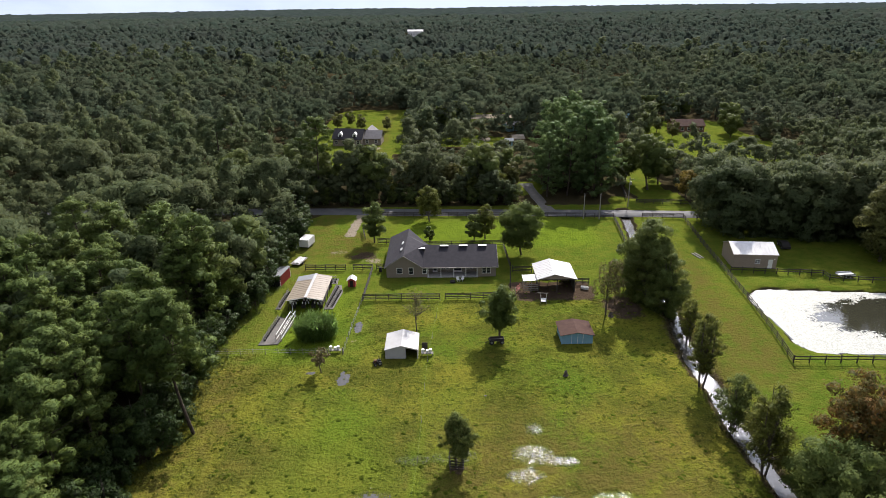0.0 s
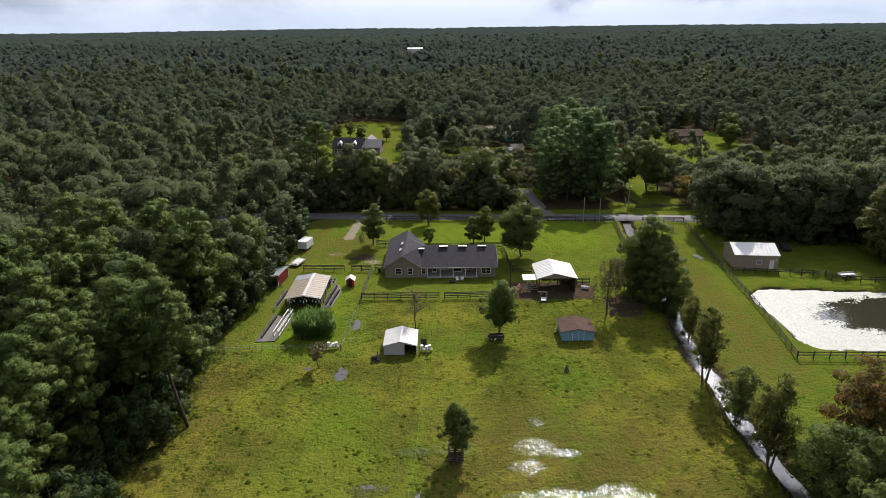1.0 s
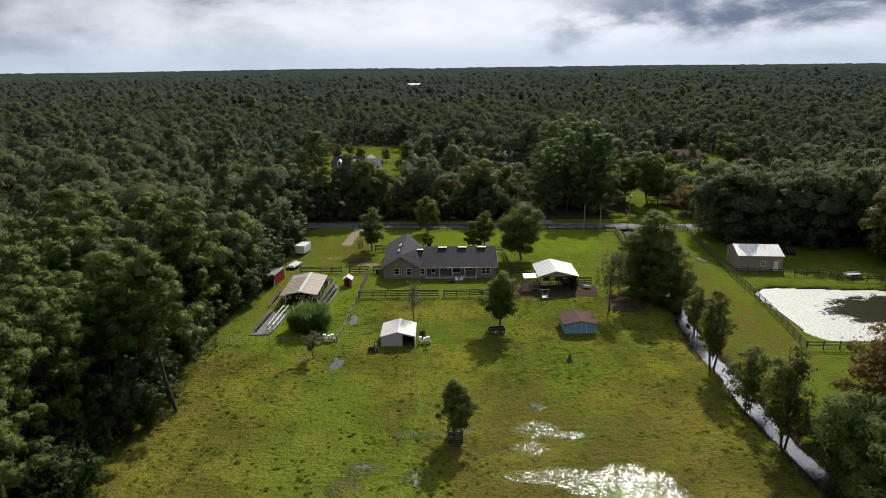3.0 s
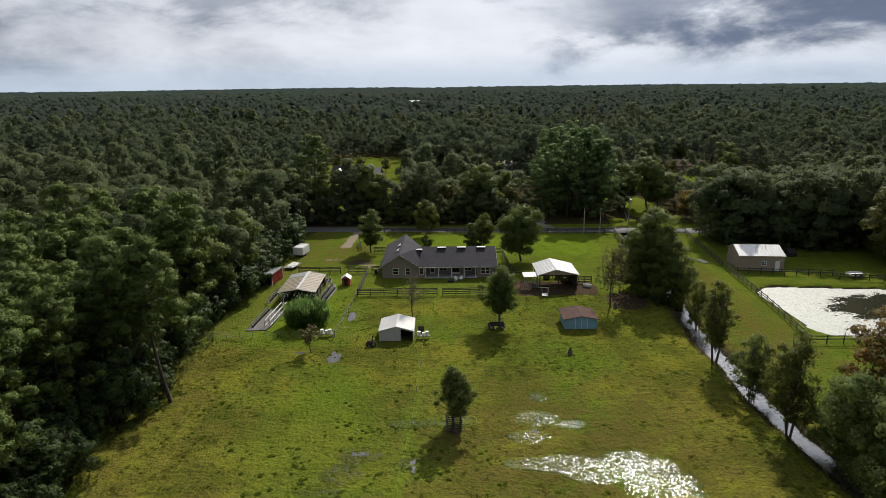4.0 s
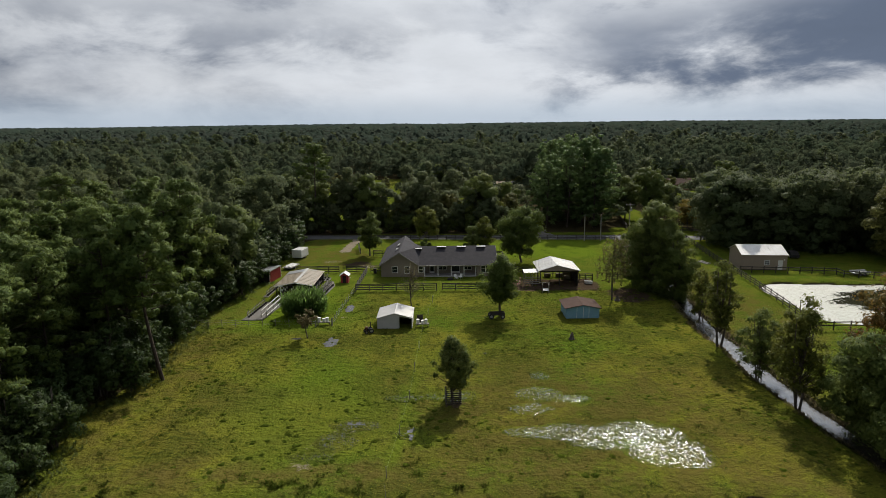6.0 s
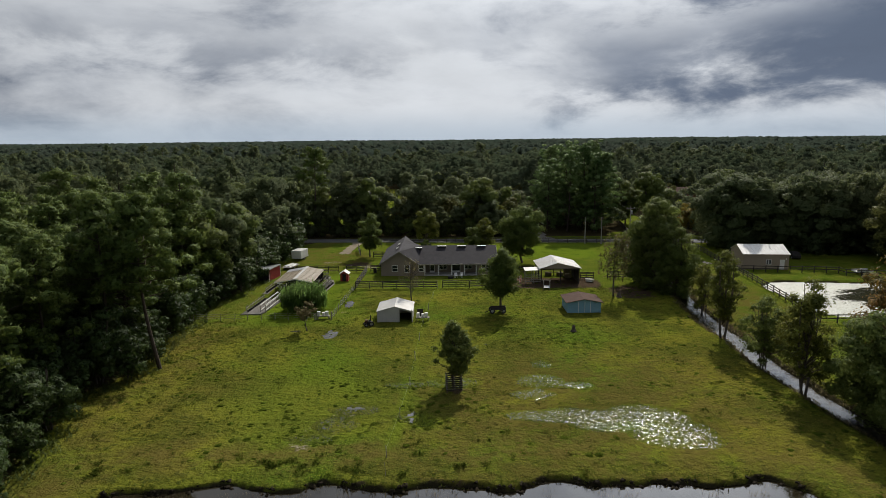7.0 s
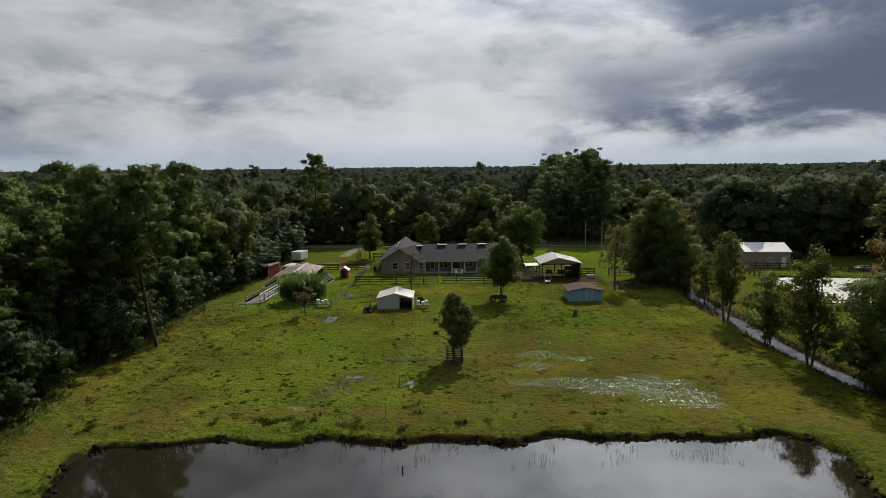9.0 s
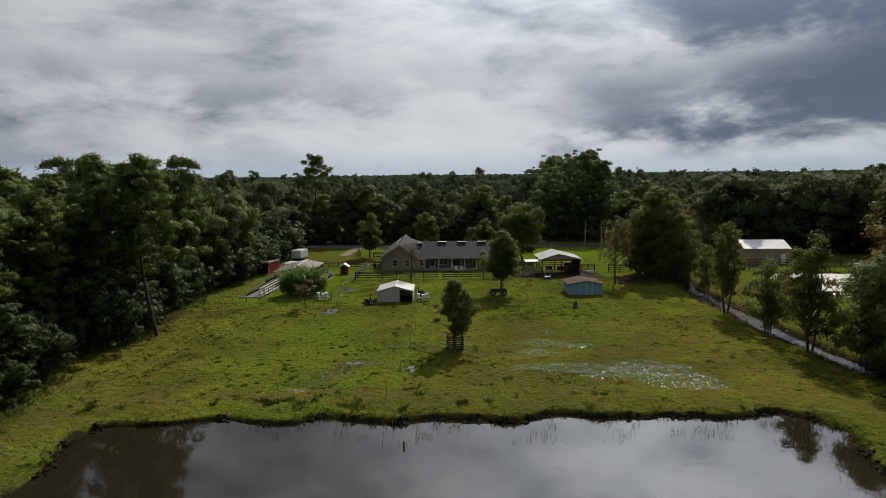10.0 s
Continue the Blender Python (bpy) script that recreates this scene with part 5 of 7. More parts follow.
def build_house():
    h = thing("house", pose(-1.1, 123, 0), "taupe ranch house with charcoal shingle roof and back porch", "house")
    X = 1.1

    def at(x0, x1, y0, y1, z0, z1):
        return (x0 + X, x1 + X, y0 - 123, y1 - 123, z0, z1)
    # walls
    bm = bmesh.new()
    prism(bm, [(-12.6 + X, 0), (-5.1 + X, 0), (-5.1 + X, 2.55), (-8.95 + X, 4.95), (-12.6 + X, 2.55)], 0, 0.25)
    box(bm, *at(-12.6, -12.35, 123.25, 140, 0, 2.55))
    part("gable_wall", bm, MAT_SIDING, h, "taupe lap siding gable wall")
    part("wall", boxm(*at(-5.1, -4.0, 123, 123.25, 0, 2.55)), MAT_SIDING, h)
    part("wall", boxm(*at(6.7, 10.4, 123, 123.25, 0, 2.55)), MAT_SIDING, h)
    part("porch_wall", boxm(*at(-4.0, 6.7, 125.4, 125.65, 0, 2.6)), MAT_SIDING, h, "shaded porch wall")
    part("side_wall", boxm(*at(-4.25, -4.0, 123.25, 125.4, 0, 2.55)), MAT_SIDING, h)
    part("side_wall", boxm(*at(6.7, 6.95, 123.25, 125.4, 0, 2.55)), MAT_SIDING, h)
    bm = bmesh.new()
    vs = [(10.4 + X, 0.25, 0), (10.4 + X, 12, 0), (10.4 + X, 12, 2.5), (10.4 + X, 5.8, 5.05), (10.4 + X, 0.25, 2.5)]
    slab(bm, vs, (1, 0, 0), 0.25)
    part("end_wall", bm, MAT_SIDING, h)
    part("back_wall", boxm(*at(-12.35, 10.15, 139.75 - 4.9, 140 - 4.9, 0, 2.5)), MAT_SIDING, h)
    # roof
    A, B, C = (-13.0, 122.45, 2.5), (-8.95, 122.45, 5.1), (-5.0, 122.45, 2.5)
    D, E, F = (-8.4, 132.4, 6.0), (-13.0, 141, 2.5), (-4.7, 128.6, 5.2)
    off = Vector((1.1, -123, 0))

    def roof(name, *pts):
        p = [Vector(q) + off for q in pts]
        n = (p[1] - p[0]).cross(p[2] - p[0])
        n = n if n.z > 0 else -n
        bm = bmesh.new()
        for i in range(1, len(p) - 1):
            slab(bm, [p[0], p[i], p[i + 1]], n, 0.14)
        return part(name, bm, MAT_SHINGLE, h, "charcoal asphalt shingles")
    roof("roof_slope", A, B, D)
    roof("roof_slope", B, C, F, D)
    roof("roof_slope", A, D, E)
    roof("roof_slope", D, (-8.4, 137, 6.0), E)
    roof("roof_slope", D, F, (-4.0, 135.5, 2.5), (-8.4, 137, 6.0))
    roof("roof_slope", C, (10.85, 122.3, 2.5), (10.85, 128.6, 5.2), F)
    roof("roof_slope", F, (10.85, 128.6, 5.2), (10.85, 135.4, 2.4), (-4.0, 135.4, 2.4))
    for a, b in ((A, B), (B, C)):
        bm = bmesh.new()
        beam(bm, Vector(a) + off + Vector((0, -0.04, -0.13)), Vector(b) + off + Vector((0, -0.04, -0.13)), 0.06, 0.18)
        part("rake_board", bm, MAT_TRIM, h, "pale grey rake board")
    part("fascia", boxm(*at(-5.0, 10.85, 122.22, 122.3, 2.28, 2.46)), MAT_TRIM, h, "pale grey gutter board")
    part("porch_beam", boxm(*at(-4.0, 6.7, 122.75, 123.05, 2.2, 2.45)), MAT_TRIM, h)
    bm = bmesh.new()
    slab(bm, [Vector(p) + off for p in ((10.87, 122.3, 2.5), (10.87, 128.6, 5.2), (10.87, 128.6, 5.02), (10.87, 122.3, 2.3))], (1, 0, 0), 0.04)
    part("rake_board", bm, MAT_TRIM, h)
    # ridge vents with pale tops
    for x, z, y in ((-5.4, 4.74, 127.0), (-0.4, 4.86, 128.1), (3.7, 4.86, 128.1), (7.8, 4.86, 128.1)):
        v = part("roof_vent", boxm(*at(x - 0.85, x + 0.85, y - 0.35, y + 0.3, z - 0.15, z + 0.26)), MAT_DARK, h, "dark roof vent")
        part("vent_cap", boxm(*at(x - 0.92, x + 0.92, y - 0.42, y + 0.34, z + 0.26, z + 0.33)), MAT_WHITEMETAL, v, "pale vent cap")
    for k in (0.36, 0.68):
        p = Vector(B).lerp(Vector(D), k) + Vector((-0.75, 0.1, -0.33)) + off
        bm = boxm(-0.25, 0.25, -0.55, 0.55, 0.0, 0.12)
        bmesh.ops.transform(bm, verts=bm.verts, matrix=Matrix.Translation(p) @ pose(0, 0, 0, 4, -32, -3))
        part("skylight", bm, MAT_WHITEMETAL, h, "small white skylight")
    # porch
    part("porch_floor", boxm(*at(-4.0, 6.7, 122.7, 125.4, 0, 0.15)), MAT_CONCRETE, h, "concrete porch slab")
    for x in (-3.85, -1.15, 1.55, 4.1, 6.45):
        part("porch_post", boxm(*at(x - 0.09, x + 0.09, 122.8, 122.98, 0.15, 2.2), bevel=0.015), MAT_WHITE, h, "white porch post")
    window(h, -9.85 + X, 0, 1.5, 1.05, 1.15)
    window(h, -7.4 + X, 0, 1.45, 0.85, 1.35)
    window(h, -4.6 + X, 0, 1.5, 0.8, 1.25)
    window(h, 8.4 + X, 0, 1.5, 1.7, 1.3, True)
    window(h, -0.2 + X, 2.4, 1.45, 1.5, 1.2, True)
    window(h, 4.9 + X, 2.4, 1.45, 1.5, 1.2, True)
    for x, w in ((-2.4, 1.0), (2.4, 1.9)):
        d = part("door", boxm(*at(x - w / 2, x + w / 2, 125.36, 125.42, 0.15, 2.2)), MAT_WHITE, h, "white porch door")
        part("door_glass", boxm(*at(x - w / 2 + 0.13, x + w / 2 - 0.13, 125.345, 125.37, 0.5, 2.07)), MAT_GLASS, d)


build_house()


def ribs(sheet, mat, x0, x1, step_x, fn, up=0.035, w=0.04):
    """Raised ribs on a sheet-metal slope; fn gives both ends for an x."""
    x = x0
    while x <= x1:
        a, b = fn(x)
        part("rib", beam(bmesh.new(), Vector(a) + Vector((0, 0, up / 2)), Vector(b) + Vector((0, 0, up / 2)), w, up), mat, sheet)
        x += step_x


def gable_roof_y(parent, x0, xm, x1, y0, y1, ze, zr, mat, t=0.06, label="", rib=0.6):
    """Two slopes with the ridge along y; each slope ribbed."""
    for a, b in ((x0, xm), (x1, xm)):
        bm = bmesh.new()
        n = Vector((-(zr - ze) * (1 if a < b else -1), 0, abs(b - a)))
        slab(bm, [(a, y0, ze), (b, y0, zr), (b, y1, zr), (a, y1, ze)], n, t)
        y = y0 + 0.15
        sheet = part("roof_slope", bm, mat, parent, label)
        while rib and y < y1:
            part("rib", beam(bmesh.new(), (a, y, ze + 0.015), (b, y, zr + 0.015), 0.05, 0.03), mat, sheet)
            y += rib


def build_shelter():
    s = thing("livestock_shelter", pose(-7.45, 90.1, 0), "white sheet-metal livestock shelter with half-open front", "shed")
    gable_roof_y(s, -2.75, 0, 2.75, -0.15, 5.5, 1.72, 2.48, MAT_CLOTH, 0.05, "weathered white roof sheet", 0)
    part("wall", boxm(-2.65, -2.58, 0, 5.4, 0, 1.72), MAT_CLOTH, s)
    part("wall", boxm(2.58, 2.65, 0, 5.4, 0, 1.72), MAT_CLOTH, s)
    part("back_wall", prism(bmesh.new(), [(-2.58, 0), (2.58, 0), (2.58, 1.7), (0, 2.4), (-2.58, 1.7)], 5.3, 5.36), MAT_CLOTH, s)
    part("front_panel", prism(bmesh.new(), [(-2.58, 0), (0.65, 0), (0.65, 2.2), (0, 2.4), (-2.58, 1.7)], 0, 0.05), MAT_CLOTH, s, "closed white front panel")
    part("header", prism(bmesh.new(), [(0.65, 1.95), (2.58, 1.5), (2.58, 1.7), (0.65, 2.2)], 0, 0.05), MAT_CLOTH, s)
    for x in (0.65, 2.5):
        part("post", boxm(x, x + 0.08, 0.06, 0.14, 0, 1.9), MAT_STEEL, s)


build_shelter()


def build_blue_shed():
    s = thing("blue_shed", pose(21.85, 94.3, 0), "light blue shed with brown roof and double doors", "shed")
    w, d = 2.6, 4.6
    part("wall", prism(bmesh.new(), [(-w, 0), (w, 0), (w, 1.75), (0, 2.2), (-w, 1.75)], 0, 0.08), MAT_BLUE, s, "light blue boarded wall")
    part("wall", prism(bmesh.new(), [(-w, 0), (w, 0), (w, 1.75), (0, 2.2), (-w, 1.75)], d - 0.08, d), MAT_BLUE, s)
    part("wall", boxm(-w, -w + 0.08, 0.08, d - 0.08, 0, 1.75), MAT_BLUE, s)
    part("wall", boxm(w - 0.08, w, 0.08, d - 0.08, 0, 1.75), MAT_BLUE, s)
    gable_roof_y(s, -w - 0.3, 0, w + 0.3, -0.3, d + 0.3, 1.72, 2.27, MAT_RUSTROOF, 0.08, "weathered brown roof", 0)
    for x in (-0.95, 0.05):
        dr = part("door", boxm(x, x + 0.95, -0.035, 0.0, 0.05, 1.85), MAT_BLUE, s, "blue shed door")
        part("door_trim", boxm(x, x + 0.06, -0.055, -0.035, 0.05, 1.85), MAT_WHITE, dr)
    part("door_trim", boxm(0.95, 1.01, -0.055, 0.0, 0.05, 1.85), MAT_WHITE, s)
    for x in (-w - 0.02, w - 0.06):
        part("corner_board", boxm(x, x + 0.08, -0.03, 0.06, 0, 1.75), MAT_BLUE, s)
    part("skid", boxm(-w, w, 0.1, 0.25, -0.1, 0.06), MAT_GREYWOOD, s)
    # ribs of the boarding
    for i in range(13):
        x = -w + 0.2 + i * 0.4
        if abs(x) > 1.05:
            part("batten", boxm(x, x + 0.04, -0.02, 0.0, 0.02, 1.72), MAT_BLUE, s)


build_blue_shed()


def build_pole_barn():
    s = thing("pole_barn", pose(21.5, 115, 0), "open pole barn with white metal roof over dirt floor", "barn")
    gable_roof_y(s, -3.7, -0.2, 4.25, -0.7, 7.6, 2.95, 4.05, MAT_WHITEMETAL, 0.05, "white ribbed metal roof", 0.75)
    part("gable_panel", prism(bmesh.new(), [(-3.5, 2.92), (4.0, 2.92), (-0.2, 3.95)], -0.5, -0.44), MAT_TANMETAL, s, "grey gable panel")
    for x in (-3.2, 0.4, 3.8):
        for y in (-0.1, 3.6, 7.2):
            if not (x == 0.4 and y == 3.6):
                part("post", boxm(x - 0.08, x + 0.08, y - 0.08, y + 0.08, -0.1, 3.0 if x != 0.4 else 3.7), MAT_FENCE, s)
    part("side_panel", boxm(3.88, 3.96, -0.1, 7.2, 0, 2.8), MAT_FENCE, s, "dark boarded side wall")
    for z in (0.4, 0.8, 1.2):
        part("rail", boxm(-3.2, 3.8, 7.22, 7.26, z, z + 0.14), MAT_FENCE, s)
        part("rail", boxm(-3.2, -3.16, 0.0, 7.2, z, z + 0.14), MAT_FENCE, s)
    part("header", boxm(-3.4, 4.0, -0.2, -0.1, 2.65, 2.92), MAT_FENCE, s)
    part("lean_roof", slab(bmesh.new(), [(-6.3, -0.1, 2.5), (-3.4, -0.1, 2.6), (-3.4, 2.7, 2.68), (-6.3, 2.7, 2.58)], (0, 0, 1), 0.05), MAT_WHITEMETAL, s, "small white lean-to roof")
    for x in (-6.1, -4.7):
        part("post", boxm(x - 0.05, x + 0.05, 0.1, 0.2, -0.1, 2.45), MAT_GREYWOOD, s)
        part("post", boxm(x - 0.05, x + 0.05, 2.4, 2.5, -0.1, 2.5), MAT_GREYWOOD, s)
    for z in (0.35, 0.75, 1.15, 1.55):
        part("rail", boxm(-6.1, -3.3, 0.02, 0.08, z, z + 0.13), MAT_GREYWOOD, s)
    # hay bales added inside, coloured dark for the shade there
    for x, y, z in ((2.2, 5.8, 0), (2.2, 4.5, 0), (2.2, 5.8, 0.75), (0.9, 6.2, 0), (-1.4, 6.3, 0)):
        part("hay_bale", boxm(x, x + 1.2, y, y + 0.95, z, z + 0.75, bevel=0.06), MAT_SPARSEHAY, s, "shaded hay bale")


MAT_SPARSEHAY = worn("shade_dark_hay", (0.10, 0.08, 0.045), (0.16, 0.13, 0.07), 2, 0.95, grain=20, depth=0.05)
build_pole_barn()


def build_metal_building():
    s = thing("metal_building", pose(61.4, 126.0, 0, 0, 0, -6.0), "tan metal workshop with white roof and one door", "barn")
    W, Dp = 8.9, 7.6
    part("wall", boxm(0, W, 0, 0.1, 0, 3.2), MAT_TANMETAL, s, "tan ribbed metal wall")
    part("wall", boxm(0, W, Dp - 0.1, Dp, 0, 3.2), MAT_TANMETAL, s)
    for x in (0, W - 0.1):
        bm = bmesh.new()
        slab(bm, [(x + 0.1, 0.1, 0), (x + 0.1, Dp - 0.1, 0), (x + 0.1, Dp - 0.1, 3.2), (x + 0.1, 4.0, 4.55), (x + 0.1, 0.1, 3.2)], (1, 0, 0), 0.1)
        part("end_wall", bm, MAT_TANMETAL, s)
    for y0, z0, y1, z1 in ((-0.2, 3.18, 4.0, 4.66), (Dp + 0.2, 3.18, 4.0, 4.66)):
        bm = bmesh.new()
        slab(bm, [(-0.2, y0, z0), (W + 0.2, y0, z0), (W + 0.2, y1, z1), (-0.2, y1, z1)], (0, (-1 if y0 < y1 else 1) * 0.33, 1), 0.06)
        sheet = part("roof_slope", bm, MAT_WHITEMETAL, s, "white ribbed metal roof")
        ribs(sheet, MAT_WHITEMETAL, 0.0, W, 0.75, lambda x: ((x, y0, z0), (x, y1, z1)))
    part("eave_trim", boxm(-0.2, W + 0.2, -0.24, -0.2, 3.05, 3.22), MAT_TANMETAL, s)
    i = 0.3
    while i < W:
        if not 7.1 < i < 8.1 and not 4.4 < i < 5.5:
            part("wall_rib", boxm(i, i + 0.05, -0.025, 0.0, 0.05, 3.05), MAT_TANMETAL, s)
        i += 0.45
    d = part("door", boxm(7.15, 8.05, -0.05, 0.0, 0.05, 2.1), MAT_WHITE, s, "pale blue-white steel door")
    part("door_handle", boxm(7.25, 7.32, -0.1, -0.05, 1.0, 1.06), MAT_STEEL, d)
    window(s, 4.95, 0, 1.6, 0.85, 0.8, True)
    part("wall_lamp", boxm(8.25, 8.4, -0.15, 0, 2.1, 2.35), MAT_WHITE, s)


build_metal_building()


def build_grow_shed():
    s = thing("plant_shed", pose(-26.6, 108, 0), "open plant shed with faded tan roof over benches", "shed")
    gable_roof_y(s, -3.5, 0.15, 3.4, -0.3, 10.9, 2.3, 2.9, MAT_TANROOF, 0.05, "faded tan roof panels", 0.9)
    part("ridge_cap", boxm(-0.12, 0.42, -0.3, 10.9, 2.93, 2.97), MAT_CLOTH, s, "pale ridge strip")
    bm = bmesh.new()
    slab(bm, [(-3.46, 8.3, 2.34), (0.1, 8.3, 2.93), (0.1, 10.85, 2.93), (-3.46, 10.85, 2.34)], (-0.16, 0, 1), 0.02)
    part("roof_patch", bm, MAT_STEEL, s, "grey replaced roof panel")
    part("eave_trim", prism(bmesh.new(), [(-3.5, 2.18), (0.15, 2.78), (3.4, 2.18), (3.4, 2.3), (0.15, 2.9), (-3.5, 2.3)], -0.36, -0.31), MAT_WHITE, s, "white front edge")
    for y in (0, 2.6, 5.2, 7.8, 10.4):
        for x in (-3.3, 3.2):
            part("post", boxm(x - 0.05, x + 0.05, y - 0.05, y + 0.05, -0.1, 2.3), MAT_FENCE, s)
        part("cross_beam", boxm(-3.3, 3.2, y - 0.04, y + 0.04, 2.15, 2.27), MAT_FENCE, s)
    for x in (-2.6, -0.7, 1.2, 2.6):
        b = part("bench", boxm(x - 0.45, x + 0.45, 0.8, 10.2, 0.62, 0.7), MAT_FENCE, s, "dark plant bench")
        for y in (1.0, 4.0, 7.0, 10.0):
            part("bench_leg", boxm(x - 0.4, x + 0.4, y - 0.04, y + 0.04, 0, 0.62), MAT_FENCE, b)
    # added sheet, its dark colour stands for the shade under the roof
    part("bench_backdrop", boxm(-3.2, 3.1, 10.45, 10.5, 0.1, 2.1), MAT_DARK, s, "added dark sheet behind the benches")
    # hanging pots under the front edge
    pot = bmesh.new()
    rod(pot, (0, 0, -0.35), (0, 0, 0), 0.09, 0.14, 8)
    rod(pot, (0, 0, 0), (0, 0, 0.3), 0.008, None, 4)
    pot = mesh_bm("hanging_pot", pot, MAT_WHITE)
    for y in (0.1, 1.4):
        for i in range(11):
            if i not in (3, 7):
                o = put("hanging_pot", pot, s, "white hanging pot")
                o.location = (-2.9 + i * 0.58, y, 1.75 - 0.15 * (i % 2))


build_grow_shed()


def stake_bed(corners, rows, n, label):
    """A gravel bed with rows of stakes and a rail along each row."""
    b = thing("plant_bed", pose(0, 0, 0), label, "garden bed")
    bm = bmesh.new()
    slab(bm, [(x, y, 0.09) for x, y in corners], (0, 0, 1), 0.2)
    part("gravel_sheet", bm, MAT_GRAVEL, b)
    stake = mesh_bm("stake", rod(bmesh.new(), (0, 0, -0.1), (0, 0, 1.05), 0.055, 0.045, 6), MAT_GREYWOOD)
    pot = mesh_bm("pot", rod(bmesh.new(), (0, 0, 0), (0, 0, 0.32), 0.13, 0.17, 8), MAT_DARK)
    for (ax, ay), (bx, by) in rows:
        for i in range(n):
            k = (i + 0.5) / n
            x, y = ax + (bx - ax) * k, ay + (by - ay) * k
            o = put("stake", stake, b)
            o.location, o.rotation_euler = (x, y, 0.05), (RNG.normal() * 0.06, RNG.normal() * 0.06, 0)
            o = put("pot", pot, b)
            o.location = (x + 0.22, y, 0.09)
        part("rail", beam(bmesh.new(), (ax, ay, 0.8), (bx, by, 0.8), 0.05, 0.09), MAT_GREYWOOD, b, "weathered rail")


stake_bed([(-32.2, 95), (-28.9, 95.2), (-27.8, 103.5), (-31.2, 105.6)], [((-31.6, 96), (-31.0, 104.6))], 11, "gravel bed with a row of grey stakes")
stake_bed([(-23.4, 108.4), (-21.6, 108.4), (-20.8, 115.8), (-21.6, 119.4), (-22.8, 119.4)], [((-23.0, 109), (-22.2, 118.6)), ((-22.1, 109), (-21.4, 116.5))], 12, "gravel bed with two rows of stakes beside the shed")
stake_bed([(-32.6, 108.6), (-31.6, 108.6), (-31.3, 116.6), (-32.1, 116.6)], [((-32.1, 109), (-31.7, 116.2))], 9, "narrow gravel bed with stakes")
stake_bed([(-28.8, 120), (-22.6, 120), (-22.6, 122.6), (-28.8, 122.6)], [((-28.5, 120.6), (-22.9, 120.6)), ((-28.5, 122), (-22.9, 122))], 8, "gravel bed with stakes behind the shed")


def build_trellis():
    t = thing("trellis", pose(-29.4, 96.4, 0), "pale timber rail frame over a gravel bed", "trellis")
    for x in (0, 0.85):
        for z in (0.35, 1.2):
            part("rail", beam(bmesh.new(), (x, 0, z), (x + 0.55, 9, z), 0.09, 0.13), MAT_WHITE, t, "faded white rail")
        for i in range(6):
            part("post", boxm(x + 0.11 * i - 0.05, x + 0.11 * i + 0.05, 1.8 * i - 0.05, 1.8 * i + 0.05, -0.1, 1.28), MAT_GREYWOOD, t)
    part("brace", beam(bmesh.new(), (0.5, 8.9, 1.25), (1.5, 8.9, 0.1), 0.07), MAT_WHITE, t)
    part("sign_post", rod(bmesh.new(), (0.4, 11, 0), (0.4, 11, 2.3), 0.05), MAT_WHITE, t)
    part("cross_arm", boxm(0.0, 0.8, 10.97, 11.03, 2.2, 2.3), MAT_WHITE, t)


build_trellis()


def build_red_shed():
    s = thing("red_shed", pose(-34.0, 118.8, 0, 0, 0, -9), "red metal shed with white trim at the woods", "shed")
    part("wall", boxm(-0.08, 0, 0, 5.4, 0, 2.35), MAT_RED, s, "red ribbed metal wall")
    # front sheet, dark in colour to stand for the unlit open inside
    part("wall", boxm(-3.6, -0.08, 0, 0.08, 0, 2.1), MAT_DARK, s)
    part("wall", boxm(-3.6, -0.08, 5.32, 5.4, 0, 2.1), MAT_RED, s)
    part("roof", slab(bmesh.new(), [(0.15, -0.2, 2.42), (0.15, 5.6, 2.42), (-3.8, 5.6, 2.0), (-3.8, -0.2, 2.0)], (0.1, 0, 1), 0.06), MAT_STEEL, s, "grey metal roof")
    part("trim", boxm(0.0, 0.04, -0.03, 0.09, 0, 2.33), MAT_WHITE, s)
    part("trim", boxm(0.0, 0.04, 5.31, 5.43, 0, 2.33), MAT_WHITE, s)
    part("trim", boxm(0.0, 0.04, 0, 5.4, 2.24, 2.35), MAT_WHITE, s)
    for i in range(17):
        part("wall_rib", boxm(0, 0.025, 0.25 + i * 0.3, 0.29 + i * 0.3, 0, 2.22), MAT_RED, s)


build_red_shed()


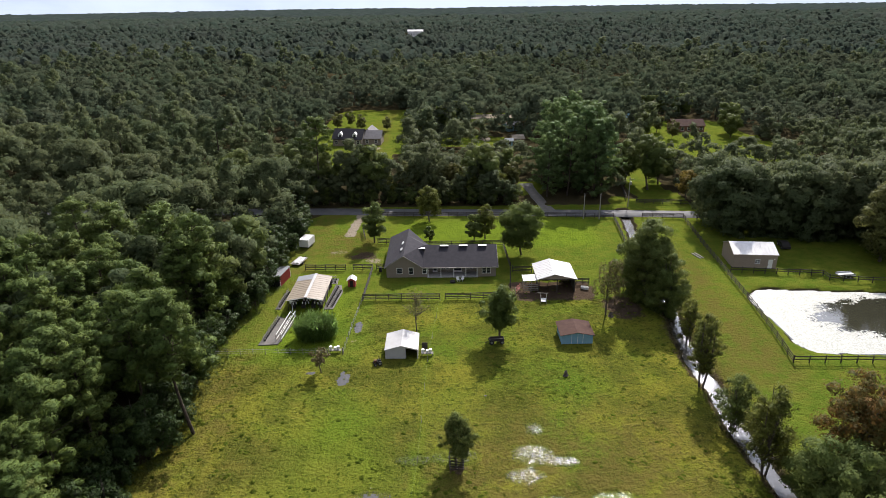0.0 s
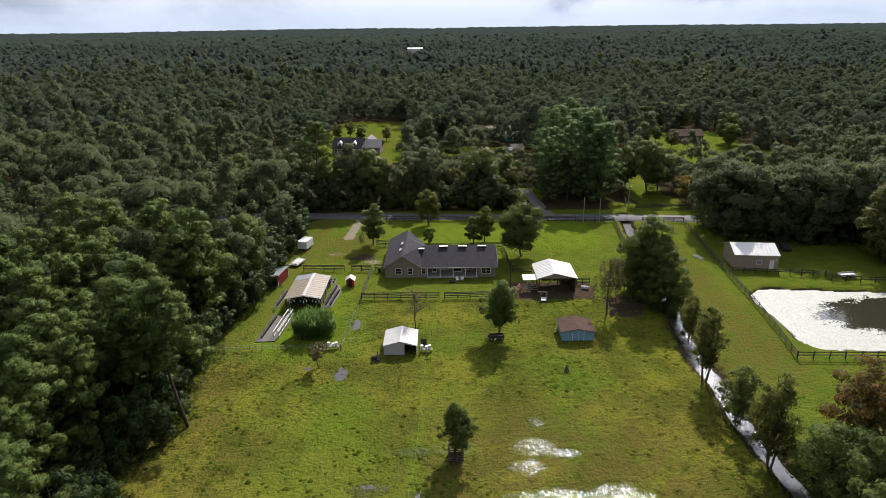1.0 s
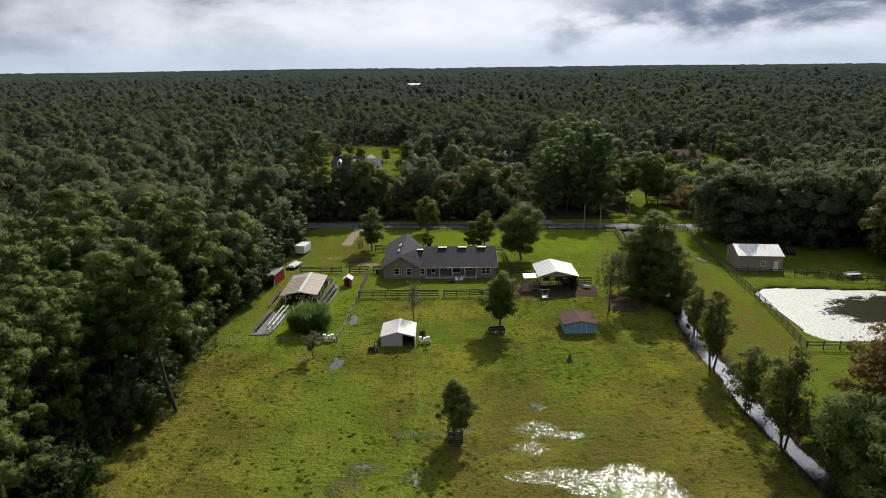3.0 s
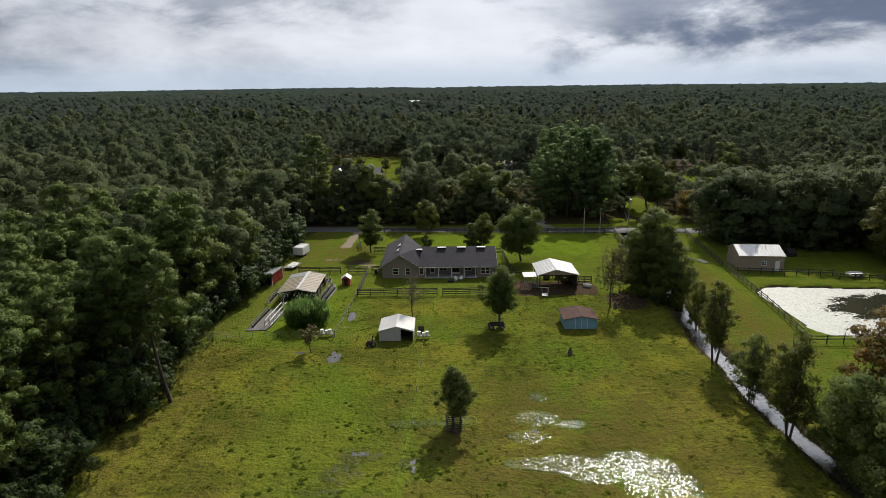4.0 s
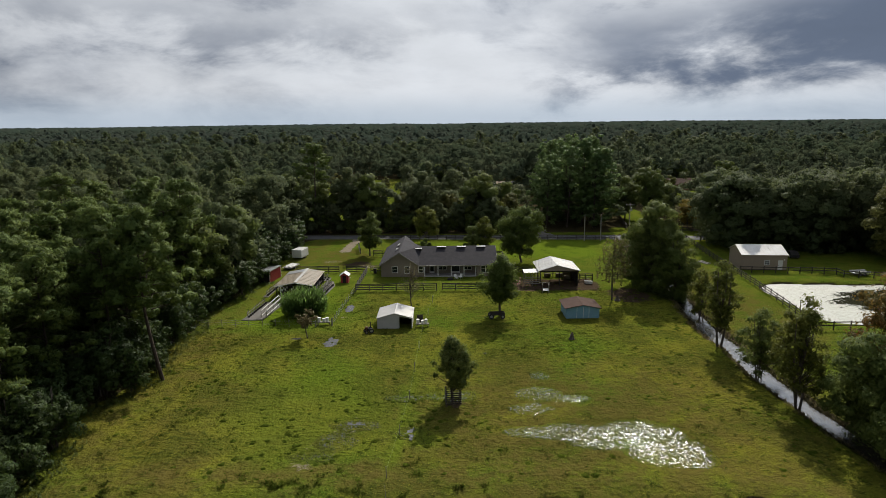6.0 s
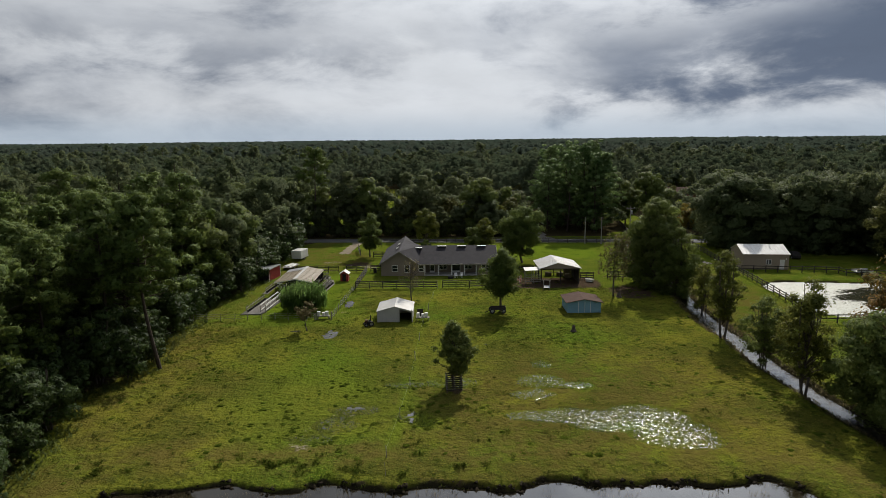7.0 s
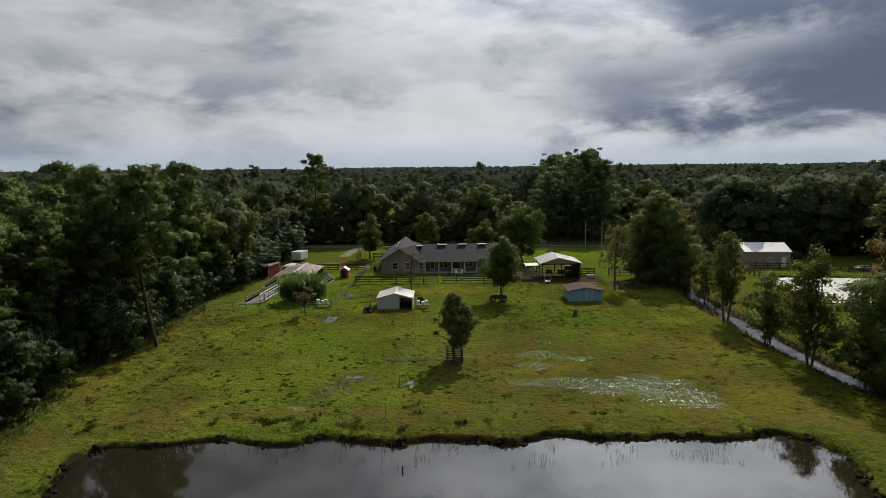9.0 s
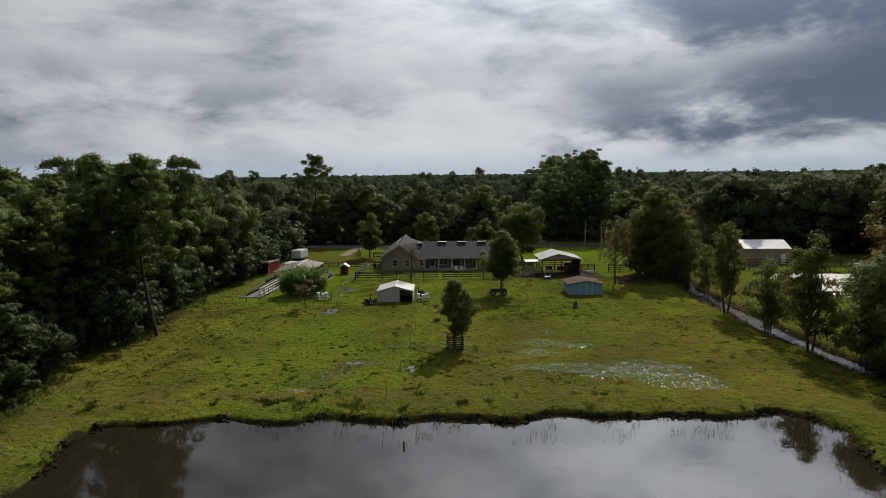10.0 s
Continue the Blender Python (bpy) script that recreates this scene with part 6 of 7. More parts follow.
def build_well_house():
    s = thing("well_house", pose(-19.35, 118.4, 0), "small dark red well house with white roof", "shed")
    part("wall", prism(bmesh.new(), [(-0.75, 0), (0.75, 0), (0.75, 1.5), (0, 2.0), (-0.75, 1.5)], 0, 0.06), MAT_RED, s, "dark red boarded wall")
    part("wall", prism(bmesh.new(), [(-0.75, 0), (0.75, 0), (0.75, 1.5), (0, 2.0), (-0.75, 1.5)], 1.5, 1.56), MAT_RED, s)
    part("wall", boxm(-0.75, -0.69, 0.06, 1.5, 0, 1.5), MAT_RED, s)
    part("wall", boxm(0.69, 0.75, 0.06, 1.5, 0, 1.5), MAT_RED, s)
    # solid panel whose dark colour stands for the unlit inside
    part("door", boxm(-0.35, 0.35, -0.03, 0, 0.05, 1.45), MAT_DARK, s, "doorway drawn as a dark panel")
    gable_roof_y(s, -0.98, 0, 0.98, -0.25, 1.8, 1.45, 2.1, MAT_WHITEMETAL, 0.05, "white metal roof", 0)
    p = thing("pallet", pose(-19.6, 121.6, 0.0), "weathered pallet lying on the grass", "pallet")
    for i in range(6):
        part("slat", boxm(-0.8, 0.8, i * 0.22, i * 0.22 + 0.13, 0.1, 0.13), MAT_GREYWOOD, p)
    for x in (-0.8, -0.05, 0.7):
        part("runner", boxm(x, x + 0.1, 0, 1.25, 0, 0.1), MAT_GREYWOOD, p)


build_well_house()


def wheel(parent, x, y, z, r, w, axis="x"):
    d = Vector((w / 2, 0, 0)) if axis == "x" else Vector((0, w / 2, 0))
    c = Vector((x, y, z))
    o = part("wheel", rod(bmesh.new(), c - d, c + d, r, None, 16), MAT_RUBBER, parent, "black tyre")
    part("rim", rod(bmesh.new(), c - d * 1.1, c + d * 1.1, r * 0.55, None, 12), MAT_STEEL, o)


def build_trailers():
    t = thing("cargo_trailer", pose(-33.6, 140.4, 0, 0, 0, -12), "white enclosed cargo trailer parked on the grass", "trailer")
    part("body", boxm(-1.2, 1.2, 0, 3.9, 0.45, 2.25, bevel=0.06), MAT_WHITE, t, "white trailer body")
    part("roof", boxm(-1.18, 1.18, 0.02, 3.88, 2.25, 2.29), MAT_WHITEMETAL, t)
    part("rear_door", boxm(-1.05, 1.05, -0.03, 0, 0.5, 2.15), MAT_WHITE, t)
    for x in (-1.1, 1.1):
        wheel(t, x, 1.9, 0.33, 0.33, 0.2)
    part("chassis", boxm(-1.1, 1.1, 0.1, 3.8, 0.35, 0.45), MAT_DARK, t)
    part("tongue", beam(bmesh.new(), (0, 3.9, 0.4), (0, 5.2, 0.4), 0.1), MAT_DARK, t)
    part("jack", boxm(-0.05, 0.05, 5.1, 5.2, 0, 0.5), MAT_DARK, t)
    f = thing("flatbed_trailer", pose(-33.4, 129.6, 0, 0, 0, -14), "flat trailer with a pale tarp thrown over", "trailer")
    part("deck", boxm(-1.1, 1.1, 0, 4.3, 0.5, 0.6), MAT_GREYWOOD, f)
    bm = bmesh.new()
    bmesh.ops.create_grid(bm, x_segments=12, y_segments=18, size=1)
    for v in bm.verts:
        x, y = v.co.x * 0.95, v.co.y * 1.8 + 2.3
        v.co = Vector((x * (1 - 0.15 * (y / 4)), y, 0.66 + 0.16 * noise.noise((x * 1.6, y * 1.6, 0)) + 0.12 * abs(math.sin(x * 3))))
    part("tarp", bm, MAT_CLOTH, f, "crumpled pale tarp")
    for x in (-1.15, 1.15):
        wheel(f, x, 1.6, 0.3, 0.3, 0.18)
    part("tongue", beam(bmesh.new(), (0, 4.3, 0.5), (0, 5.4, 0.45), 0.09), MAT_DARK, f)
    part("jack", boxm(-0.05, 0.05, 5.3, 5.4, 0, 0.5), MAT_DARK, f)


build_trailers()


# ---- fences ----
POST = mesh_bm("post", boxm(-0.07, 0.07, -0.07, 0.07, -0.25, 1.42, bevel=0.012), MAT_FENCE)
RAIL = mesh_bm("rail", boxm(0, 1, -0.022, 0.022, -0.075, 0.075), MAT_FENCE)


def board_fence(pts, label, rails=(0.35, 0.72, 1.08, 1.34), gap=2.4, tall=1.0):
    f = thing("board_fence", pose(0, 0, 0), label, "fence", "board fences")
    for (ax, ay), (bx, by) in zip(pts, pts[1:]):
        n = max(1, round(math.hypot(bx - ax, by - ay) / gap))
        P = [(ax + (bx - ax) * i / n, ay + (by - ay) * i / n) for i in range(n + 1)]
        P = [Vector((x, y, float(height(x, y)))) for x, y in P]
        for i, p in enumerate(P):
            if i < n or (bx, by) == pts[-1]:
                o = put("post", POST, f)
                o.matrix_world = Matrix.Translation(p) @ pose(0, 0, 0, RNG.normal() * 1.2, RNG.normal() * 1.2, 0) @ Matrix.Diagonal((1, 1, tall, 1))
        for p, q in zip(P, P[1:]):
            d = q - p
            side = Vector((d.y, -d.x, 0)).normalized() * 0.095
            for z in rails:
                o = put("rail", RAIL, f)
                o.matrix_world = Matrix.Translation(p + side + Vector((0, 0, z * tall + RNG.normal() * 0.01))) @ d.to_track_quat("X", "Z").to_matrix().to_4x4() @ Matrix.Diagonal((d.length, 1, 1, 1))
    return f


board_fence([(-16.3, 112.2), (-1.3, 111.9)], "dark board fence along the house yard")
board_fence([(-0.3, 111.9), (9.6, 112.3)], "dark board fence along the house yard")
board_fence([(-16.3, 112.2), (-16.0, 127.2)], "dark board fence beside the house yard")
board_fence([(-30.6, 127.4), (-21.8, 127.2)], "dark board fence across the side yard")
board_fence([(-20.2, 127.3), (-16.0, 127.2)], "dark board fence across the side yard")
board_fence([(-15.2, 127.4), (-13.0, 127.4)], "low dark fence beside the house gable")
board_fence([(-21.0, 152.8), (-19.8, 146.5)], "short dark board fence beside the drive")
board_fence([(-16.4, 143.6), (-12.3, 143.2), (-12.0, 137.5)], "dark board fence behind the house")
board_fence([(-6.0, 141.2), (13.5, 141.0), (13.9, 127.5)], "dark board fence behind the house")
board_fence([(13.9, 127.5), (12.9, 117.0)], "dark board fence by the pole barn")
board_fence([(14.1, 125.4), (18.2, 125.0)], "dark board pen behind the pole barn")
board_fence([(26.4, 118.6), (29.0, 118.6)], "short board fence beside the pole barn", gap=1.3)
board_fence([(31.8, 119.0), (36.2, 119.0)], "short board fence under the trees", gap=2.0)
board_fence([(-20.5, 164.0), (15, 162.6), (44.5, 160.6)], "dark board fence along the road")
board_fence([(44.5, 160.6), (43.0, 146), (41.5, 133)], "dark board fence along the upper ditch")
board_fence([(52, 160.2), (62.6, 159.4)], "dark board fence along the road")
board_fence([(66, 159.0), (76, 158.6)], "dark board fence along the road")
board_fence([(62.6, 159.4), (60.6, 142), (59.2, 126.6), (57.9, 111), (56.4, 98), (54.7, 87.4)], "dark board fence along the pond field", (0.45, 0.85, 1.25))
board_fence([(54.7, 87.4), (69.5, 87.0), (84, 86.6), (100, 86.2)], "dark board fence below the pond", (0.75, 1.25))
board_fence([(59.9, 123.4), (69, 122.2), (78.0, 121.0)], "dark board fence above the pond", (0.75, 1.25))
board_fence([(78.0, 121.0), (78.2, 118.9), (86, 117.4), (89, 117)], "dark board fence above the pond", (0.75, 1.25))
board_fence([(54, 173), (76, 170.8)], "dark board fence beyond the road")
board_fence([(52, 176), (56.5, 205)], "dark board fence along the far lane")

TPOST = mesh_bm("post", rod(bmesh.new(), (0, 0, -0.2), (0, 0, 1.2), 0.045, 0.035, 6), MAT_GREYWOOD)


def wire_fence(pts, label, gap, wires=(0.5, 1.0), name="wire_fence", wire_mat=None, thick=0.012):
    f = thing(name, pose(0, 0, 0), label, "fence")
    for (ax, ay), (bx, by) in zip(pts, pts[1:]):
        n = max(1, round(math.hypot(bx - ax, by - ay) / gap))
        P = [(ax + (bx - ax) * i / n, ay + (by - ay) * i / n) for i in range(n + 1)]
        P = [Vector((x, y, float(height(x, y)))) for x, y in P]
        for p in P[:-1] if (bx, by) != pts[-1] else P:
            o = put("post", TPOST, f)
            o.matrix_world = Matrix.Translation(p) @ pose(0, 0, 0, RNG.normal() * 2, RNG.normal() * 2, 0)
        for p, q in zip(P, P[1:]):
            for z in wires:
                part("wire", beam(bmesh.new(), p + Vector((0, 0, z)), q + Vector((0, 0, z)), thick), wire_mat or MAT_STEEL, f)


wire_fence([(-17.2, 92.0), (-16.8, 104), (-16.4, 112)], "thin wire fence with grey posts", 1.7, (0.3, 0.6, 0.95))
wire_fence([(-38.4, 92.0), (-21.8, 91.9), (-19.6, 91.9)], "low wire fence across the pasture", 2.1, (0.35, 0.7, 1.0), thick=0.022)
wire_fence(TAPE_LINE, "electric tape fence across the pasture", 7.5, (0.85,), "tape_fence", MAT_TAPE, 0.011)

# ---- things in the yard and pasture ----
def pallet_guard():
    g = thing("tree_guard", pose(0.95, 64.5, float(height(0.95, 64.5)), 0, 0, 4), "square guard of weathered pallets round a sapling", "guard")
    for k in range(4):
        m = pose(0, 0, 0, 0, 0, 90 * k)
        for i in range(6):
            bm = boxm(-0.85, 0.85, -0.88, -0.85, 0.1 + i * 0.25, 0.22 + i * 0.25)
            bmesh.ops.transform(bm, verts=bm.verts, matrix=m)
            part("slat", bm, MAT_FENCE, g)
        for x in (-0.8, 0.0, 0.75):
            bm = boxm(x, x + 0.07, -0.85, -0.75, -0.08, 1.55)
            bmesh.ops.transform(bm, verts=bm.verts, matrix=m)
            part("upright", bm, MAT_GREYWOOD, g)


pallet_guard()


def drum_stand(x, y, turn, label, n=3):
    d = thing("feed_stand", pose(x, y, float(height(x, y)), 0, 0, turn), label, "stand")
    part("deck", boxm(-1.0, 1.0, -0.35, 0.35, 0.42, 0.5), MAT_GREYWOOD, d)
    for a in (-0.9, 0.82):
        for b in (-0.3, 0.22):
            part("leg", boxm(a, a + 0.08, b, b + 0.08, -0.08, 0.42), MAT_GREYWOOD, d)
    for i in range(n):
        bx, h = -0.7 + i * 0.62 + 0.1 * (i == 1), 0.62 if i != 1 else 0.45
        t = thing("bucket", pose(0, 0, 0), "white plastic bucket with lid on a stand", "bucket", "feed buckets")
        t.matrix_world = pose(x, y, float(height(x, y)), 0, 0, turn) @ pose(bx, 0.02, 0.5)
        part("body", rod(bmesh.new(), (0, 0, 0), (0, 0, h), 0.22, 0.26, 14), MAT_WHITE, t)
        part("lid", rod(bmesh.new(), (0, 0, h), (0, 0, h + 0.05), 0.28, 0.26, 14), MAT_WHITE, t)


drum_stand(-3.3, 91.2, 0, "grey timber stand with white feed buckets")
drum_stand(-18.6, 92.4, 0, "grey timber stand with white buckets at the gate")
for x, h in ((-17.25, 1.3), (-19.75, 0.9)):
    p = thing("gate_post", pose(x, 91.7, 0), "weathered round gate post", "post")
    part("shaft", rod(bmesh.new(), (0, 0, -0.2), (0, 0, h), 0.1, 0.09), MAT_GREYWOOD, p)
pn = thing("livestock_gate", pose(-4.2, 93.2, 0), "dark wire livestock gate leaning at the shelter", "gate")
part("frame", boxm(0, 0.9, 0, 0.05, 0, 1.2), MAT_FENCE, pn)


def implement():
    t = thing("garden_tractor", pose(-11.2, 88.4, 0, 0, 0, 20), "small dark tractor implement with upright post", "implement")
    part("body", boxm(-0.3, 0.45, -0.35, 0.35, 0.35, 0.75, bevel=0.05), MAT_DARK, t)
    part("hood", boxm(-0.55, -0.1, -0.25, 0.25, 0.45, 0.95, bevel=0.05), MAT_RUST_METAL, t)
    part("upright", boxm(0.25, 0.35, -0.05, 0.05, 0.3, 1.6), MAT_DARK, t)
    part("seat", boxm(0.05, 0.4, -0.2, 0.2, 0.75, 0.9, bevel=0.04), MAT_RUBBER, t)
    for x, r in ((-0.45, 0.25), (0.3, 0.38)):
        for y in (-0.42, 0.42):
            wheel(t, x, y, r, r, 0.18, "y")


MAT_RUST_METAL = worn("rusty_metal", (0.07, 0.035, 0.022), (0.14, 0.07, 0.04), 3, 0.8, 0.3)
implement()


def feed_wagon():
    w = thing("feed_wagon", pose(8.3, 95.0, 0, 0, 0, 5), "low dark feed wagon under the pasture oak", "wagon")
    part("bed", boxm(-1.0, 1.3, -0.5, 0.5, 0.55, 0.7), MAT_FENCE, w)
    for y in (-0.5, 0.46):
        part("side_board", boxm(-1.0, 1.3, y, y + 0.04, 0.7, 0.95), MAT_FENCE, w)
    part("end_board", boxm(1.26, 1.3, -0.46, 0.46, 0.7, 0.95), MAT_FENCE, w)
    wheel(w, -0.85, -0.6, 0.42, 0.42, 0.12, "y")
    wheel(w, -0.85, 0.6, 0.42, 0.42, 0.12, "y")
    wheel(w, 0.95, -0.6, 0.35, 0.35, 0.12, "y")
    wheel(w, 0.95, 0.6, 0.35, 0.35, 0.12, "y")
    part("tongue", beam(bmesh.new(), (-1.0, 0, 0.5), (-1.9, 0, 0.08), 0.08), MAT_FENCE, w)


feed_wagon()


def stump(x, y, h, r):
    t = thing("tree_stump", pose(x, y, float(height(x, y))), "dark broken tree stump in the grass", "stump")
    bm = bmesh.new()
    n = 12
    rings = []
    for z, k in ((-0.15, 1.5), (0.05, 1.25), (0.35 * h, 0.85), (0.75 * h, 0.7), (h, 0.5)):
        rings.append([bm.verts.new((math.cos(a * 6.283 / n) * r * k * (0.85 + 0.3 * RNG.random()), math.sin(a * 6.283 / n) * r * k * (0.85 + 0.3 * RNG.random()), z * (1 if z < h else 0.7 + 0.45 * RNG.random()))) for a in range(n)])
    for a, b in zip(rings, rings[1:]):
        for i in range(n):
            bm.faces.new((a[i], a[(i + 1) % n], b[(i + 1) % n], b[i]))
    bm.faces.new(rings[-1])
    part("wood", bm, MAT_BARK, t)


stump(18.2, 84.5, 0.95, 0.34)
stump(30.0, 104.2, 0.9, 0.4)


def pond_stakes():
    """Thin stakes by the water and one short dark post standing in it."""
    for x, y, z, h, r in ((-4.9, 45.6, 0.0, 1.35, 0.025), (-4.8, 42.4, -1.2, 1.75, 0.022), (-4.1, 42.9, -1.2, 1.6, 0.02)):
        t = thing("stake", pose(x, y, z, 2, -3, 0), "thin weathered fence stake by the pond", "stake")
        part("shaft", rod(bmesh.new(), (0, 0, -0.1), (0, 0, h), r, r * 0.8, 6), MAT_GREYWOOD, t)
    t = thing("post", pose(-3.2, 39.8, -1.2, 3, 2, 0), "short dark post standing in the pond", "post")
    part("shaft", rod(bmesh.new(), (0, 0, -0.2), (0, 0, 1.25), 0.075, 0.055, 8), MAT_FENCE, t)


pond_stakes()


def chute():
    c = thing("loading_chute", pose(17.9, 109.8, 0, 0, 0, -8), "weathered timber loading chute on the dirt", "chute")
    for x in (0, 1.1):
        for y in (0, 1.6):
            part("post", boxm(x, x + 0.1, y, y + 0.1, -0.1, 1.5), MAT_GREYWOOD, c)
        for z in (0.5, 0.9, 1.3):
            part("rail", boxm(x + 0.02, x + 0.06, 0, 1.7, z, z + 0.13), MAT_GREYWOOD, c)
    part("floor_board", boxm(0.1, 1.1, 0.1, 1.7, 0.35, 0.42), MAT_WHITE, c, "pale plank")
    part("cross_arm", boxm(-0.6, 1.4, 1.62, 1.7, 1.4, 1.5), MAT_GREYWOOD, c)
    g = thing("gate", pose(13.6, 114.2, 0, 0, 0, 62), "red tube gate standing open", "gate")
    for z in (0.2, 0.5, 0.8, 1.1, 1.35):
        part("tube", rod(bmesh.new(), (0, 0, z), (2.6, 0, z), 0.03), MAT_RED, g)
    for x in (0.0, 1.3, 2.6):
        part("upright", rod(bmesh.new(), (x, 0, 0.0), (x, 0, 1.38), 0.03), MAT_STEEL, g)
    b = thing("water_trough", pose(27.7, 116.2, 0, 0, 0, -25), "pale oval water trough on bare dirt", "trough")
    bm = bmesh.new()
    bmesh.ops.create_cone(bm, cap_ends=True, cap_tris=False, segments=20, radius1=0.5, radius2=0.58, depth=0.5, matrix=Matrix.Translation((0, 0, 0.25)))
    bmesh.ops.inset_region(bm, faces=[f for f in bm.faces if f.normal.z > 0.9], thickness=0.06, depth=-0.3)
    bmesh.ops.scale(bm, vec=(1.5, 0.75, 1), verts=bm.verts)
    part("tub", bm, MAT_WHITE, b)


chute()


def chair(x, y, turn):
    c = thing("patio_chair", pose(x, y, 0.03, 0, 0, turn), "white plastic patio chair on the lawn", "chair", "lawn chairs")
    part("seat", boxm(-0.28, 0.28, -0.28, 0.28, 0.38, 0.43, bevel=0.01), MAT_WHITE, c)
    part("backrest", beam(bmesh.new(), (0, 0.27, 0.4), (0, 0.42, 0.95), 0.54, 0.05), MAT_WHITE, c)
    for a in (-0.26, 0.21):
        for b in (-0.26, 0.21):
            part("leg", boxm(a, a + 0.05, b, b + 0.05, 0, 0.38), MAT_WHITE, c)
    for a in (-0.3, 0.25):
        part("armrest", boxm(a, a + 0.05, -0.26, 0.3, 0.6, 0.64), MAT_WHITE, c)


chair(2.4, 120.6, 20)
chair(3.3, 120.9, -30)
f = thing("fire_pit", pose(1.3, 120.2, 0), "dark round fire pit on the lawn", "fire pit")
part("ring", rod(bmesh.new(), (0, 0, -0.05), (0, 0, 0.35), 0.6, 0.55, 14), MAT_DARK, f)
b = thing("bin", pose(-14.2, 126.2, 0), "dark wheeled bin by the gable", "bin")
part("body", boxm(-0.3, 0.3, -0.3, 0.3, 0.05, 1.0, bevel=0.03), MAT_DARK, b)
part("lid", boxm(-0.33, 0.33, -0.33, 0.33, 1.0, 1.08, bevel=0.02), MAT_DARK, b)
wheel(b, -0.25, 0.3, 0.1, 0.1, 0.06)
wheel(b, 0.25, 0.3, 0.1, 0.1, 0.06)
p = thing("plank_stack", pose(56.6, 133.0, 0, 0, 0, 15), "two pale planks lying on the grass", "planks")
part("plank", boxm(-0.5, -0.2, -1.6, 1.6, 0, 0.16), MAT_GREYWOOD, p)
part("plank", boxm(0.3, 0.55, -1.5, 1.7, 0, 0.16), MAT_GREYWOOD, p)
t = thing("utility_trailer", pose(82.4, 120.6, 0, 0, 0, 5), "low grey utility trailer behind the pond fence", "trailer")
part("deck", boxm(-1.7, 1.7, -0.8, 0.8, 0.5, 0.62), MAT_WHITE, t)
for y in (-0.8, 0.76):
    part("side_rail", boxm(-1.7, 1.7, y, y + 0.04, 0.62, 0.9), MAT_STEEL, t)
for x in (-0.5, 0.4):
    for y in (-0.9, 0.9):
        wheel(t, x, y, 0.3, 0.3, 0.18, "y")
c = thing("parked_car", pose(78.2, 137.8, 0, 0, 0, 80), "dark car parked under the trees", "car")
bm = bmesh.new()
prism(bm, [(-2.2, 0.35), (2.2, 0.35), (2.2, 0.8), (1.3, 0.95), (0.7, 1.42), (-1.1, 1.45), (-1.9, 0.98), (-2.2, 0.9)], -0.85, 0.85)
part("body", bm, MAT_DARK, c)
for y in (-0.87, 0.86):
    part("side_window", prism(bmesh.new(), [(-1.5, 0.98), (1.05, 0.98), (0.6, 1.36), (-1.0, 1.38)], y, y + 0.01), MAT_GLASS, c)
for x in (-1.35, 1.35):
    for y in (-0.8, 0.8):
        wheel(c, x, y, 0.33, 0.33, 0.2, "y")


def pole(x, y, h, label, arm=False):
    p = thing("utility_pole", pose(x, y, 0), label, "utility pole", "poles along the road")
    part("shaft", rod(bmesh.new(), (0, 0, -0.4), (0, 0, h), 0.15, 0.10, 8), MAT_GREYWOOD, p)
    if arm:
        part("cross_arm", boxm(-1.1, 1.1, -0.06, 0.06, h - 0.6, h - 0.48), MAT_GREYWOOD, p)
        part("transformer", rod(bmesh.new(), (0.3, -0.2, h - 2.1), (0.3, -0.2, h - 1.2), 0.22, None, 12), MAT_STEEL, p)
        for x2 in (-1.0, 0.0, 1.0):
            part("insulator", rod(bmesh.new(), (x2, 0, h - 0.48), (x2, 0, h - 0.3), 0.05, 0.03, 6), MAT_WHITE, p)


pole(36.5, 160.4, 6.9, "weathered pole beside the road")
pole(40.5, 159.6, 6.9, "weathered pole beside the road")
pole(51.0, 170.5, 8.4, "utility pole with crossarm and transformer", True)
pole(55.0, 205, 8.6, "utility pole with crossarm in the lane", True)


def cable(a, b, sag):
    c = thing("power_line", pose(0, 0, 0), "thin dark overhead cable between poles", "cable")
    bm = bmesh.new()
    P = [Vector(a).lerp(Vector(b), i / 10) - Vector((0, 0, sag * 4 * (i / 10) * (1 - i / 10))) for i in range(11)]
    for p, q in zip(P, P[1:]):
        beam(bm, p, q, 0.025)
    part("strand", bm, MAT_DARK, c)


cable((36.5, 160.4, 6.8), (51, 170.5, 7.9), 0.5)
cable((51, 170.5, 7.9), (55, 205, 8.1), 0.8)
cable((50, 170.5, 7.9), (110, 166, 7.9), 1.2)
pole(110, 166, 8.4, "utility pole with crossarm beside the road", True)


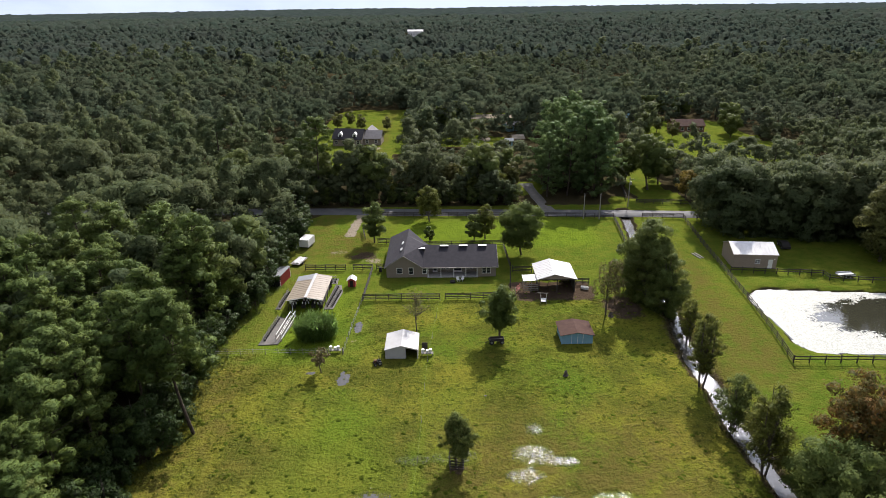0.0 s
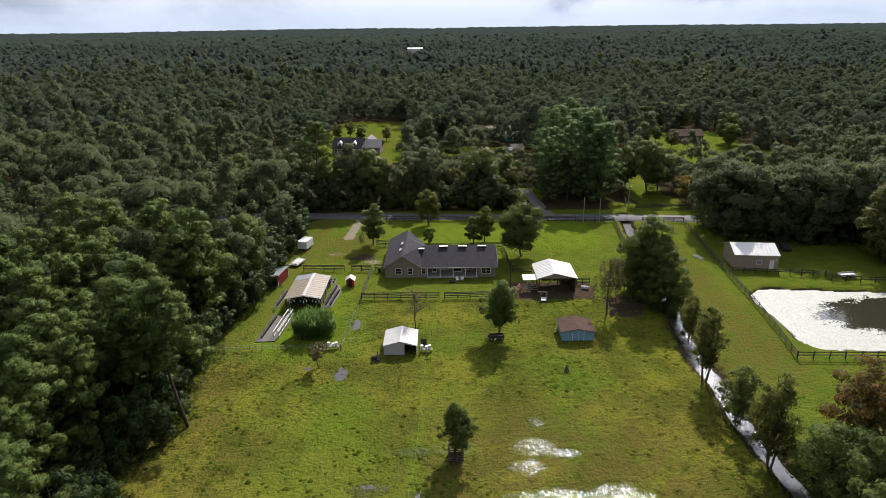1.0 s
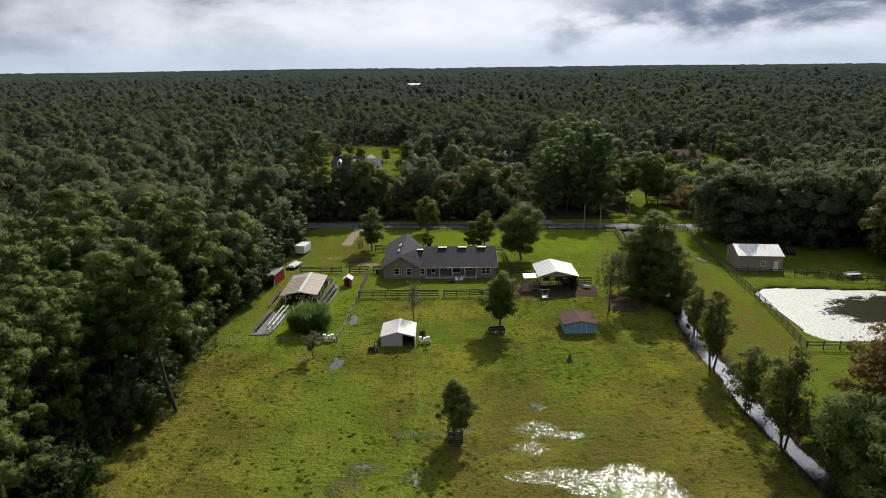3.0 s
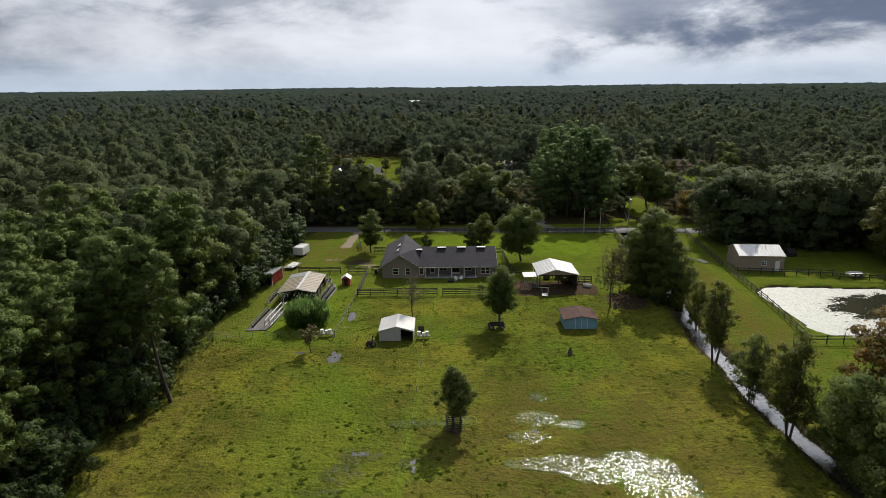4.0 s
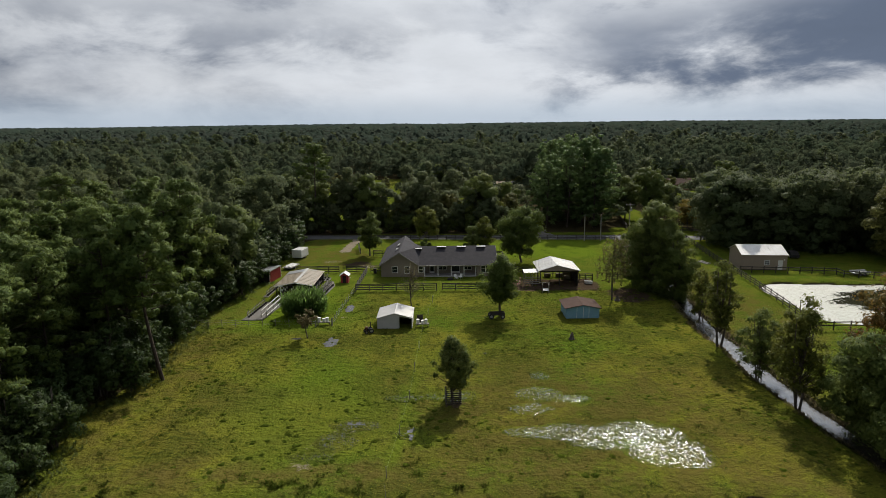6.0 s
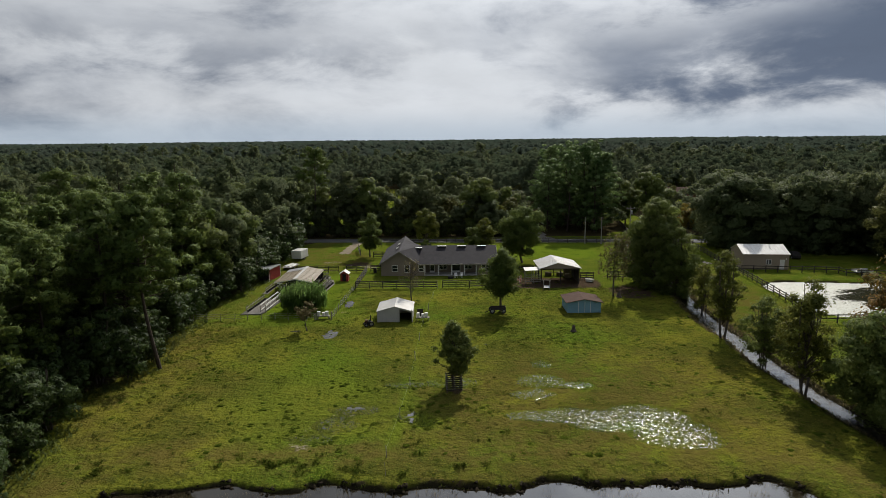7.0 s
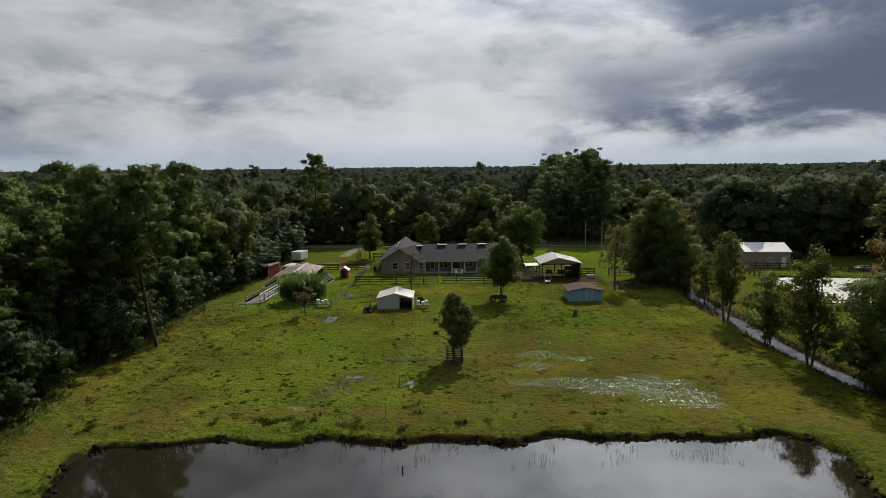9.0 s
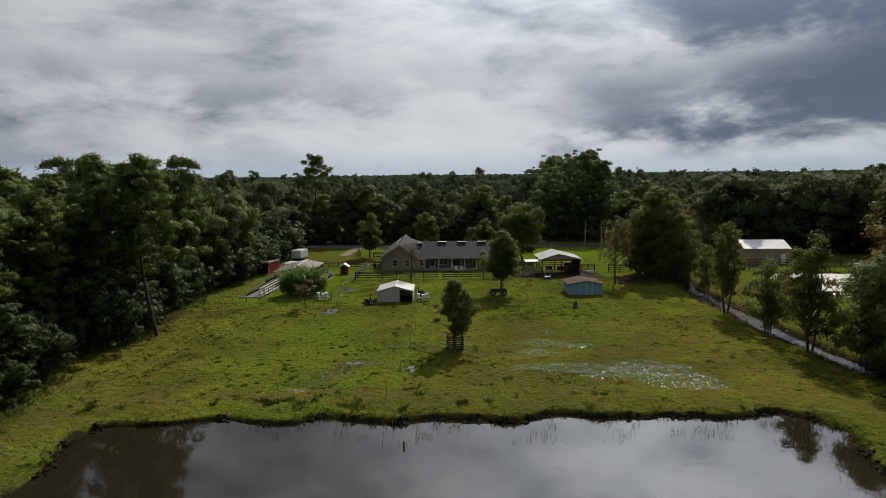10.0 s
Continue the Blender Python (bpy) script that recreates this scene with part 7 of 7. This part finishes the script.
# ---- cane thicket ----
def cane():
    n = 5600
    a, r = RNG.random(n) * 6.283, np.sqrt(RNG.random(n))
    bx, by = np.cos(a) * r * 3.6, np.sin(a) * r * 2.8
    hgt = (4.1 - 0.9 * r ** 5) * (0.72 + 0.35 * RNG.random(n)) * (0.72 + 0.5 * vnoise(bx, by, 0.7, 61))
    z0 = hgt * RNG.random(n) ** 0.8 * 0.85
    ang = RNG.random(n) * 6.283
    ln = 0.6 + 0.8 * RNG.random(n)
    d = np.stack([np.cos(ang) * 0.5, np.sin(ang) * 0.5, np.full(n, 0.95)], 1) * ln[:, None]
    s = np.stack([-np.sin(ang), np.cos(ang), np.zeros(n)], 1) * 0.055
    p = np.stack([bx, by, z0], 1)
    tip = p + d * 1.2 + np.array([0, 0, -0.1])
    mid = p + d * 0.7
    q = np.stack([p, mid + s, tip, mid - s], 1)
    face = unit(0.35 * np.stack([bx / 3.6, by / 2.8, (z0 - 1.5) / 2.5], 1) + 1.0 * rand_dir(n) + np.array([0, -0.1, 0.6]))
    nrm = np.cross(q[:, 1] - q[:, 0], q[:, 2] - q[:, 0])
    flip = nrm @ np.array([0, -1, 0.4]) < 0
    q[flip] = q[flip][:, [0, 3, 2, 1]]
    t = thing("cane_thicket", pose(-22.7, 97.6, 0), "dense clump of tall green cane", "shrub")
    put("leaf_mass", leaf_mesh("leaf_mass", quads_geo(q, face), MAT_CANE), t)
    V, F = [], []
    for i in range(150):
        k = RNG.integers(n)
        stem(V, F, (bx[k] * 0.9, by[k] * 0.9, -0.1), (bx[k] + RNG.normal() * 0.2, by[k] + RNG.normal() * 0.2, hgt[k] * 0.9), 0.022, 0.01, 0.02, 3, 4)
    put("canes", wood_mesh("canes", V, F, MAT_CANE), t)


cane()


# ---- far houses ----
def far_house(x, y, turn, w, d, eave, ridge, wall, roof_mat, label, wins=4, dormers=0):
    h = thing("house", pose(x, y, 0, 0, 0, turn), label, "house")
    part("wall", boxm(-w / 2, w / 2, 0, d, -0.2, eave), wall, h)
    for y0, y1 in ((-0.5, d / 2), (d + 0.5, d / 2)):
        bm = bmesh.new()
        slab(bm, [(-w / 2 - 0.4, y0, eave - 0.1), (w / 2 + 0.4, y0, eave - 0.1), (w / 2 + 0.4, y1, ridge), (-w / 2 - 0.4, y1, ridge)], (0, 0, 1), 0.15)
        part("roof_slope", bm, roof_mat, h)
    for x0 in (-w / 2, w / 2 - 0.2):
        bm = bmesh.new()
        slab(bm, [(x0 + 0.2, 0.1, eave - 0.1), (x0 + 0.2, d - 0.1, eave - 0.1), (x0 + 0.2, d / 2, ridge - 0.1)], (1, 0, 0), 0.2)
        part("gable", bm, wall, h)
    for i in range(wins):
        window(h, -w / 2 + w * (i + 0.5) / wins, 0, eave / 2 + 0.1, 1.1, 1.3)
    for i in range(dormers):
        xx = -w / 2 + w * (i + 0.5) / dormers
        dm = part("dormer", prism(bmesh.new(), [(xx - 0.9, eave), (xx + 0.9, eave), (xx + 0.9, eave + 1.6), (xx, eave + 2.5), (xx - 0.9, eave + 1.6)], 0.6, 3.2), MAT_WHITE, h, "white dormer")
        part("dormer_window", boxm(xx - 0.45, xx + 0.45, 0.55, 0.6, eave + 0.4, eave + 1.5), MAT_GLASS, dm)
    return h


far_house(-39.5, 256, -8, 12, 9, 3.0, 6.4, MAT_SIDING, MAT_SHINGLE, "grey-roofed house with white dormers among trees", 4, 2)
far_house(-29.8, 257.5, -4, 7.5, 8, 2.8, 5.4, MAT_SIDING, MAT_ROOFGREY, "grey-roofed garage wing among trees", 2)
far_house(-28.5, 268, 84, 9, 6, 2.8, 5.6, MAT_SIDING, MAT_ROOFGREY, "grey-roofed back building on a lawn", 2)
far_house(105.8, 276, 0, 13.5, 8, 2.8, 5.0, MAT_BRICK, MAT_RUSTROOF, "brown-roofed brick ranch house on a lawn", 5)
far_house(30.0, 256.5, 8, 4.5, 6, 2.2, 3.2, MAT_WOODTAN, MAT_TANROOF, "small tan-roofed open shed among trees", 1)
far_house(26.0, 253, 4, 2.6, 3, 2.0, 2.8, MAT_BLUE, MAT_WHITEMETAL, "tiny blue shed among trees", 1)
far_house(31.5, 284, 30, 7, 5, 2.6, 3.8, MAT_BLUE, MAT_ROOFGREY, "pale metal shed among trees", 1)
far_house(84, 300, 10, 7, 5, 2.6, 4.0, MAT_DARK, MAT_BLUE, "dark shed at the edge of a lawn", 1)
far_house(-47, 1128, 0, 26, 14, 9.0, 11.5, MAT_WHITE, MAT_WHITEMETAL, "large white building far off in the woods", 6)
far_house(-98, 306, -10, 11, 8, 3.0, 5.5, MAT_BRICK, MAT_SHINGLE, "dark-roofed house deep in the woods", 3)
far_house(-92, 276, -10, 9, 7, 3.0, 5.0, MAT_SIDING, MAT_ROOFGREY, "grey-roofed house deep in the woods", 3)


# ---- grass ----
def tufts(name, pts, size, blades, mat, label, lean=0.5, wide=0.16, level=-9.0):
    n = len(pts) * blades
    p = np.repeat(pts, blades, 0)
    a = RNG.random(n) * 6.283
    s = size * (0.5 + RNG.random(n))
    off = RNG.normal(size=(n, 2)) * size * 0.45
    base = np.column_stack([p + off, np.maximum(height(p[:, 0], p[:, 1]), level) - 0.03])
    side = np.stack([np.cos(a), np.sin(a), np.zeros(n)], 1) * (s * wide)[:, None]
    tip = base + np.stack([RNG.normal(size=n) * lean, RNG.normal(size=n) * lean, np.ones(n)], 1) * s[:, None]
    mid = (base * 0.45 + tip * 0.55) + np.array([0, 0, 0.02])
    q = np.stack([base, mid + side, tip, mid - side], 1)
    face = unit(np.stack([RNG.normal(size=n) * 0.3, RNG.normal(size=n) * 0.3, np.ones(n)], 1))
    nrm = np.cross(q[:, 1] - q[:, 0], q[:, 2] - q[:, 0])
    flip = nrm @ np.array([0, -1, 0.3]) < 0
    q[flip] = q[flip][:, [0, 3, 2, 1]]
    tagged(put(name, leaf_mesh(name, quads_geo(q, face), mat)), label, "grass", kind="stuff")


def open_pasture(x, y):
    return (woods_edge(x, y) < -0.5) & (front_sd(x, y) > 0.6) & (ditch_sd(x, y) > 0.4) & (y < 112) & (x < 38) & (shallow(x, y) < 0.5) & (shallow(x, y, MARSH) < 0.4)


PG = RNG.uniform((-45, 36), (38, 112), (60000, 2))
PG = PG[open_pasture(PG[:, 0], PG[:, 1])]
PG = PG[vnoise(PG[:, 0], PG[:, 1], 0.8, 71) + 0.4 * vnoise(PG[:, 0], PG[:, 1], 14, 72) > 0.98]
tufts("grass", PG, 0.17, 4, MAT_GRASS, "tussocks of pasture grass")

# low tussocks that the stock leave standing
TU = RNG.uniform((-45, 36), (38, 118), (30000, 2))
TU = TU[open_pasture(TU[:, 0], TU[:, 1] * 0.94)]
TU = TU[0.9 * RNG.random(len(TU)) + 0.3 * vnoise(TU[:, 0], TU[:, 1], 1.5, 75) + 0.35 * vnoise(TU[:, 0], TU[:, 1], 9, 76) > 1.13]
r = 0.09 + 0.20 * RNG.random(len(TU)) ** 3
geo = boughs(np.column_stack([TU, height(TU[:, 0], TU[:, 1]) - 0.04]), np.stack([r * 1.5, r * 1.5, r * 0.55], 1), 2, 6, 1.5, 0.7, 1.0)
geo = (geo[0], unit(geo[1] * 0.5 + np.array([0, 0, 0.55])), geo[2])
tagged(put("tussocks", leaf_mesh("tussocks", geo, MAT_TUSSOCK)), "green tussocks of coarse grass in the pasture", "grass", kind="stuff")
BK = RNG.uniform((-31, 26), (31, 47), (9000, 2))
sd = front_sd(BK[:, 0], BK[:, 1])
BK = BK[(sd > -0.35) & (sd < 0.9) & (vnoise(BK[:, 0], BK[:, 1], 2.5, 73) > 0.35)]
tufts("bank_grass", BK, 0.19, 6, MAT_GRASS, "rank grass hanging over the pond bank", 0.8)
# ragged clods of black mud along the undercut bank
CL = RNG.uniform((-31, 26), (31, 47), (16000, 2))
sd = front_sd(CL[:, 0], CL[:, 1])
CL = CL[(sd > -0.35) & (sd < 0.45) & (vnoise(CL[:, 0], CL[:, 1], 1.1, 79) > 0.45)]
r = 0.06 + 0.14 * RNG.random(len(CL)) ** 2
geo = boughs(np.column_stack([CL, np.maximum(height(CL[:, 0], CL[:, 1]), FRONT_LEVEL) - 0.04]), np.stack([r * 1.3, r * 1.3, r * 0.9], 1), 2, 5, 1.6, 0.8, 1.0)
tagged(put("mud_clods", leaf_mesh("mud_clods", geo, MAT_MUD)), "ragged clods of wet black mud along the pond bank", "mud", kind="stuff")
WC = RNG.uniform((-30, 45.2), (12, 49.5), (900, 2))
WC = WC[(front_sd(WC[:, 0], WC[:, 1]) > 0.7) & (vnoise(WC[:, 0], WC[:, 1], 1.2, 81) > 0.80)]
tufts("bank_weeds", np.repeat(WC, 4, 0) + RNG.normal(size=(len(WC) * 4, 2)) * 0.15, 0.22, 4, MAT_GRASS, "dark green weeds in clumps above the pond bank", 0.7, 0.2)
RE = RNG.uniform((-24, 38.5), (26, 44.6), (6500, 2))
sd = front_sd(RE[:, 0], RE[:, 1])
RE = RE[(sd < -0.4) & (sd > -4.6) & (vnoise(RE[:, 0], RE[:, 1], 1.6, 74) + 0.25 * vnoise(RE[:, 0] * 0.3, RE[:, 1], 1.0, 80) > 0.72)]
tufts("water_reeds", RE[::3], 0.26, 2, MAT_SPARSE, "sparse reeds standing in the pond edge", 0.2, 0.05, FRONT_LEVEL)
SH = RNG.uniform((5, 45), (28, 70), (16000, 2))
SH = SH[shallow(SH[:, 0], SH[:, 1], MARSH) > 0.3][::2]
tufts("wet_grass", SH, 0.09, 2, MAT_GRASS, "grass standing in shallow water", 0.6)
DB = RNG.uniform((35, 40), (46, 112), (5000, 2))
sd = ditch_sd(DB[:, 0], DB[:, 1])
DB = DB[(sd > -0.1) & (sd < 1.1)]
tufts("ditch_weeds", DB, 0.24, 6, MAT_SPARSE, "dry weeds along the ditch bank", 0.5)
WE = RNG.uniform((-48, 40), (-28, 120), (5200, 2))
we = woods_edge(WE[:, 0], WE[:, 1])
WE = WE[(we > -0.8) & (we < 2.5)]
tufts("weeds", WE, 0.36, 6, MAT_OAK, "weeds at the edge of the woods", 0.6)
